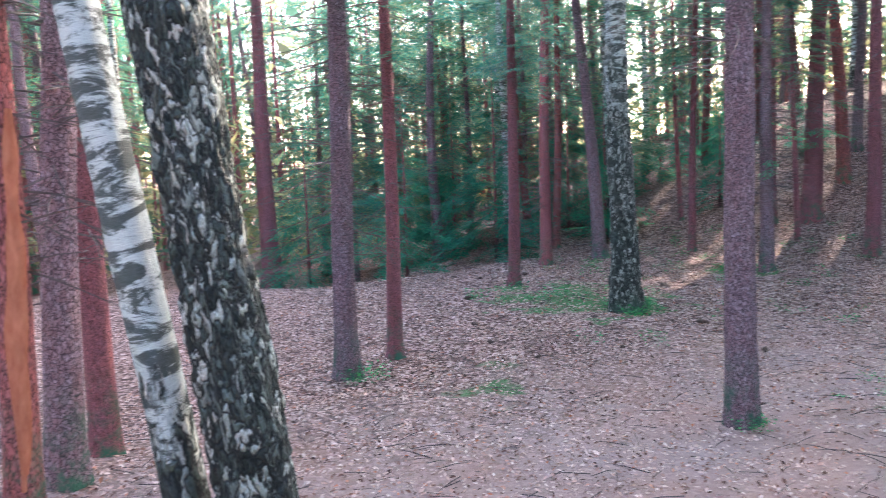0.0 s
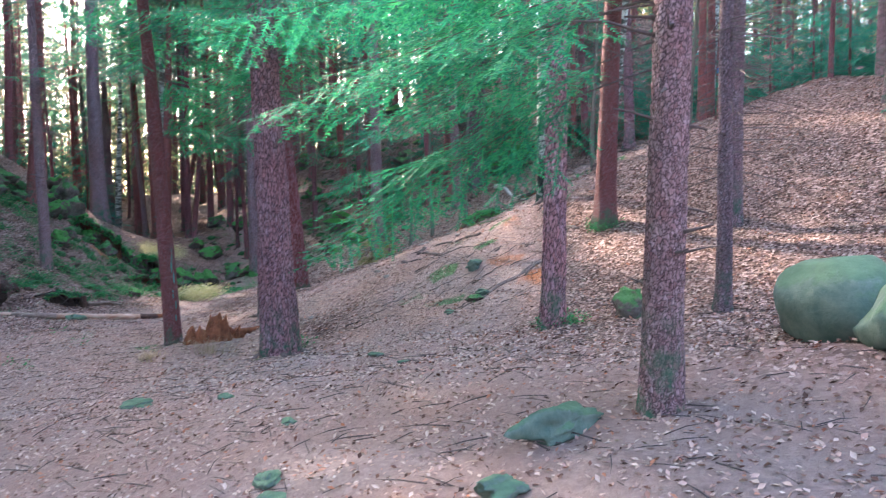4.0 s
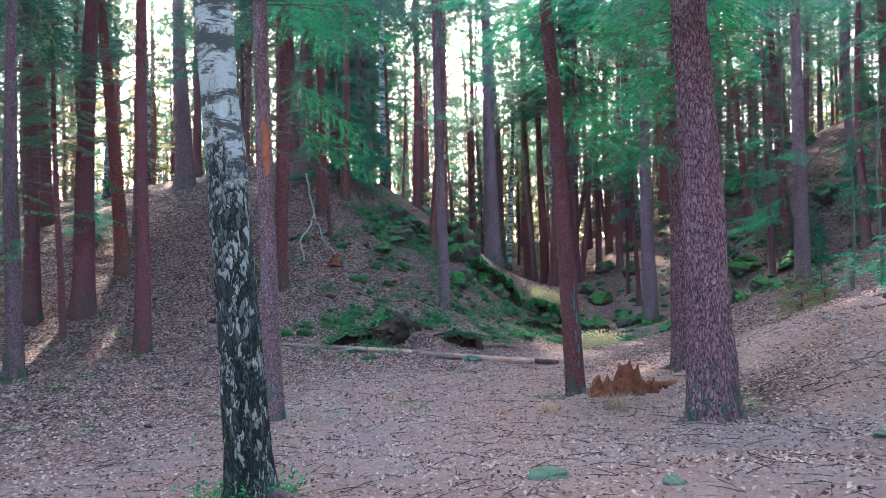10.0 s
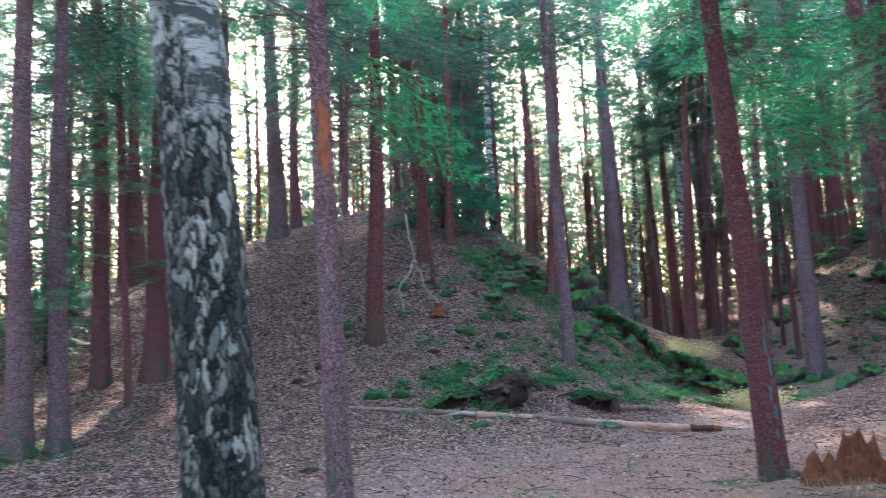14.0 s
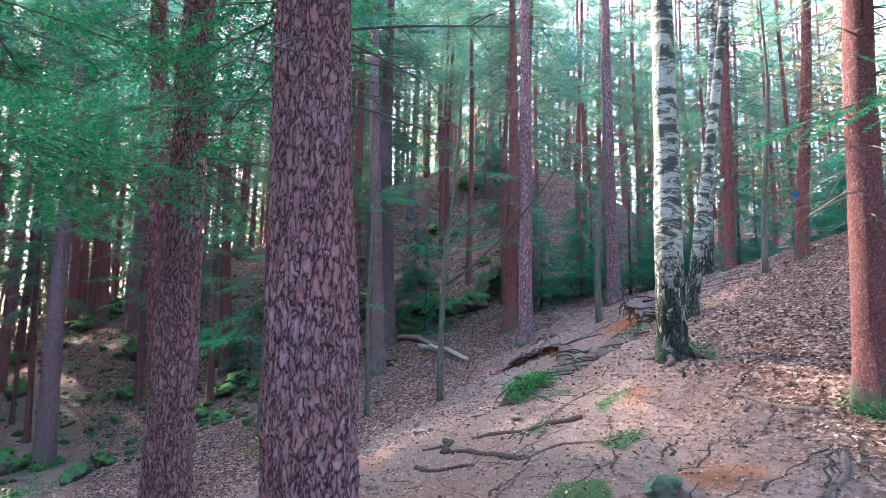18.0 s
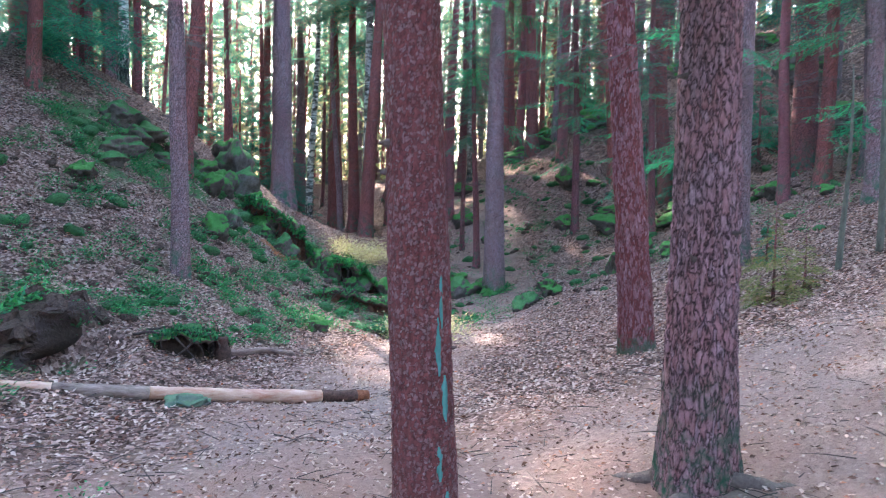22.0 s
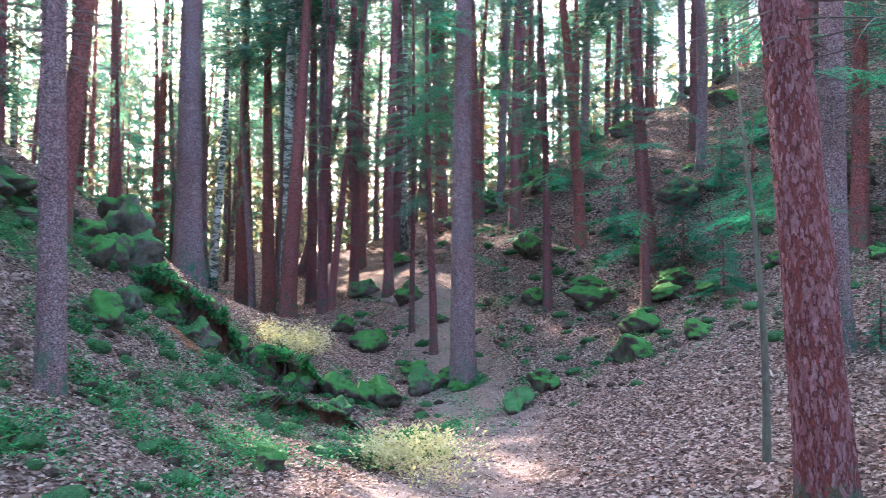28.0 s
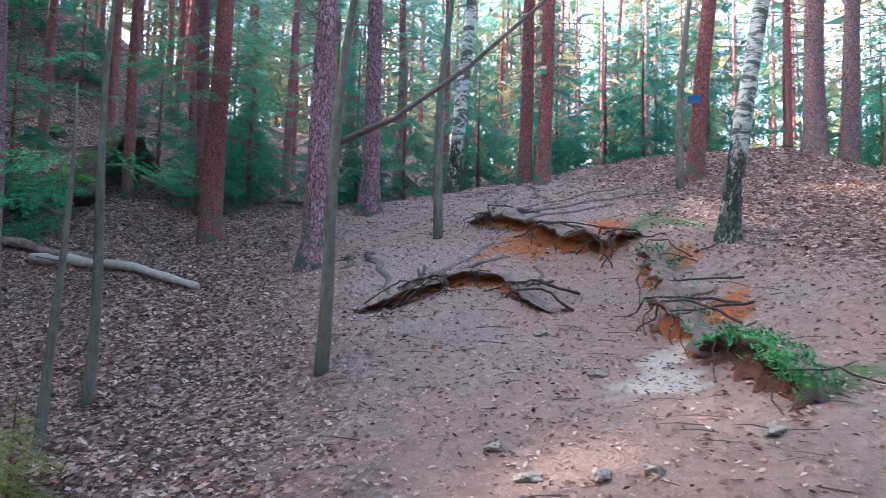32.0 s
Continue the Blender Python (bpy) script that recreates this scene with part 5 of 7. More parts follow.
def fallen_log():
    """Long pale log below the hollow: bare wood, a grey barked stretch and a charred broken end."""
    ax = [(10.9, 18.9), (12.3, 16.8), (13.6, 15.1), (14.78, 14.05), (15.9, 13.3), (17.0, 12.6)]
    rad = [0.034, 0.046, 0.058, 0.068, 0.072, 0.066]
    ob = tagged(new("fallen_log"), "long bare pinkish fallen log with a charred end on leaf litter", "log")
    zs = [gz(*p) for p in ax]
    P = [Vector((x, y, (zs[0] + (zs[-1] - zs[0]) * k / 5) * .15 + z * .85 + rad[k] * .8)) for k, ((x, y), z) in enumerate(zip(ax, zs))]
    o = P[0].copy()
    ob.location = o
    ob.rotation_euler.z = math.atan2(-6.3, 6.1)
    back = Euler((0, 0, -ob.rotation_euler.z)).to_matrix()
    P = [back @ (p - o) for p in P]

    def piece(name, k0, k1, mat, label):
        pts, rr = [], []
        n = 40
        for j in range(n + 1):
            f = k0 + (k1 - k0) * j / n
            i = min(int(f), 4)
            g = f - i
            pts.append(P[i].lerp(P[i + 1], g))
            rr.append((rad[i] + (rad[i + 1] - rad[i]) * g) * (1 + .07 * noise.noise(Vector((f * 3, 3, 0)))))
        V, F = tube(pts, rr, 18)
        V = [v + Vector((noise.noise(v * 7), noise.noise(v * 7 + Vector((9, 0, 0))), noise.noise(v * 7 + Vector((0, 9, 0))))) * .010 for v in V]
        part(name, indexed(name, V, F, mat), ob, label)
    piece("thin_end", 0.0, 2.0, LOGBARK, "grey thin end")
    piece("bare_stem", 2.0, 2.6, LOGWOOD, "")
    piece("barked_stretch", 2.6, 3.2, LOGBARK, "grey bark still on")
    piece("bare_wood", 3.2, 4.6, LOGWOOD, "bare pinkish wood")
    piece("charred_end", 4.6, 4.93, CHAR, "dark charred end")
    piece("broken_tip", 4.93, 5.04, ROTTEN, "splintered orange tip")
    V, F = tube([P[2], P[2] + Vector((-.25, -.1, .05)), P[2] + Vector((-.6, -.3, .02))], [.045, .03, .012], 10)
    part("side_branch", indexed("side_branch", V, F, PALE), ob, "pale broken side branch")
    return ob


def stump(x, y):
    """Rotten stump broken into upright splinters, with a low root running off."""
    ob = tagged(new("tree_stump"), "broken rotten orange-brown stump beside the leaning spruce", "stump")
    ob.location = (x, y, gz(x, y))
    rng = random.Random(3)
    for cx, cy, r, h in ((-0.28, 0.10, 0.17, 0.34), (0.22, -0.06, 0.20, 0.50), (0.0, 0.05, 0.26, 0.20), (0.50, -0.22, 0.15, 0.22)):
        seg, V, F = 18, [], []
        rows = 7
        for i in range(rows):
            f = i / (rows - 1)
            for k in range(seg):
                a = 6.2832 * k / seg
                top = h * (0.55 + 0.45 * noise.noise(Vector((math.cos(a) * 1.8 + cx * 9, math.sin(a) * 1.8, 1))) + .25 * rng.random())
                rr = r * (1.25 - .55 * f) * (1 + .22 * noise.noise(Vector((math.cos(a) * 2.5, math.sin(a) * 2.5, f * 3 + cx))))
                V.append((cx + rr * math.cos(a), cy + rr * math.sin(a), -0.08 + max(.03, top) * f + .08 * f))
        for i in range(rows - 1):
            for k in range(seg):
                F.append((i * seg + k, i * seg + (k + 1) % seg, (i + 1) * seg + (k + 1) % seg, (i + 1) * seg + k))
        V.append((cx, cy, h * .3))
        for k in range(seg):
            F.append(((rows - 1) * seg + k, (rows - 1) * seg + (k + 1) % seg, len(V) - 1))
        part("splinter", indexed("splinter", V, F, ROTTEN, smooth=False), ob)
    V, F = tube([(0.3, -.1, .06), (0.8, -.3, .05), (1.4, -.35, .03), (1.9, -.5, .0)], [.07, .06, .05, .03], 8)
    part("root", indexed("root", V, F, ROTTEN), ob)
    return ob


def root_arch(x, y, turn):
    """Uprooted earth: a ragged arch of soil and rootlets over a dark hollow."""
    ob = tagged(new("root_mound"), "dark hollow under an arch of roots, humus and moss", "root mound")
    ob.location = (x, y, gz(x, y))
    ob.rotation_euler = (0, 0, turn)
    ob.scale = (1.05, 1.0, 0.72)
    pts = [(-0.95, 0.0, -.15), (-0.75, 0.05, .22), (-0.3, .12, .44), (0.2, .12, .52), (.65, .08, .42), (.95, 0, .12), (1.05, -.05, -.2)]
    V, F = tube(pts, [.26, .27, .24, .22, .24, .25, .2], 18)
    V, F = tube([Vector(pts[min(int(f), 5)]).lerp(Vector(pts[min(int(f), 5) + 1]), f - min(int(f), 5)) for f in np.linspace(0, 6, 40)], [.24 + .03 * math.sin(f) for f in np.linspace(0, 6, 40)], 22)
    V = [v + Vector((noise.noise(v * 4), noise.noise(v * 4 + Vector((7, 0, 0))), noise.noise(v * 4 + Vector((0, 7, 0))))) * .22 + Vector((noise.noise(v * 11), noise.noise(v * 11 + Vector((7, 0, 0))), noise.noise(v * 11 + Vector((0, 7, 0))))) * .11 for v in V]
    V = [v + Vector((noise.noise(v * 23), noise.noise(v * 23 + Vector((7, 0, 0))), noise.noise(v * 23 + Vector((0, 7, 0))))) * .05 for v in V]
    part("arch", indexed("arch", V, F, HUMUS, smooth=False), ob)
    # near-black tube fills the opening, the hollow's shade put into its colour
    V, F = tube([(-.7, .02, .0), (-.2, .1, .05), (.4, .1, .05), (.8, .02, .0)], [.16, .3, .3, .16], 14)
    part("hollow", indexed("hollow", V, F, EARTH_AND_SHADE), ob, "near-black filling for the shade inside the hollow")
    rng = random.Random(8)
    tris = []
    for k in range(1500):
        f = rng.random()
        i = min(int(f * 6), 5)
        p = Vector(pts[i]).lerp(Vector(pts[i + 1]), f * 6 - i) + Vector((0, -.2, rng.uniform(-.1, .15)))
        tris += twig_tris(p, Vector((rng.uniform(-.7, .7), rng.uniform(-.8, .2), rng.uniform(-1, .3))).normalized(), rng.uniform(.08, .34), .005, .5, rng, 0)
    tagged(part("root_fringe", to_mesh("root_fringe", tris, TWIG), ob), kind="stuff")
    tris = []
    for k in range(900):
        f = rng.random()
        i = min(int(f * 6), 5)
        p = Vector(pts[i]).lerp(Vector(pts[i + 1]), f * 6 - i) + Vector((rng.uniform(-.1, .1), rng.uniform(-.05, .35), .2 + rng.uniform(-.03, .12)))
        d = Vector((rng.uniform(-1, 1), rng.uniform(-1, 1), rng.uniform(0, .8))).normalized() * .10
        s = d.cross(Vector((0, 0, 1))).normalized() * .03
        tris.append((p - s, p + s, p + d))
    tagged(part("moss_cover", to_mesh("moss_cover", tris, GREENS), ob, "bright green plants on top"), kind="stuff")
    return ob


def boughs(owner, rows):
    """Green boughs on a stem: height, heading, length, dip."""
    for k, (z, head, length, dip) in enumerate(rows):
        order = sorted(range(8), key=lambda j: abs(BOUGH_LENGTHS[j] - length))
        i = order[(k * 5 + int(z * 7)) % 2]
        base = BOUGH_LENGTHS[i]
        b = part("bough", BOUGHS[i], owner, "green needled bough")
        b.location = (0, 0, z)
        b.rotation_euler = (0.25 * math.sin(k * 2.3), dip, head)
        s = length / base
        b.scale = (s, s, s)
        w = new("stem", BOUGH_WOOD[i])
        w.parent = b


def fan(seed, count, z0, z1, head, spread, l0, l1, dip=0.12):
    rng = random.Random(seed)
    return [(rng.uniform(z0, z1), head + rng.uniform(-spread, spread), rng.uniform(l0, l1), dip + rng.uniform(-.12, .2)) for k in range(count)]


def young_spruce(x, y, h, seed, label="young green spruce with needled boughs to the ground", mat=None):
    ob = tagged(new("young_spruce"), label, "young spruce", group="young spruces")
    ob.location = (x, y, gz(x, y) - .03)
    V, F = tube([(0, 0, -.1), (0.02, 0, h * .5), (0, 0, h)], [.02 + h * .008, .012 + h * .004, .004], 8)
    part("trunk", indexed("trunk", V, F, SPRUCE_RED), ob)
    c = part("crown", mat or YOUNG_CROWNS[seed % 3], ob)
    c.scale = (h / 4 * .8, h / 4 * .8, h / 4)
    c.rotation_euler = (0, 0, seed * 1.9)
    return ob


BUSH_CROWN = crown_mesh(77, 0.15, 4.0, 2.6, 70, BUSHGREEN)
YOUNG_CROWNS = [crown_mesh(50 + k, 0.25, 4.0, 1.7, 95, YOUNG) for k in range(3)]


def sapling(x, y, r, h, lx=0.0, ly=0.0, seed=1, label="thin bare sapling with grey-green bark"):
    ob = tagged(new("sapling"), label, "sapling", group="saplings")
    ob.location = (x, y, gz(x, y) - .02)
    rng = random.Random(seed)
    pts = [(lx * z + .05 * math.sin(z * 1.3 + seed), ly * z + .05 * math.cos(z * 1.1 + seed), z) for z in np.linspace(-.15, h, 16)]
    V, F = tube(pts, [r * (1.15 - .95 * k / 15) for k in range(16)], 10)
    part("trunk", indexed("trunk", V, F, SAPBARK), ob)
    tris = []
    for k in range(int(h * 5)):
        z = rng.uniform(.8, h)
        a = rng.uniform(0, 6.283)
        tris += twig_tris(Vector((lx * z, ly * z, z)), Vector((math.cos(a), math.sin(a), rng.uniform(-.1, .5))).normalized(), rng.uniform(.25, .8), .006, .05, rng)
    tagged(part("deadwood", to_mesh("deadwood", tris, TWIG), ob), kind="stuff")
    return ob


SAPBARK = plain("sapling_bark", (0.08, 0.085, 0.075), (0.21, 0.22, 0.19), 22, stretch=(1, 1, .4), relief=0.01, mossy=0.15)


# ---- green boughs near the trail ----
boughs(boulder_spruce, fan(41, 4, 2.1, 3.2, 2.0, 0.30, 2.0, 3.0, 0.16))
boughs(boulder_spruce, fan(42, 4, 2.3, 3.5, 1.55, 0.22, 2.6, 3.5, 0.14))
boughs(bough_pine, fan(1, 6, 3.0, 6.6, 1.2, 0.9, 1.6, 2.6, 0.1))
boughs(wounded_spruce, fan(46, 8, 4.0, 7.5, -0.05, 0.5, 1.4, 2.5, 0.26))
boughs(wounded_spruce, fan(47, 12, 6.0, 10.0, 0.0, 1.5, 1.6, 2.8, 0.2))
boughs(bough_pine, fan(48, 8, 4.5, 9.0, 2.2, 1.4, 1.8, 3.0, 0.12))
boughs(mound_top, fan(44, 4, 3.6, 7.5, -2.2, 1.6, 1.6, 2.6, 0.30))
boughs(mound_top_b, fan(45, 4, 3.4, 7.0, -2.2, 1.6, 1.6, 2.8, 0.30))
boughs(trail_pine, fan(2, 9, 3.6, 6.0, 2.6, 0.9, 1.4, 2.4))
boughs(leaning_spruce, fan(3, 9, 3.2, 5.6, -0.6, 0.8, 1.2, 2.0))
boughs(slope_stem, fan(4, 8, 1.6, 4.2, 2.9, 0.8, 1.2, 2.2))
boughs(slope_stem_b, fan(5, 7, 2.2, 4.5, 3.0, 1.2, 1.0, 2.0))
boughs(grey_spruce, fan(6, 4, 3.0, 5.0, -0.6, 0.6, 1.0, 1.8))
boughs(slope_spruce, fan(7, 6, 3.2, 5.5, 3.3, 0.8, 1.5, 2.8))
boughs(slope_pine, fan(8, 8, 2.4, 5.0, 3.0, 1.4, 1.4, 2.4))
boughs(dark_spruce, fan(9, 8, 2.0, 5.2, 2.6, 1.6, 1.2, 2.4))
boughs(dark_spruce_b, fan(10, 7, 2.0, 5.2, 2.6, 1.8, 1.2, 2.4))
boughs(hill_spruce, fan(11, 6, 2.6, 6.5, 3.2, 1.6, 1.6, 2.8))
boughs(left_spruce, fan(12, 4, 2.4, 4.0, -1.6, 1.6, 0.6, 1.2))
boughs(left_spruce_b, fan(13, 6, 2.2, 3.6, -1.6, 1.6, 0.8, 1.3))
boughs(big_pine, fan(21, 20, 4.8, 8.6, 3.1, 3.1, 1.6, 2.8, 0.1))
boughs(leaning_spruce, fan(22, 22, 4.8, 10.0, 3.1, 3.1, 1.5, 2.6, 0.1))
boughs(trail_pine, fan(23, 14, 5.0, 8.6, 3.1, 3.1, 1.6, 2.8, 0.1))
boughs(mound_spruce, fan(24, 12, 5.0, 9.0, 3.1, 3.1, 1.2, 2.2, 0.1))
boughs(grey_spruce, fan(25, 12, 6.0, 10.0, 3.1, 3.1, 1.4, 2.4, 0.1))


# ---- worn banks and ledges ----
def bank(line, height, label, face, lip, back=1.0, seed=1, roots=8, root_r=0.03, tufts=0, hang=0.12, leaf=1.0):
    """A worn step in the ground along a line (uphill on its left): bare face, overhanging lip, roots over the edge."""
    rng = random.Random(seed)
    ob = tagged(new("earth_bank"), label, "bank", group="worn banks")
    pts = [Vector((*p, 0)) for p in line]
    n = 14 * (len(pts) - 1)
    spine = []
    for k in range(n + 1):
        f = k / n * (len(pts) - 1)
        i = min(int(f), len(pts) - 2)
        spine.append(pts[i].lerp(pts[i + 1], f - i))
    o = Vector((spine[0].x, spine[0].y, gz(spine[0].x, spine[0].y)))
    ob.location = o
    lips = []
    prof_face = [(-.05, -.12), (0.0, .12), (.05, .4), (.08, .7), (.03, .86), (-hang * .5, .96)]
    prof_lip = [(-hang * .4, .90), (-hang, 1.0), (-hang * .8, 1.1), (.1, 1.1), (.35 * back, .9)]
    VF, VL = [], []
    for k, p in enumerate(spine):
        d = (spine[min(k + 1, n)] - spine[max(k - 1, 0)]).normalized()
        left = Vector((-d.y, d.x, 0))
        ends = min(1, 4.5 * min(k, n - k) / n) ** .7
        wob = .16 * noise.noise(Vector((k * .22, seed, 0))) + .07 * noise.noise(Vector((k * .7, seed, 3)))
        hh = height * (.12 + .88 * ends) * (1 + .35 * noise.noise(Vector((k * .3, seed, 9))))
        base = p + left * wob
        bz = gz(base.x, base.y)
        for rows, V in ((prof_face, VF), (prof_lip, VL)):
            for j, (u, v) in enumerate(rows):
                q = base + left * u
                z = bz + hh * v
                if rows is prof_lip and j == 4:
                    z = max(z * .4 + gz(q.x, q.y) * .6, gz(q.x, q.y) + .02)
                w = Vector((q.x, q.y, z)) - o
                w += Vector((noise.noise(w * 3.1), noise.noise(w * 3.1 + Vector((5, 0, 0))), noise.noise(w * 3.1 + Vector((0, 5, 0))))) * .20 * min(1, hh * 2)
                w += Vector((noise.noise(w * 9), noise.noise(w * 9 + Vector((5, 0, 0))), noise.noise(w * 9 + Vector((0, 5, 0))))) * .035
                V.append(w)
            if rows is prof_lip:
                q = base + left * back
                V.append(Vector((q.x, q.y, gz(q.x, q.y) - .06)) - o)
        lips.append((base - left * hang - o + Vector((0, 0, bz + hh)), left, hh))

    def sheet(V, m):
        return [(k * m + j, (k + 1) * m + j, (k + 1) * m + j + 1, k * m + j + 1) for k in range(n) for j in range(m - 1)]
    part("soil_face", indexed("soil_face", VF, sheet(VF, 6), face), ob, "bare face of the bank")
    part("turf_lip", indexed("turf_lip", VL, sheet(VL, 6), lip), ob, "dark overhanging lip")
    for k in range(roots):
        at, left, hh = lips[int(rng.uniform(.05, .95) * n)]
        side = Vector((left.y, -left.x, 0)) * rng.uniform(-1.3, 1.3)
        reach = rng.uniform(.25, .9)
        a, b = at + left * reach + side * .4, at + left * (reach * .4) + side * .15
        a.z = gz(a.x + o.x, a.y + o.y) - o.z + .02
        path = [a, b + Vector((0, 0, .05)), at + Vector((0, 0, .04)), at - left * .06 - side * .12 - Vector((0, 0, hh * .45)), at - left * rng.uniform(-.02, .18) - side * .3 - Vector((0, 0, hh * rng.uniform(.8, 1.0)))]
        for q in path[3:]:
            q.z = max(q.z, gz(q.x + o.x, q.y + o.y) - o.z + .01)
        path[4].z = gz(path[4].x + o.x, path[4].y + o.y) - o.z
        fine = [path[min(int(f), 3)].lerp(path[min(int(f), 3) + 1], f - min(int(f), 3)) for f in np.linspace(0, 4, 17)]
        fine = [q + Vector((noise.noise(q * 6 + Vector((k, 0, 0))), noise.noise(q * 6 + Vector((0, k, 5))), .4 * noise.noise(q * 7 + Vector((5, 0, k))))) * .09 * min(1, j / 3) * min(1, (16 - j) / 3) for j, q in enumerate(fine)]
        r0 = root_r * rng.uniform(.5, 1.3)
        V, F = tube(fine, [r0 * (1 - .6 * j / 16) for j in range(17)], 7)
        part("root", indexed("root", V, F, ROOT_DARK), ob, "gnarled root over the edge")
    if tufts:
        tris = []
        for k in range(tufts * 3):
            at, left, hh = lips[int(rng.uniform(.02, .98) * n)]
            p = at + left * rng.uniform(-.06, .35) + Vector((0, 0, rng.uniform(-.25, .12) * hh + .04))
            d = Vector((rng.uniform(-1, 1), rng.uniform(-1, 1), rng.uniform(-.2, 1))).normalized() * rng.uniform(.03, .065) * leaf
            s = d.cross(Vector((.3, .2, 1))).normalized() * .013 * leaf
            tris.append((p - s, p + s, p + d))
        tagged(part("moss_cover", to_mesh("moss_cover", tris, GREENS), ob, "green moss and bilberry on top"), kind="stuff")
    return ob


TURF = plain("rooty_turf", (0.11, 0.078, 0.07), (0.36, 0.265, 0.245), 11, relief=0.06)
MOSS_TURF = plain("mossy_turf", (0.05, 0.04, 0.034), (0.20, 0.15, 0.13), 11, relief=0.06, mossy=0.3, moss_col=(0.05, 0.17, 0.05))
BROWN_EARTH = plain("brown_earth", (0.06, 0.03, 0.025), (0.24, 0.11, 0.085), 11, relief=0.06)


def banks():
    bank([(23.5, 2.15), (22.95, 2.2), (22.06, 2.25), (21.0, 2.4), (20.7, 2.1)], .22, "worn trail step of orange soil under dark roots", RED_EARTH, TURF, .7, 1, 16, .016, 0, .08)
    bank([(22.6, 4.75), (22.05, 4.5), (21.95, 4.05), (21.4, 3.8), (20.6, 3.85)], .12, "low trail step with orange soil and knotted roots", RED_EARTH, TURF, .5, 2, 16, .015, 0, .06)
    bank([(20.4, 2.5), (19.95, 3.05), (19.2, 3.95), (18.6, 4.5)], .22, "cut trail bank of orange soil under dry grass", RED_EARTH, TURF, .6, 3, 9, .011, 120, .06)
    bank([(18.6, 4.45), (18.27, 4.66), (17.9, 4.95), (17.6, 5.1)], .19, "end of the trail bank grown over with green moss", BROWN_EARTH, MOSS_TURF, .35, 4, 4, .01, 320, .02)
    bank([(23.55, 20.7), (23.6, 20.2), (24.0, 19.5), (24.3, 19.2)], .62, "undercut bank of red earth below a spruce, mossy on top", BROWN_EARTH, MOSS_TURF, 1.0, 5, 9, .02, 900, .2, 1.9)
    # the dark hollow under this lip is put into the face colour
    bank([(24.5, 19.1), (25.0, 18.8), (25.6, 18.3)], .48, "undercut bank, hollow's shade in its dark face, with moss and hanging roots", EARTH_AND_SHADE, MOSS_TURF, .9, 11, 8, .02, 900, .22, 1.9)
    for k, (px, py, q) in enumerate(((23.3, 21.2, .4), (24.35, 19.4, .32), (25.9, 18.1, .35), (24.9, 18.6, .2), (23.4, 20.0, .22), (26.4, 17.8, .3), (23.9, 20.9, .35), (22.6, 20.9, .3), (25.3, 19.4, .3))):
        rock(px, py, (q * 1.2, q * .8, q), ROCK_GREEN, "rough stone half buried in the mossy bank", 130 + k, k * 1.1)
    for k, (px, py, q) in enumerate(((20.6, 21.4, .45), (21.3, 21.9, .5), (22.0, 22.3, .5), (20.0, 20.9, .3), (21.9, 21.5, .35), (22.7, 22.0, .4))):
        rock(px, py, (q * 1.3, q * .8, q * .55), ROCK, "dark ledge stone high on the mound", 150 + k, k * .7)
    for k, (px, py, q) in enumerate(((24.2, 21.5, .55), (23.75, 20.25, .42), (23.55, 19.45, .36), (24.6, 19.0, .34), (22.3, 19.9, .3), (21.3, 19.4, .34), (25.3, 18.6, .36))):
        rock(px, py, (q * .9, q * .8, q * .9), (ROCK, ROCK_GREEN)[k % 2], "dark block standing out of the bank", 170 + k, k * .9)
    bank([(16.2, 15.25), (16.7, 14.95), (17.2, 15.1)], .26, "small dark earth hollow under grass and moss", EARTH_AND_SHADE, MOSS_TURF, .9, 7, 8, .02, 700, .1)
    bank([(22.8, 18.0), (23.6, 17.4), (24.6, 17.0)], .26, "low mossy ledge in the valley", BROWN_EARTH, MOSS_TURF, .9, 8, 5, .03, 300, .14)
    bank([(13.2, 16.0), (13.9, 15.75), (14.5, 15.9)], .2, "low mossy ledge beside the root hollow", EARTH_AND_SHADE, MOSS_TURF, .9, 9, 4, .02, 240)
    bank([(31.4, 5.0), (32.1, 4.3), (32.6, 3.4)], .8, "dark rock ledge on the wooded hillside", ROCK, MOSS_TURF, 1.4, 10, 3, .04, 120, .3)


banks()


# ---- marks, stubs and knots on the near stems ----
def skin(owner, z, angle, spread=0.0):
    """A point on the bark of a stem in its own space: height, direction, lift over the skin."""
    r, h = STEMS[owner.name]
    rad = r * (1.08 - 0.98 * (z / h) ** 0.9) + spread
    return Vector((rad * math.cos(angle), rad * math.sin(angle), z))


def bark_patch(owner, name, z0, z1, angle, width, mat, label, seed=1):
    """A ragged patch lying on the bark."""
    r = STEMS[owner.name][0]
    V, F, rows, cols = [], [], 22, 9
    for i in range(rows):
        f = i / (rows - 1)
        w = width / r * (math.sin(math.pi * min(max(f, .03), .97)) ** .45) * (1 + .5 * noise.noise(Vector((f * 6, seed, 0))))
        mid = angle + .25 * width / r * noise.noise(Vector((f * 4, seed, 5)))
        for j in range(cols):
            g = j / (cols - 1) - .5
            V.append(skin(owner, z0 + (z1 - z0) * f, mid + g * w, .010 - .03 * abs(g) ** 2 + .004 * noise.noise(Vector((f * 20, j, seed)))))
    F = [(i * cols + j, i * cols + j + 1, (i + 1) * cols + j + 1, (i + 1) * cols + j) for i in range(rows - 1) for j in range(cols - 1)]
    part(name, indexed(name, V, F, mat), owner, label)


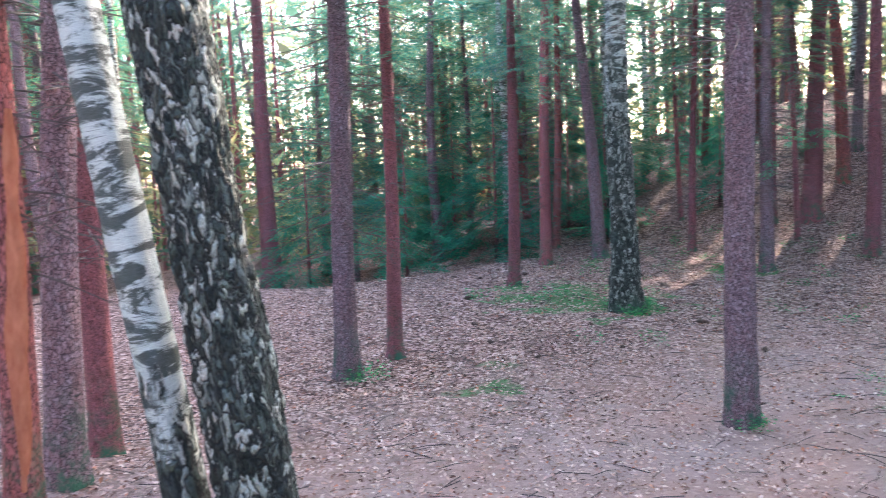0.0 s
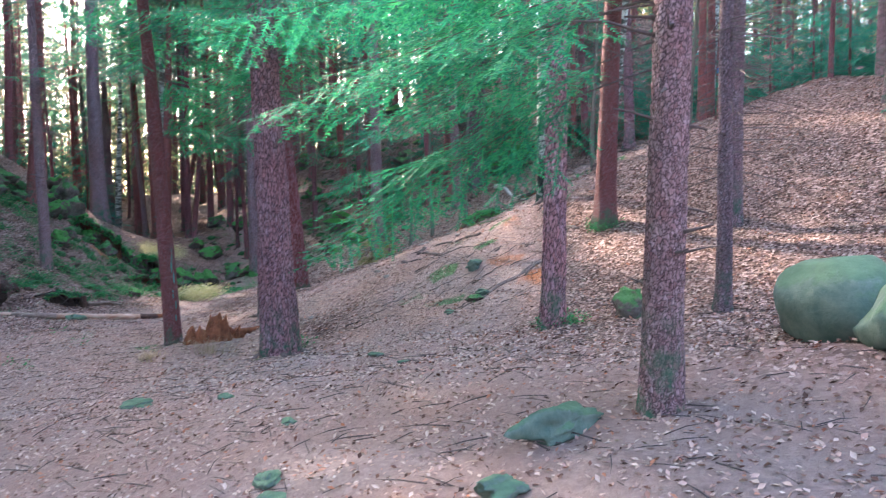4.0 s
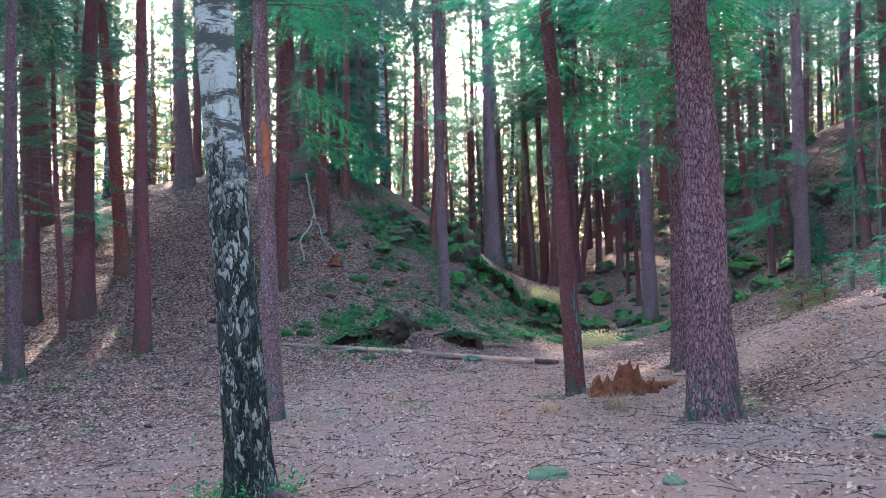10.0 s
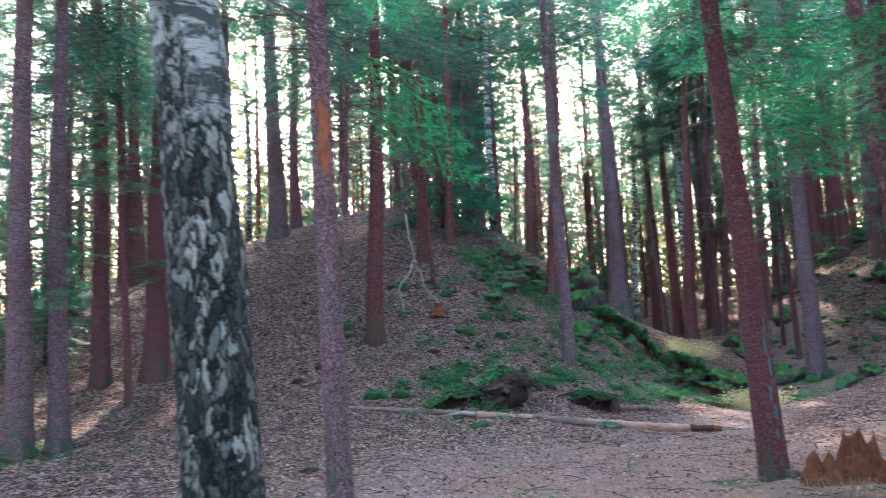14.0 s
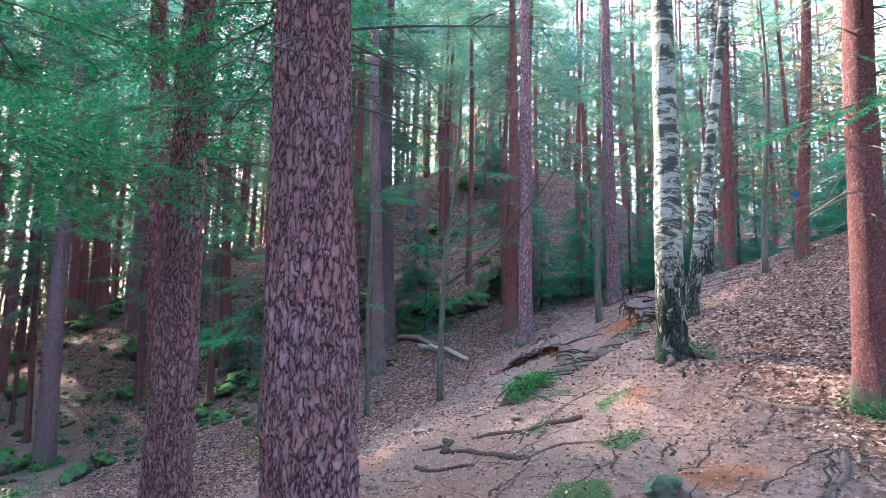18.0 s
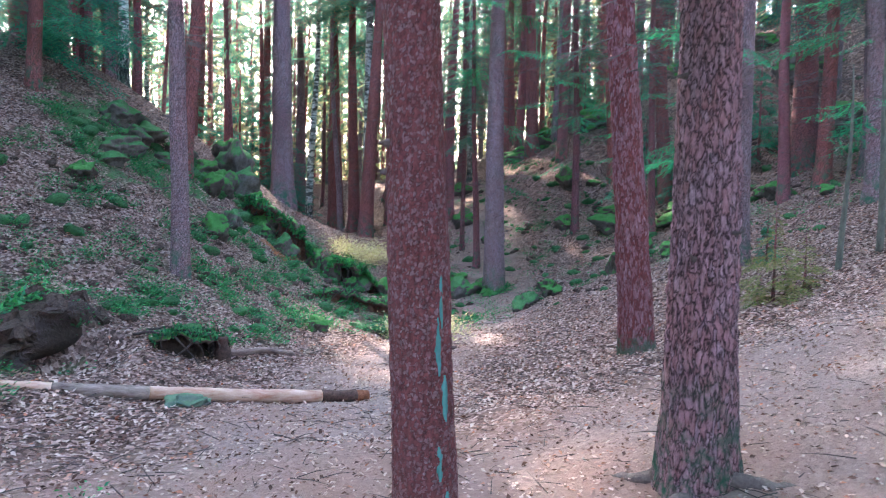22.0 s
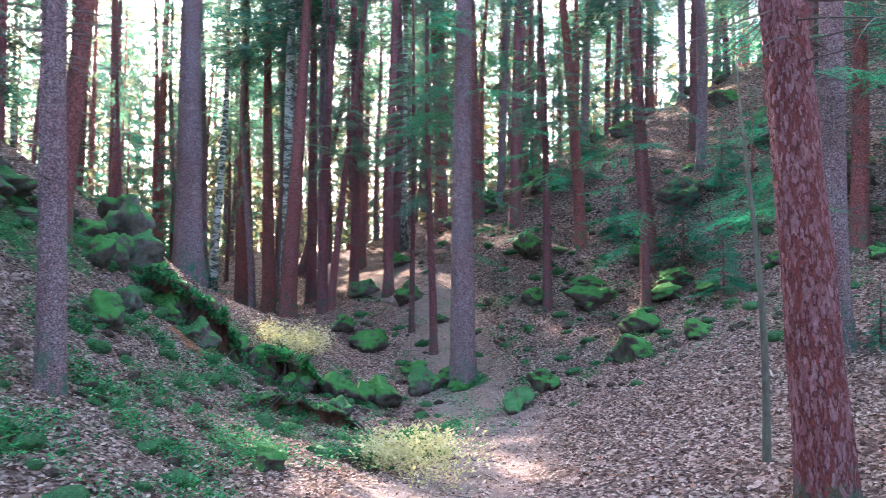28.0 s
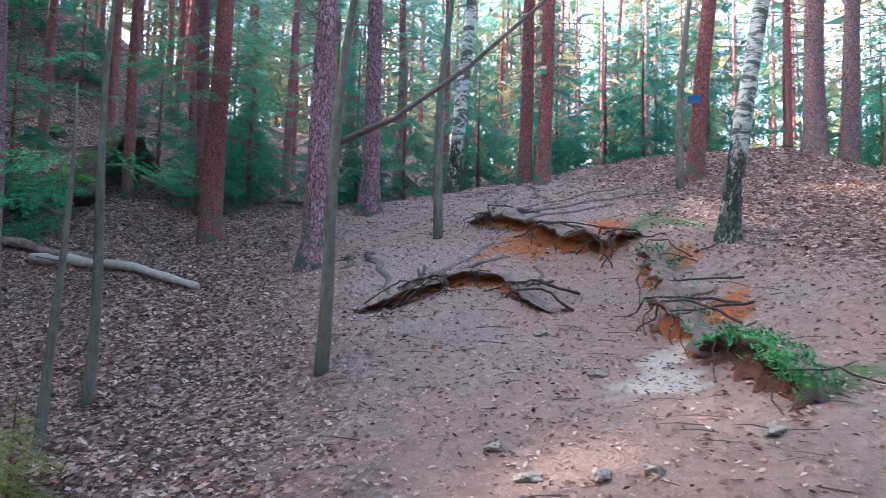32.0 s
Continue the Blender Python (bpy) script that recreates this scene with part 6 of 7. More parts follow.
def stubs(owner, count, z0, z1, seed, reach=0.14):
    """Broken branch stubs with a thick collar."""
    rng = random.Random(seed)
    for k in range(count):
        z, a = rng.uniform(z0, z1), rng.uniform(0, 6.283)
        p = skin(owner, z, a, -.02)
        d = Vector((math.cos(a), math.sin(a), rng.uniform(-.3, .35)))
        n = reach * rng.uniform(.35, 1.3)
        r0 = rng.uniform(.007, .014)
        V, F = tube([p, p + d * .03, p + d * (.03 + n * .5), p + d * (.03 + n) + Vector((0, 0, rng.uniform(-.02, .02)))], [r0 * 2.0, r0 * 1.2, r0 * .8, r0 * .55], 7)
        part("stub", indexed("stub", V, F, TWIG), owner)


# orange strip paints the sunlight on this pine's red bark
bark_patch(sunstrip_pine, "bare_strip", .25, 2.6, -1.0, .125, WOUND_AND_SUNLIT, "strip of sunlit bark painted orange", 6)
bark_patch(wounded_spruce, "wound", 3.25, 4.05, math.atan2(-6.75, -3.6), .14, WOUND_AND_SUNLIT, "orange bare wound in the bark", 2)
for k, (z0, z1, a, w) in enumerate(((1.5, 1.8, -1.85, .035), (1.3, 1.55, -2.0, .03), (1.1, 1.3, -1.8, .035), (.85, 1.0, -2.1, .03), (.65, .8, -1.85, .028), (.45, .56, -2.0, .025), (1.9, 2.0, -2.0, .025))):
    bark_patch(leaning_spruce, "paint_streak", z0, z1, a, w, TEAL_LICHEN, "teal streak down the bark", 5 + k)
for k, (owner, n, z0, z1, reach) in enumerate(((big_pine, 7, 1.2, 5, .04), (trail_pine, 10, 1.0, 5, .06), (leaning_spruce, 14, .8, 5, .03), (wounded_spruce, 16, 1.0, 6, .18), (grey_spruce, 26, 1.2, 8, .28), (boulder_spruce, 26, .7, 5, .22), (bough_pine, 12, .8, 4, .2), (mound_spruce, 22, 1.0, 6, .25), (left_spruce, 14, 1.0, 6, .3), (start_spruce, 12, .6, 5, .12))):
    stubs(owner, n, z0, z1, 20 + k, reach)


def long_limb(owner, z, pts, r0, label):
    """A long bare bent limb on a stem, in steps from the bark."""
    V, F = tube([(0, 0, z)] + [(a, b, z + c) for a, b, c in pts], [r0 * (1 - .8 * k / len(pts)) for k in range(len(pts) + 1)], 8)
    part("dead_limb", indexed("dead_limb", V, F, TWIG), owner, label)


long_limb(bough_pine, 3.3, [(-.5, .6, .05), (-1.1, 1.1, -.1), (-1.7, 1.5, -.4), (-2.2, 1.8, -.9)], .028, "long bent bare limb")
long_limb(bough_pine, 4.0, [(.3, .8, .15), (.7, 1.7, .1), (1.3, 2.5, -.15)], .024, "bare limb")
long_limb(boulder_spruce, 3.0, [(.2, .5, .12), (.5, 1.0, .1), (.9, 1.4, -.1)], .016, "thin bare limb")
long_limb(boulder_spruce, 2.5, [(-.2, .4, .1), (-.5, .7, .05), (-.9, .8, -.12)], .014, "thin bare limb")


# ---- where they are ----
fallen_log()
stump(12.35, 8.25)
root_arch(15.2, 15.9, 0.45)
grass_tuft(11.75, 7.9, 0.38, HAY, "pale dry grass tuft under the rotten stump", 160, 1.2)
grass_tuft(11.2, 8.6, 0.25, HAY, "pale dry grass beside the leaning spruce", 90, 1.2)
for k, (px, py, sx, sy, sz, tone, turn) in enumerate((
        (15.1, 13.42, .26, .14, .10, ROCK_TEAL, -.35), (27.5, 14.5, .65, .30, .24, ROCK_GREEN, .5), (29.5, 12.9, .55, .30, .38, ROCK_GREEN, 1.2),
        (34.3, 16.6, .75, .5, .42, ROCK_GREEN, .4), (34.4, 22.0, .65, .5, .4, ROCK, .8), (33.0, 19.8, .55, .4, .35, ROCK_GREEN, .2),
        (32.2, 15.9, .35, .3, .28, ROCK_GREEN, .9), (32.7, 14.6, .4, .3, .22, ROCK_GREEN, 1.5), (38.0, 17.0, 1.0, .7, .5, ROCK_GREEN, .2),
        (31.3, 12.5, .6, .4, .24, ROCK_GREEN, .6), (36.3, 21.6, .6, .4, .3, ROCK_GREEN, 1.1))):
    rock(px, py, (sx, sy, sz), tone, "mossy green boulder on the valley slope" if tone is not ROCK_TEAL else "flat grey-green stone against the fallen log", k, turn)
for k, (px, py, sx, sy, sz, turn) in enumerate((
        (24.7, 22.3, .75, .5, .62, .8), (23.2, 21.6, .4, .3, .3, .3), (25.4, 23.2, .7, .5, .5, .5), (21.5, 22.6, .8, .5, .35, .2), (18.85, 20.35, .38, .25, .2, .4),
        (27.0, 17.7, .55, .4, .4, 1.0), (28.0, 17.2, .45, .35, .35, .1), (22.75, 15.15, .5, .38, .34, .5), (20.12, 15.75, .25, .2, .2, .2), (26.4, 14.6, .7, .26, .24, .3), (27.5, 12.75, .6, .28, .35, .6), (32.0, 12.4, .7, .4, .25, .2), (25.0, 17.5, .35, .28, .22, .3), (30.6, 20.6, .5, .35, .3, .9), (28.9, 17.8, .4, .3, .2, .3),
        (35.5, 12.5, 1.1, .7, .5, .4), (31.5, 6.5, 1.3, .6, .45, .2), (33.5, 8.5, 1.0, .7, .5, .9), (37.0, 10.0, 1.2, .8, .6, .5), (30.0, 9.6, .5, .35, .3, .7), (27.6, 11.6, .4, .3, .22, .2))):
    rock(px, py, (sx, sy, sz), ROCK_GREEN if k % 3 else ROCK, "rough stone under moss on the bank", 20 + k, turn)
rock(7.35, -0.75, (.62, .50, .42), ROCK_TEAL, "large smooth boulder covered in teal lichen", 41, 0.3, 0.2, 0.2, rough=.35, cut=.84)
rock(6.75, -1.10, (.55, .42, .34), ROCK_TEAL, "split boulder with pale lichen and a dark crack", 44, -0.4, 0.2, 0.1, rough=.35)
rock(10.5, 1.05, (.26, .17, .24), ROCK, "angular mossy stone by the trees", 45, 0.8)
rock(5.40, 1.28, (.50, .13, .15), ROCK_TEAL, "long flat teal stone set in the leaf litter", 46, -0.55, 0.2, cut=0.45)
rock(4.55, 1.44, (.21, .13, .10), ROCK_TEAL, "small angular grey-green stone in fallen leaves", 47, -0.9, 0.25, cut=0.42)
rock(5.05, 3.10, (.16, .10, .05), ROCK_TEAL, "small flat stone among fallen leaves", 48, 0.3, 0.3)
for k, (px, py, sx) in enumerate(((4.72, 2.9, .12), (7.45, 4.88, .13), (7.54, 6.03, .19), (12.94, 3.48, .2), (12.3, 3.9, .14), (6.3, 3.6, .11), (9.6, 4.1, .12), (8.9, 3.5, .1))):
    rock(px, py, (sx, sx * .65, sx * .3), ROCK_TEAL, "flat grey-green stone sunk in the trodden ground", 240 + k, k * .8, 0.3)
rock(12.75, 3.6, (.24, .15, .07), ROCK, "flat stone embedded in the trodden slope", 49, 0.2, 0.3)
rock(14.24, 3.97, (.22, .16, .12), ROCK_TEAL, "grey-green stone on the trodden slope", 50, 0.5, 0.3)
for k, (px, py) in enumerate(((18.0, 6.0), (18.59, 6.37), (18.24, 6.18), (19.01, 6.23), (18.4, 6.89), (17.63, 5.39), (20.67, 3.79), (19.2, 4.9), (20.3, 4.3), (20.6, 3.6), (16.9, 5.0), (16.3, 6.6), (15.2, 6.0), (13.8, 7.0))):
    rock(px, py, (.08 + .02 * (k % 3), .06, .035), PEBBLE, "small loose stone on the trail", 60 + k, k, 0.3)

# dead wood
limb("dead_branch", [(4.15, 2.75), (4.4, 2.55), (4.7, 2.36)], .024, .012, CHAR, "dark fallen branch in dry leaves", "branch")
limb("dead_branch", [(1.45, 5.2), (1.75, 5.3), (2.1, 5.15)], .035, .012, CHAR, "short dark broken branch in dry leaves", "branch", seed=4)
limb("dead_branch", [(30.6, 7.5, .1), (29, 6.75, .12), (27.5, 6.0, .05)], .09, .06, LOGBARK, "fallen grey log on the far slope", "log", seed=5)
limb("dead_branch", [(28.2, 6.6, .1), (26.7, 6.0, .1), (25.2, 5.4, .05)], .08, .05, PALE, "pale fallen pole below the young trees", "log", seed=6)
limb("dead_branch", [(17.05, 14.85, .12), (17.6, 14.75, .08), (18.1, 14.6, 0)], .05, .03, LOGBARK, "short broken log beside a stub", "log", seed=7)
limb("dead_branch", [(20.9, 9.15, .02), (21.3, 8.9, .05), (21.7, 8.75, .02)], .04, .03, LOGWOOD, "pale broken stick below the bush", "branch", seed=8)
limb("broken_stub", [(17.0, 14.85, -.05), (16.98, 14.87, .3)], .12, .08, CHAR, "dark rotten stub on the bank", "stump", ground=True)
limb("broken_stub", [(16.5, 19.8, -.05), (16.6, 19.85, .25)], .2, .09, ROTTEN, "reddish rotten stub on the mound", "stump")


def forked_branch():
    """Bleached forked branch lying down the face of the mound."""
    ob = tagged(new("forked_branch"), "bleached white forked dead branch on the mound", "branch")
    o = Vector((16.9, 21.3, gz(16.9, 21.3)))
    ob.location = o
    for pts, r0 in (([(17.0, 21.7, 1.75), (16.91, 21.5, 1.5), (16.79, 21.22, 1.18), (16.63, 20.86, .92)], .05), ([(16.63, 20.86, .92), (16.3, 20.68, .71), (15.87, 20.55, .47), (15.86, 20.4, .2), (15.85, 20.32, .0)], .042), ([(16.63, 20.86, .92), (16.64, 20.65, .6), (16.65, 20.51, .36), (16.82, 20.35, .12), (16.93, 20.25, .0)], .036)):
        base = [Vector((a, c, gz(a, c) + h)) - o for a, c, h in pts]
        P = [base[min(int(f), len(base) - 2)].lerp(base[min(int(f), len(base) - 2) + 1], f - min(int(f), len(base) - 2)) for f in np.linspace(0, len(base) - 1, 5 * len(base))]
        P = [p + Vector((noise.noise(p * 3.3), noise.noise(p * 3.3 + Vector((5, 0, 0))), 0)) * .09 * min(1, k / 4) * min(1, (len(P) - 1 - k) / 4) for k, p in enumerate(P)]
        V, F = tube(P, [r0 * .72 * (1 - .5 * k / len(P)) for k in range(len(P))], 8)
        part("limb", indexed("limb", V, F, PALE), ob)


forked_branch()

# roots across the trail
ROOTS = "gnarled weathered tree root across the trodden trail"
for k, (pts, r0, r1) in enumerate((
        ([(17.12, 6.13), (16.93, 5.85), (16.63, 5.72), (16.2, 5.35), (15.7, 5.0)], .02, .05), ([(17.12, 5.82), (16.95, 5.75), (16.78, 5.83), (16.7, 5.75)], .045, .06),
        ([(16.8, 5.5), (16.62, 5.26), (16.4, 4.8), (16.2, 4.3)], .03, .055), ([(16.62, 6.14), (16.5, 6.08), (16.2, 5.9), (15.9, 5.5)], .05, .035), 
        ([(22.15, 4.4), (22.25, 3.9), (22.1, 3.4), (22.0, 2.9)], .05, .035), ([(21.75, 4.35), (22.0, 3.95), (22.4, 3.6)], .03, .02), ([(22.5, 4.1), (22.4, 3.4), (22.5, 2.7)], .04, .03),
        ([(23.3, 2.1), (22.9, 1.5), (22.3, .9), (21.4, .2)], .05, .03), ([(23.0, 2.3), (22.6, 1.7), (21.9, 1.0)], .04, .03), ([(23.6, 1.5), (23.0, .9), (22.2, .2)], .045, .03), ([(24.6, -.2), (23.9, .3), (23.1, .9)], .06, .03),
        ([(24.9, -.3), (24.2, .8), (23.7, 1.6)], .06, .03), ([(23.75, 3.7), (23.2, 3.9), (22.7, 4.2)], .07, .03), ([(21.6, 2.9), (21.3, 3.1), (20.9, 3.1)], .035, .015),
        ([(15.7, 5.1), (15.7, 4.6), (15.4, 4.1)], .03, .02),
        ([(15.9, 2.9), (15.5, 2.6), (15.0, 2.2)], .03, .04), ([(12.9, 3.4), (13.4, 3.0), (14.2, 2.4)], .025, .045), ([(12.4, 3.7), (13.1, 3.3), (13.9, 2.6)], .02, .03))):
    limb("tree_root", pts, r0, r1, ROOT_DARK if k < 4 else ROOT, ROOTS, "root", 8, 0.35, "roots of the trail", 0.012 if k < 4 else 0.03, seed=k + 1)
# fine roots laid bare on the trodden slope
rng_roots = random.Random(91)
for k in range(46):
    cx, cy = rng_roots.uniform(12.2, 17.2), rng_roots.uniform(2.2, 5.6)
    a, reach = rng_roots.uniform(-1.3, -.2), rng_roots.uniform(.15, .5)
    dx, dy = math.cos(a) * reach, math.sin(a) * reach
    limb("tree_root", [(cx - dx, cy - dy), (cx - dx * .3 + .05, cy - dy * .3), (cx + dx * .4, cy + dy * .4 + .04), (cx + dx, cy + dy)], rng_roots.uniform(.012, .03), .006, ROOT_DARK if k % 3 else ROOT, "thin dark root laid bare on the slope", "root", 7, 0.3, "fine roots of the slope", 0.02, seed=k + 40)
# spreading roots of the big trees
for k, (cx, cy, r, n0) in enumerate(((11.56, 6.46, .24, 5), (12.49, 8.98, .15, 4), (6.07, 7.97, .2, 4), (14.71, 8.34, .25, 4), (16.9, 3.0, .2, 4), (23.83, 3.82, .16, 4))):
    for j in range(n0):
        a = 6.283 * j / n0 + k
        ca, sa = math.cos(a), math.sin(a)
        limb("tree_root", [(cx + ca * r * .8, cy + sa * r * .8, .06), (cx + ca * r * 1.8, cy + sa * r * 1.8, .0), (cx + ca * r * 3.0 + .08, cy + sa * r * 3.0, -.04)], r * .28, .02, ROOT, "root running from the foot of a tree", "root", 8, 0.4, "tree feet", 0.02, seed=k * 7 + j)

# young growth
def slope_growth():
    rng = random.Random(77)
    models = [far_tree("spruce_red", 340), far_tree("spruce", 341), far_tree("pine_red", 342)]
    k, done = 0, []
    while k < 75:
        px, py = rng.uniform(29, 50), rng.uniform(-6, 20)
        if float(near_line(np.array(px), np.array(py), TRAIL2)) < 5 or (px < 33 and 10 < py) or any((px - q) ** 2 + (py - w) ** 2 < 3 for q, w in done):
            continue
        done.append((px, py))
        if k % 5 in (2, 4):
            young_spruce(px, py, rng.uniform(1.5, 5.0), k, "young teal-green spruce on the rocky hillside")
        else:
            m = Matrix.Translation((px, py, gz(px, py) - .05)) @ Matrix.Rotation(rng.uniform(0, 6), 4, "Z")
            t = models[k % 2 * 2]
            if k < 2:
                t.matrix_basis = m
            else:
                copy_thing(t, m)
        k += 1
    models[1].matrix_basis = Matrix.Translation((44, 4, gz(44, 4)))
    for k in range(36):
        px, py = rng.uniform(28, 44), rng.uniform(4, 20)
        s = rng.uniform(.2, .7)
        rock(px, py, (s, s * .7, s * .55), ROCK_GREEN, "moss-grown rock on the wooded hillside", 90 + k, k)


slope_growth()
for k, (px, py, h) in enumerate(((27.2, -1.6, 3.4), (28.2, -.4, 3.8), (29.0, .8, 4.2), (26.6, -3.0, 3.6), (25.4, -3.6, 3.8), (24.2, -3.2, 3.2), (23.2, -3.9, 3.6), (28.6, -2.6, 4.4), (30.2, -.6, 4.6), (27.4, -4.4, 4.2), (25.2, -5.2, 4.4),
                                 (22.2, -5.0, 4.0), (30.6, 1.9, 4.0), (29.6, 3.2, 3.0), (20.6, -5.8, 3.4), (19.0, -5.4, 3.0), (17.4, -4.4, 2.6), (21.2, -7.2, 4.4), (18.2, -7.0, 3.8), (31.8, 3.4, 4.0), (32.8, 1.2, 4.6), (15.6, -6.2, 3.4))):
    young_spruce(px, py, h, k)
for k, (px, py, h) in enumerate(((20.6, 24.6, 6.5), (22.8, 25.8, 6.0), (8.6, 24.2, 3.5), (5.0, 24, 4.5), (32.6, 12.2, 3.0), (33.6, 10.6, 3.6), (30.2, 11.2, 2.2), (12.0, 25.5, 3.0), (-1.0, 21.0, 5.0), (1.6, 23.5, 6.0), (-4.0, 23.0, 5.0), (4.2, 26.0, 5.5), (0.4, 27.0, 6.0), (6.2, 28.0, 4.2), (8.4, 30.0, 4.6), (10.5, 29.0, 3.8), (2.8, 30.5, 5.0), (7.2, 33.0, 5.5), (11.0, 33.5, 5.0), (4.6, 34.0, 5.5), (-1.5, 30.0, 5.5), (9.6, 26.4, 2.8))):
    young_spruce(px, py, h, k + 1, "young spruce with teal-green boughs among the trunks")
young_spruce(21.15, 8.65, 1.35, 2, "wispy yellow-green spruce bush beside the trail", BUSH_CROWN)
young_spruce(21.65, 8.3, 0.85, 4, "wispy yellow-green spruce bush beside the trail", BUSH_CROWN)
young_spruce(24.0, 9.1, 0.9, 3, "low green spruce bush at a tree foot")

trailside = sapling(22.95, 7.45, .05, 5.0, -.02, -.02, 3, "thin sapling beside the trail with a bent pale branch")
forked = sapling(21.45, 5.98, .058, 6.0, -.05, -.05, 4, "young tree with a forked side limb at the trail edge")
V, F = tube([(-.1, -.1, 2.1), (-.35, -.5, 2.35), (-.7, -1.1, 2.9), (-1.1, -1.7, 3.6), (-1.4, -2.2, 4.4)], [.03, .026, .022, .016, .008], 8)
part("side_limb", indexed("side_limb", V, F, TWIG), forked, "dark bent side limb")
sapling(23.6, 2.7, .065, 6.0, -.02, -.02, 5)
sapling(21.42, 0.05, .055, 6.0, -.02, -.02, 6)
sapling(22.40, 7.88, .045, 3.0, 0, 0, 7)
sapling(20.75, 10.54, .04, 4.0, -.04, .05, 8, "thin sapling with sparse green sprays beside a pine")

# young trees in the sunlit gap down the valley
for a, d0, h in ((1.4, 20, 7.0), (-1.8, 24, 8.0), (1.0, 26, 9.0)):
    for lx0, ly0, lw in LANES:
        px, py = lx0 + d0 * math.sin(SUN_AZIMUTH) + a * math.cos(SUN_AZIMUTH), ly0 + d0 * math.cos(SUN_AZIMUTH) - a * math.sin(SUN_AZIMUTH)
        young_spruce(px, py, h, int(d0), "sunlit young spruce in the gap down the valley")
boughs(trailside, fan(31, 8, 1.8, 4.6, 2.5, 2.0, .7, 1.3))
# paint marks on two stems
for name, cx, cy, z, r, w, h, mat, label in (("trail_blaze", 24.28, -.28, 2.0, .134, .13, .07, WHITE_PAINT, "white and teal painted trail mark on a pine"), ("trail_blaze", 21.63, -.68, 1.15, .125, .24, .12, BLUE_PAINT, "blue painted band on a pine stem")):
    ob = tagged(new(name), label, "trail mark")
    ob.location = (cx, cy, gz(cx, cy) + z)
    way = math.atan2(9.9 - cy, 14.9 - cx)
    for row, (m2, dz) in enumerate(((mat, .0), (TEAL_PAINT, -.07))):
        if row and mat is BLUE_PAINT:
            continue
        V, F = [], []
        for i in range(7):
            a = way + (i / 6 - .5) * w / r
            V += [(r * math.cos(a), r * math.sin(a), dz - h / 2), (r * math.cos(a), r * math.sin(a), dz + h / 2)]
        F = [(2 * i, 2 * i + 2, 2 * i + 3, 2 * i + 1) for i in range(6)]
        part("paint", indexed("paint", V, F, m2), ob)



def lumps(name, mat, label, zones, count, low, high, seed, gate=0.1):
    """Low uneven cushions strewn over the slopes."""
    rng = np.random.default_rng(seed)
    bm = bmesh.new()
    bmesh.ops.create_icosphere(bm, subdivisions=2, radius=1.0)
    bm.verts.index_update()
    shape = [(v.co * (1 + .45 * noise.noise(v.co * 1.7 + Vector((seed, 0, 0))) + .2 * noise.noise(v.co * 4)))[:] for v in bm.verts]
    shape = [(p[0], p[1] * .75, p[2] * .5) for p in shape]
    faces = [tuple(v.index for v in f.verts) for f in bm.faces]
    bm.free()
    x, y = scatter_zone(rng, zones, count)
    keep = (near_line(x, y, TRAIL) > 1.6) & (near_line(x, y, TRAIL2) > 0.5) & (smooth_noise(x, y, 1.4, 51) + 0.7 * smooth_noise(x, y, 0.6, 52) > gate)
    x, y = x[keep], y[keep]
    m = place(rng, x, y, low + (high - low) * rng.uniform(0, 1, len(x)) ** 2.5, 0.25, 0.0)
    tagged(new(name, flock(name, shape, faces, m, mat)), label, "ground cover", kind="stuff")


MOSS = plain("cushion_moss", (0.016, 0.06, 0.03), (0.07, 0.27, 0.10), 26, relief=0.06)
VALLEY_ZONES = [(29, 15, 5.0, 4.0, 0.5), (35, 17, 5.0, 5.0, 0.5), (28, 10, 4.0, 3.0, 0.35), (34, 8, 5.0, 5.0, 0.4), (24, 17, 3.0, 2.0, 0.6)]
lumps("moss_cushions", MOSS, "green moss cushions on the slopes", GREEN_ZONES[:11] + VALLEY_ZONES, 1500, .05, .24, 61)
lumps("bank_moss", MOSS, "thick moss cushions along the undercut bank", [(23.9, 20.2, .9, .9, 1), (25.0, 19.1, .9, .6, 1), (23.2, 21.3, .8, .8, 1), (26.0, 18.2, .8, .6, 1), (21.5, 22.0, 1.6, .9, .6)], 420, .06, .26, 63, -.3)
lumps("earth_clods", HUMUS, "dark clods and rotten bits on the slopes", GREEN_ZONES[:11] + VALLEY_ZONES + [(15, 20, 4, 3, .5), (4, 15, 6, 5, .2)], 1500, .03, .15, 62, -.2)
fallen_leaves()
twig_litter()
green_plants()
yellow_plants()


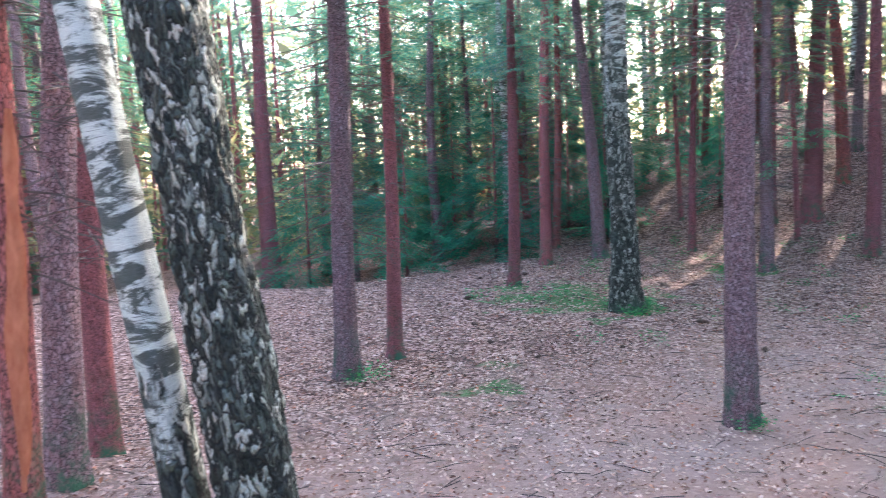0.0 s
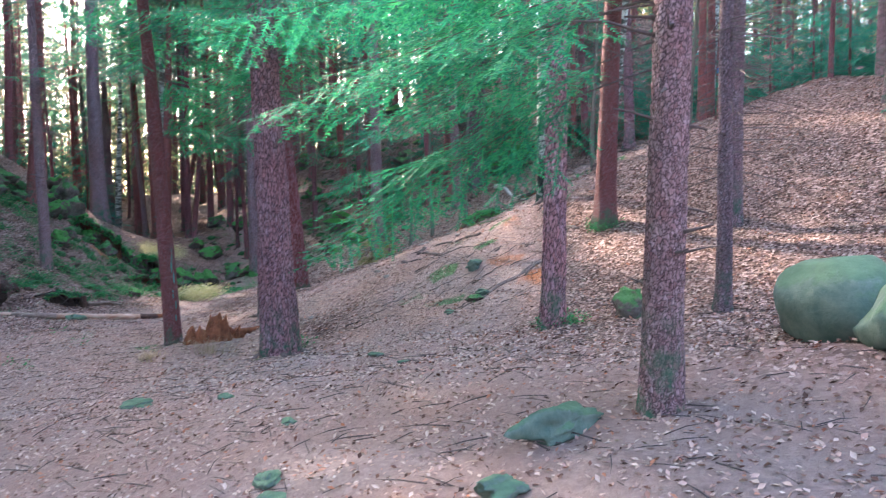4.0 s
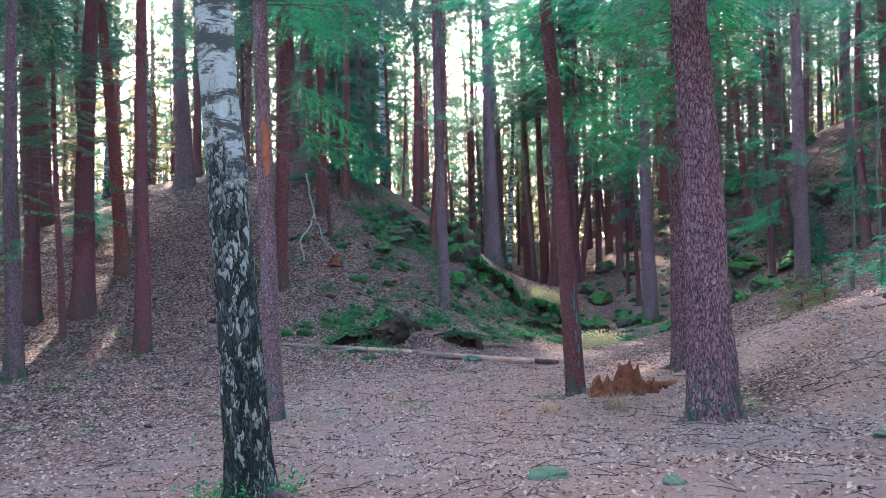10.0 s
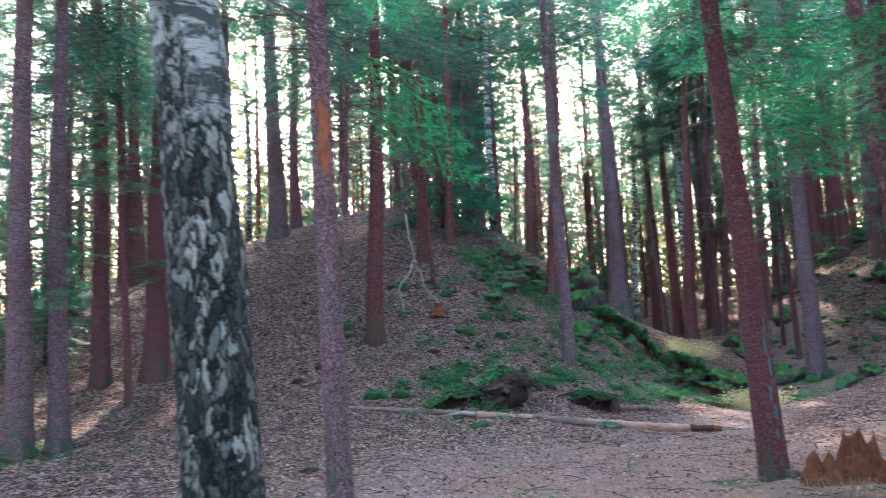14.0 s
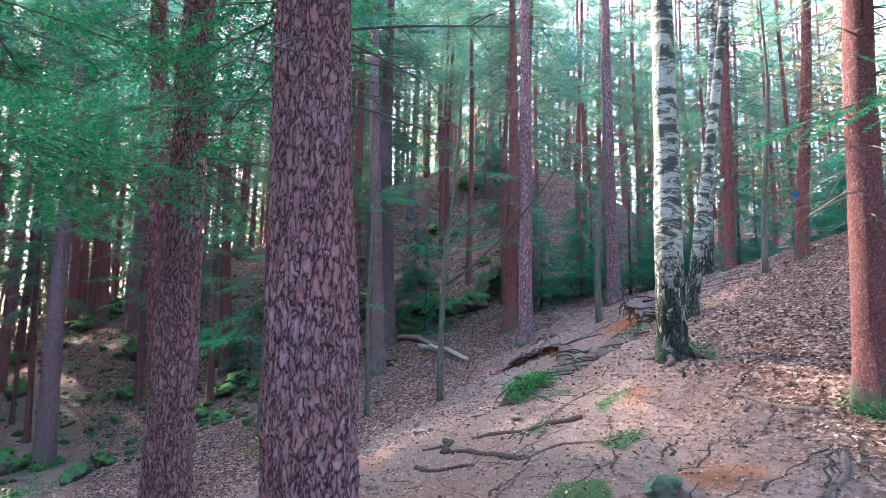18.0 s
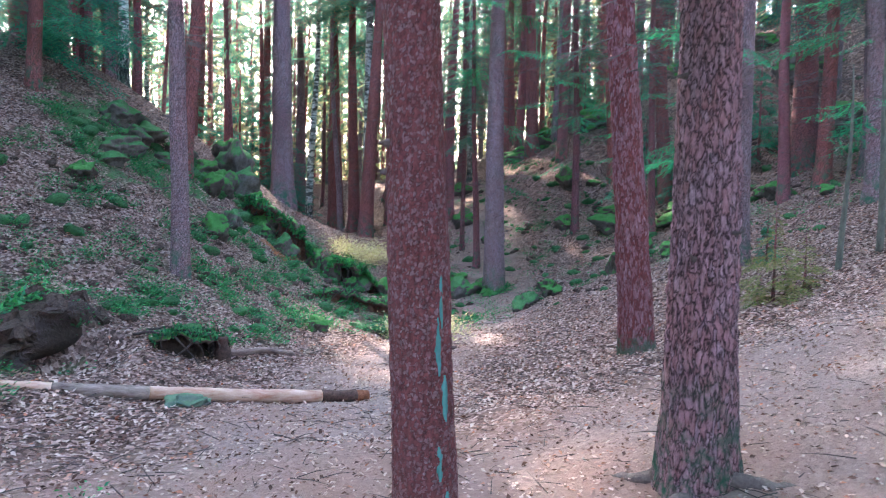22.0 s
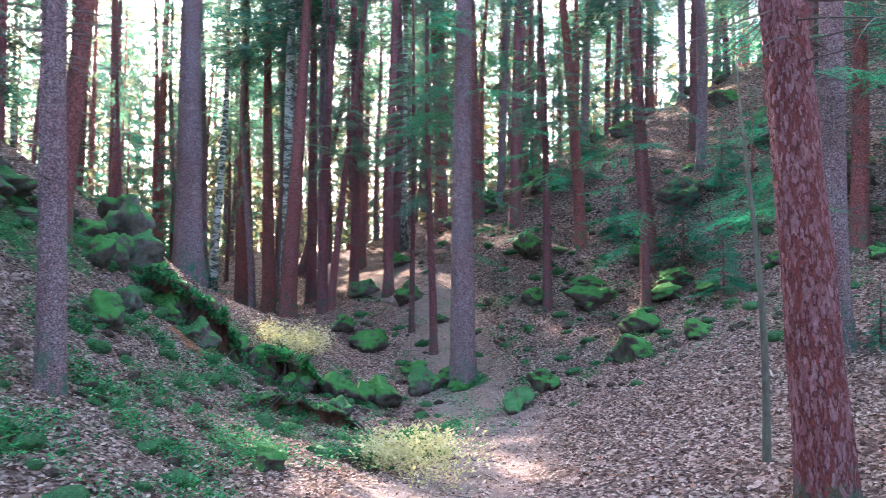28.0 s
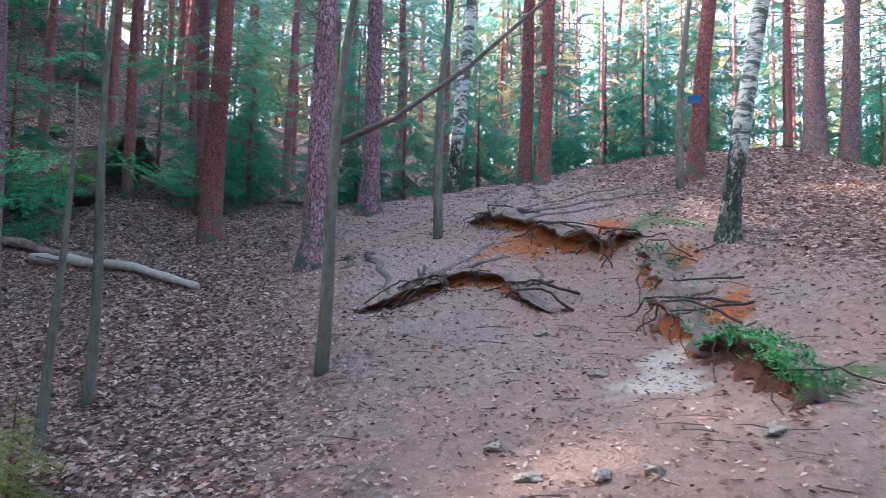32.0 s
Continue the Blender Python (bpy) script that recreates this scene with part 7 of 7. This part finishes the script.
def distant_wood():
    """Stems and foliage far behind, too many to tell apart."""
    rng = np.random.default_rng(31)
    n = 1500
    a, d = rng.uniform(0, 6.283, n), rng.uniform(34, 85, n)
    x, y = 17 + d * np.cos(a), 9 + d * np.sin(a)
    lane = np.zeros(n, bool)
    for cx, cy, w in LANES:
        lane |= (np.abs((x - cx) * math.cos(SUN_AZIMUTH) - (y - cy) * math.sin(SUN_AZIMUTH)) < w) & (y > 20) & (d < 30)
        x, y = x[~lane], y[~lane]
    z, h, r = ground_z(x, y), rng.uniform(15, 23, len(x)), rng.uniform(.10, .2, len(x))
    tris = []
    for k in range(3):
        p, q = 2.094 * k, 2.094 * (k + 1)
        lo1, lo2 = np.stack([x + r * np.cos(p), y + r * np.sin(p), z - .2], -1), np.stack([x + r * np.cos(q), y + r * np.sin(q), z - .2], -1)
        top = np.stack([x, y, z + h], -1)
        tris.append(np.stack([lo1, lo2, top], 1))
    tagged(new("distant_trunks", soup("distant_trunks", np.concatenate(tris), SPRUCE_RED)), "many distant reddish tree trunks", "trees", kind="stuff")
    m = 170
    i = np.repeat(np.arange(len(x)), m)
    f = rng.uniform(0.05, 1, len(i))
    reach = 2.5 * (1.25 - f)
    b, rad = rng.uniform(0, 6.283, len(i)), np.sqrt(rng.uniform(0, 1, len(i)))
    c = np.stack([x[i] + reach * rad * np.cos(b), y[i] + reach * rad * np.sin(b), z[i] + h[i] * f], -1)
    s = rng.uniform(.18, .55, len(i))[:, None]
    u, w = rng.normal(0, 1, (len(i), 3)), rng.normal(0, 1, (len(i), 3))
    u[:, 2] *= .5
    tri = np.stack([c, c + u * s, c + w * s * .6], 1)
    tagged(new("distant_foliage", soup("distant_foliage", tri, DISTANT_GLOW)), "foliage of the wood beyond, haze and backlight in its yellow-green colour", "foliage", kind="stuff")


def understory():
    """Saplings and leaves between the far stems, with sunlight put into their colour."""
    rng = np.random.default_rng(37)
    n = 1500
    a, d = rng.uniform(0, 6.283, n), rng.uniform(33, 75, n)
    x, y = 17 + d * np.cos(a), 9 + d * np.sin(a)
    keep = (x < 19) | (y < 12) | (rng.uniform(0, 1, n) < .75)
    x, y = x[keep], y[keep]
    n = len(x)
    z = ground_z(x, y)
    m = 60
    i = np.repeat(np.arange(n), m)
    h = rng.uniform(2.5, 8, n)[i]
    f = rng.uniform(0, 1, len(i))
    b, rad = rng.uniform(0, 6.283, len(i)), 1.6 * np.sqrt(rng.uniform(0, 1, len(i))) * (1.15 - f)
    c = np.stack([x[i] + rad * np.cos(b), y[i] + rad * np.sin(b), z[i] + h * f], -1)
    s = rng.uniform(.15, .42, len(i))[:, None]
    u, w = rng.normal(0, 1, (len(i), 3)), rng.normal(0, 1, (len(i), 3))
    tri = np.stack([c, c + u * s, c + w * s * .6], 1)
    tagged(new("understory", soup("understory", tri, DISTANT_GLOW)), "saplings between distant trunks, sunlight put into their yellow-green colour", "foliage", kind="stuff")


# yellow stops put the bright haze between far stems into the leaf colour
DISTANT_GLOW = leaf_mat("distant_foliage", [(0.06, 0.17, 0.14), (0.15, 0.24, 0.14), (0.45, 0.40, 0.22), (0.28, 0.30, 0.18)], 0.62)
distant_wood()
understory()

build_ground()
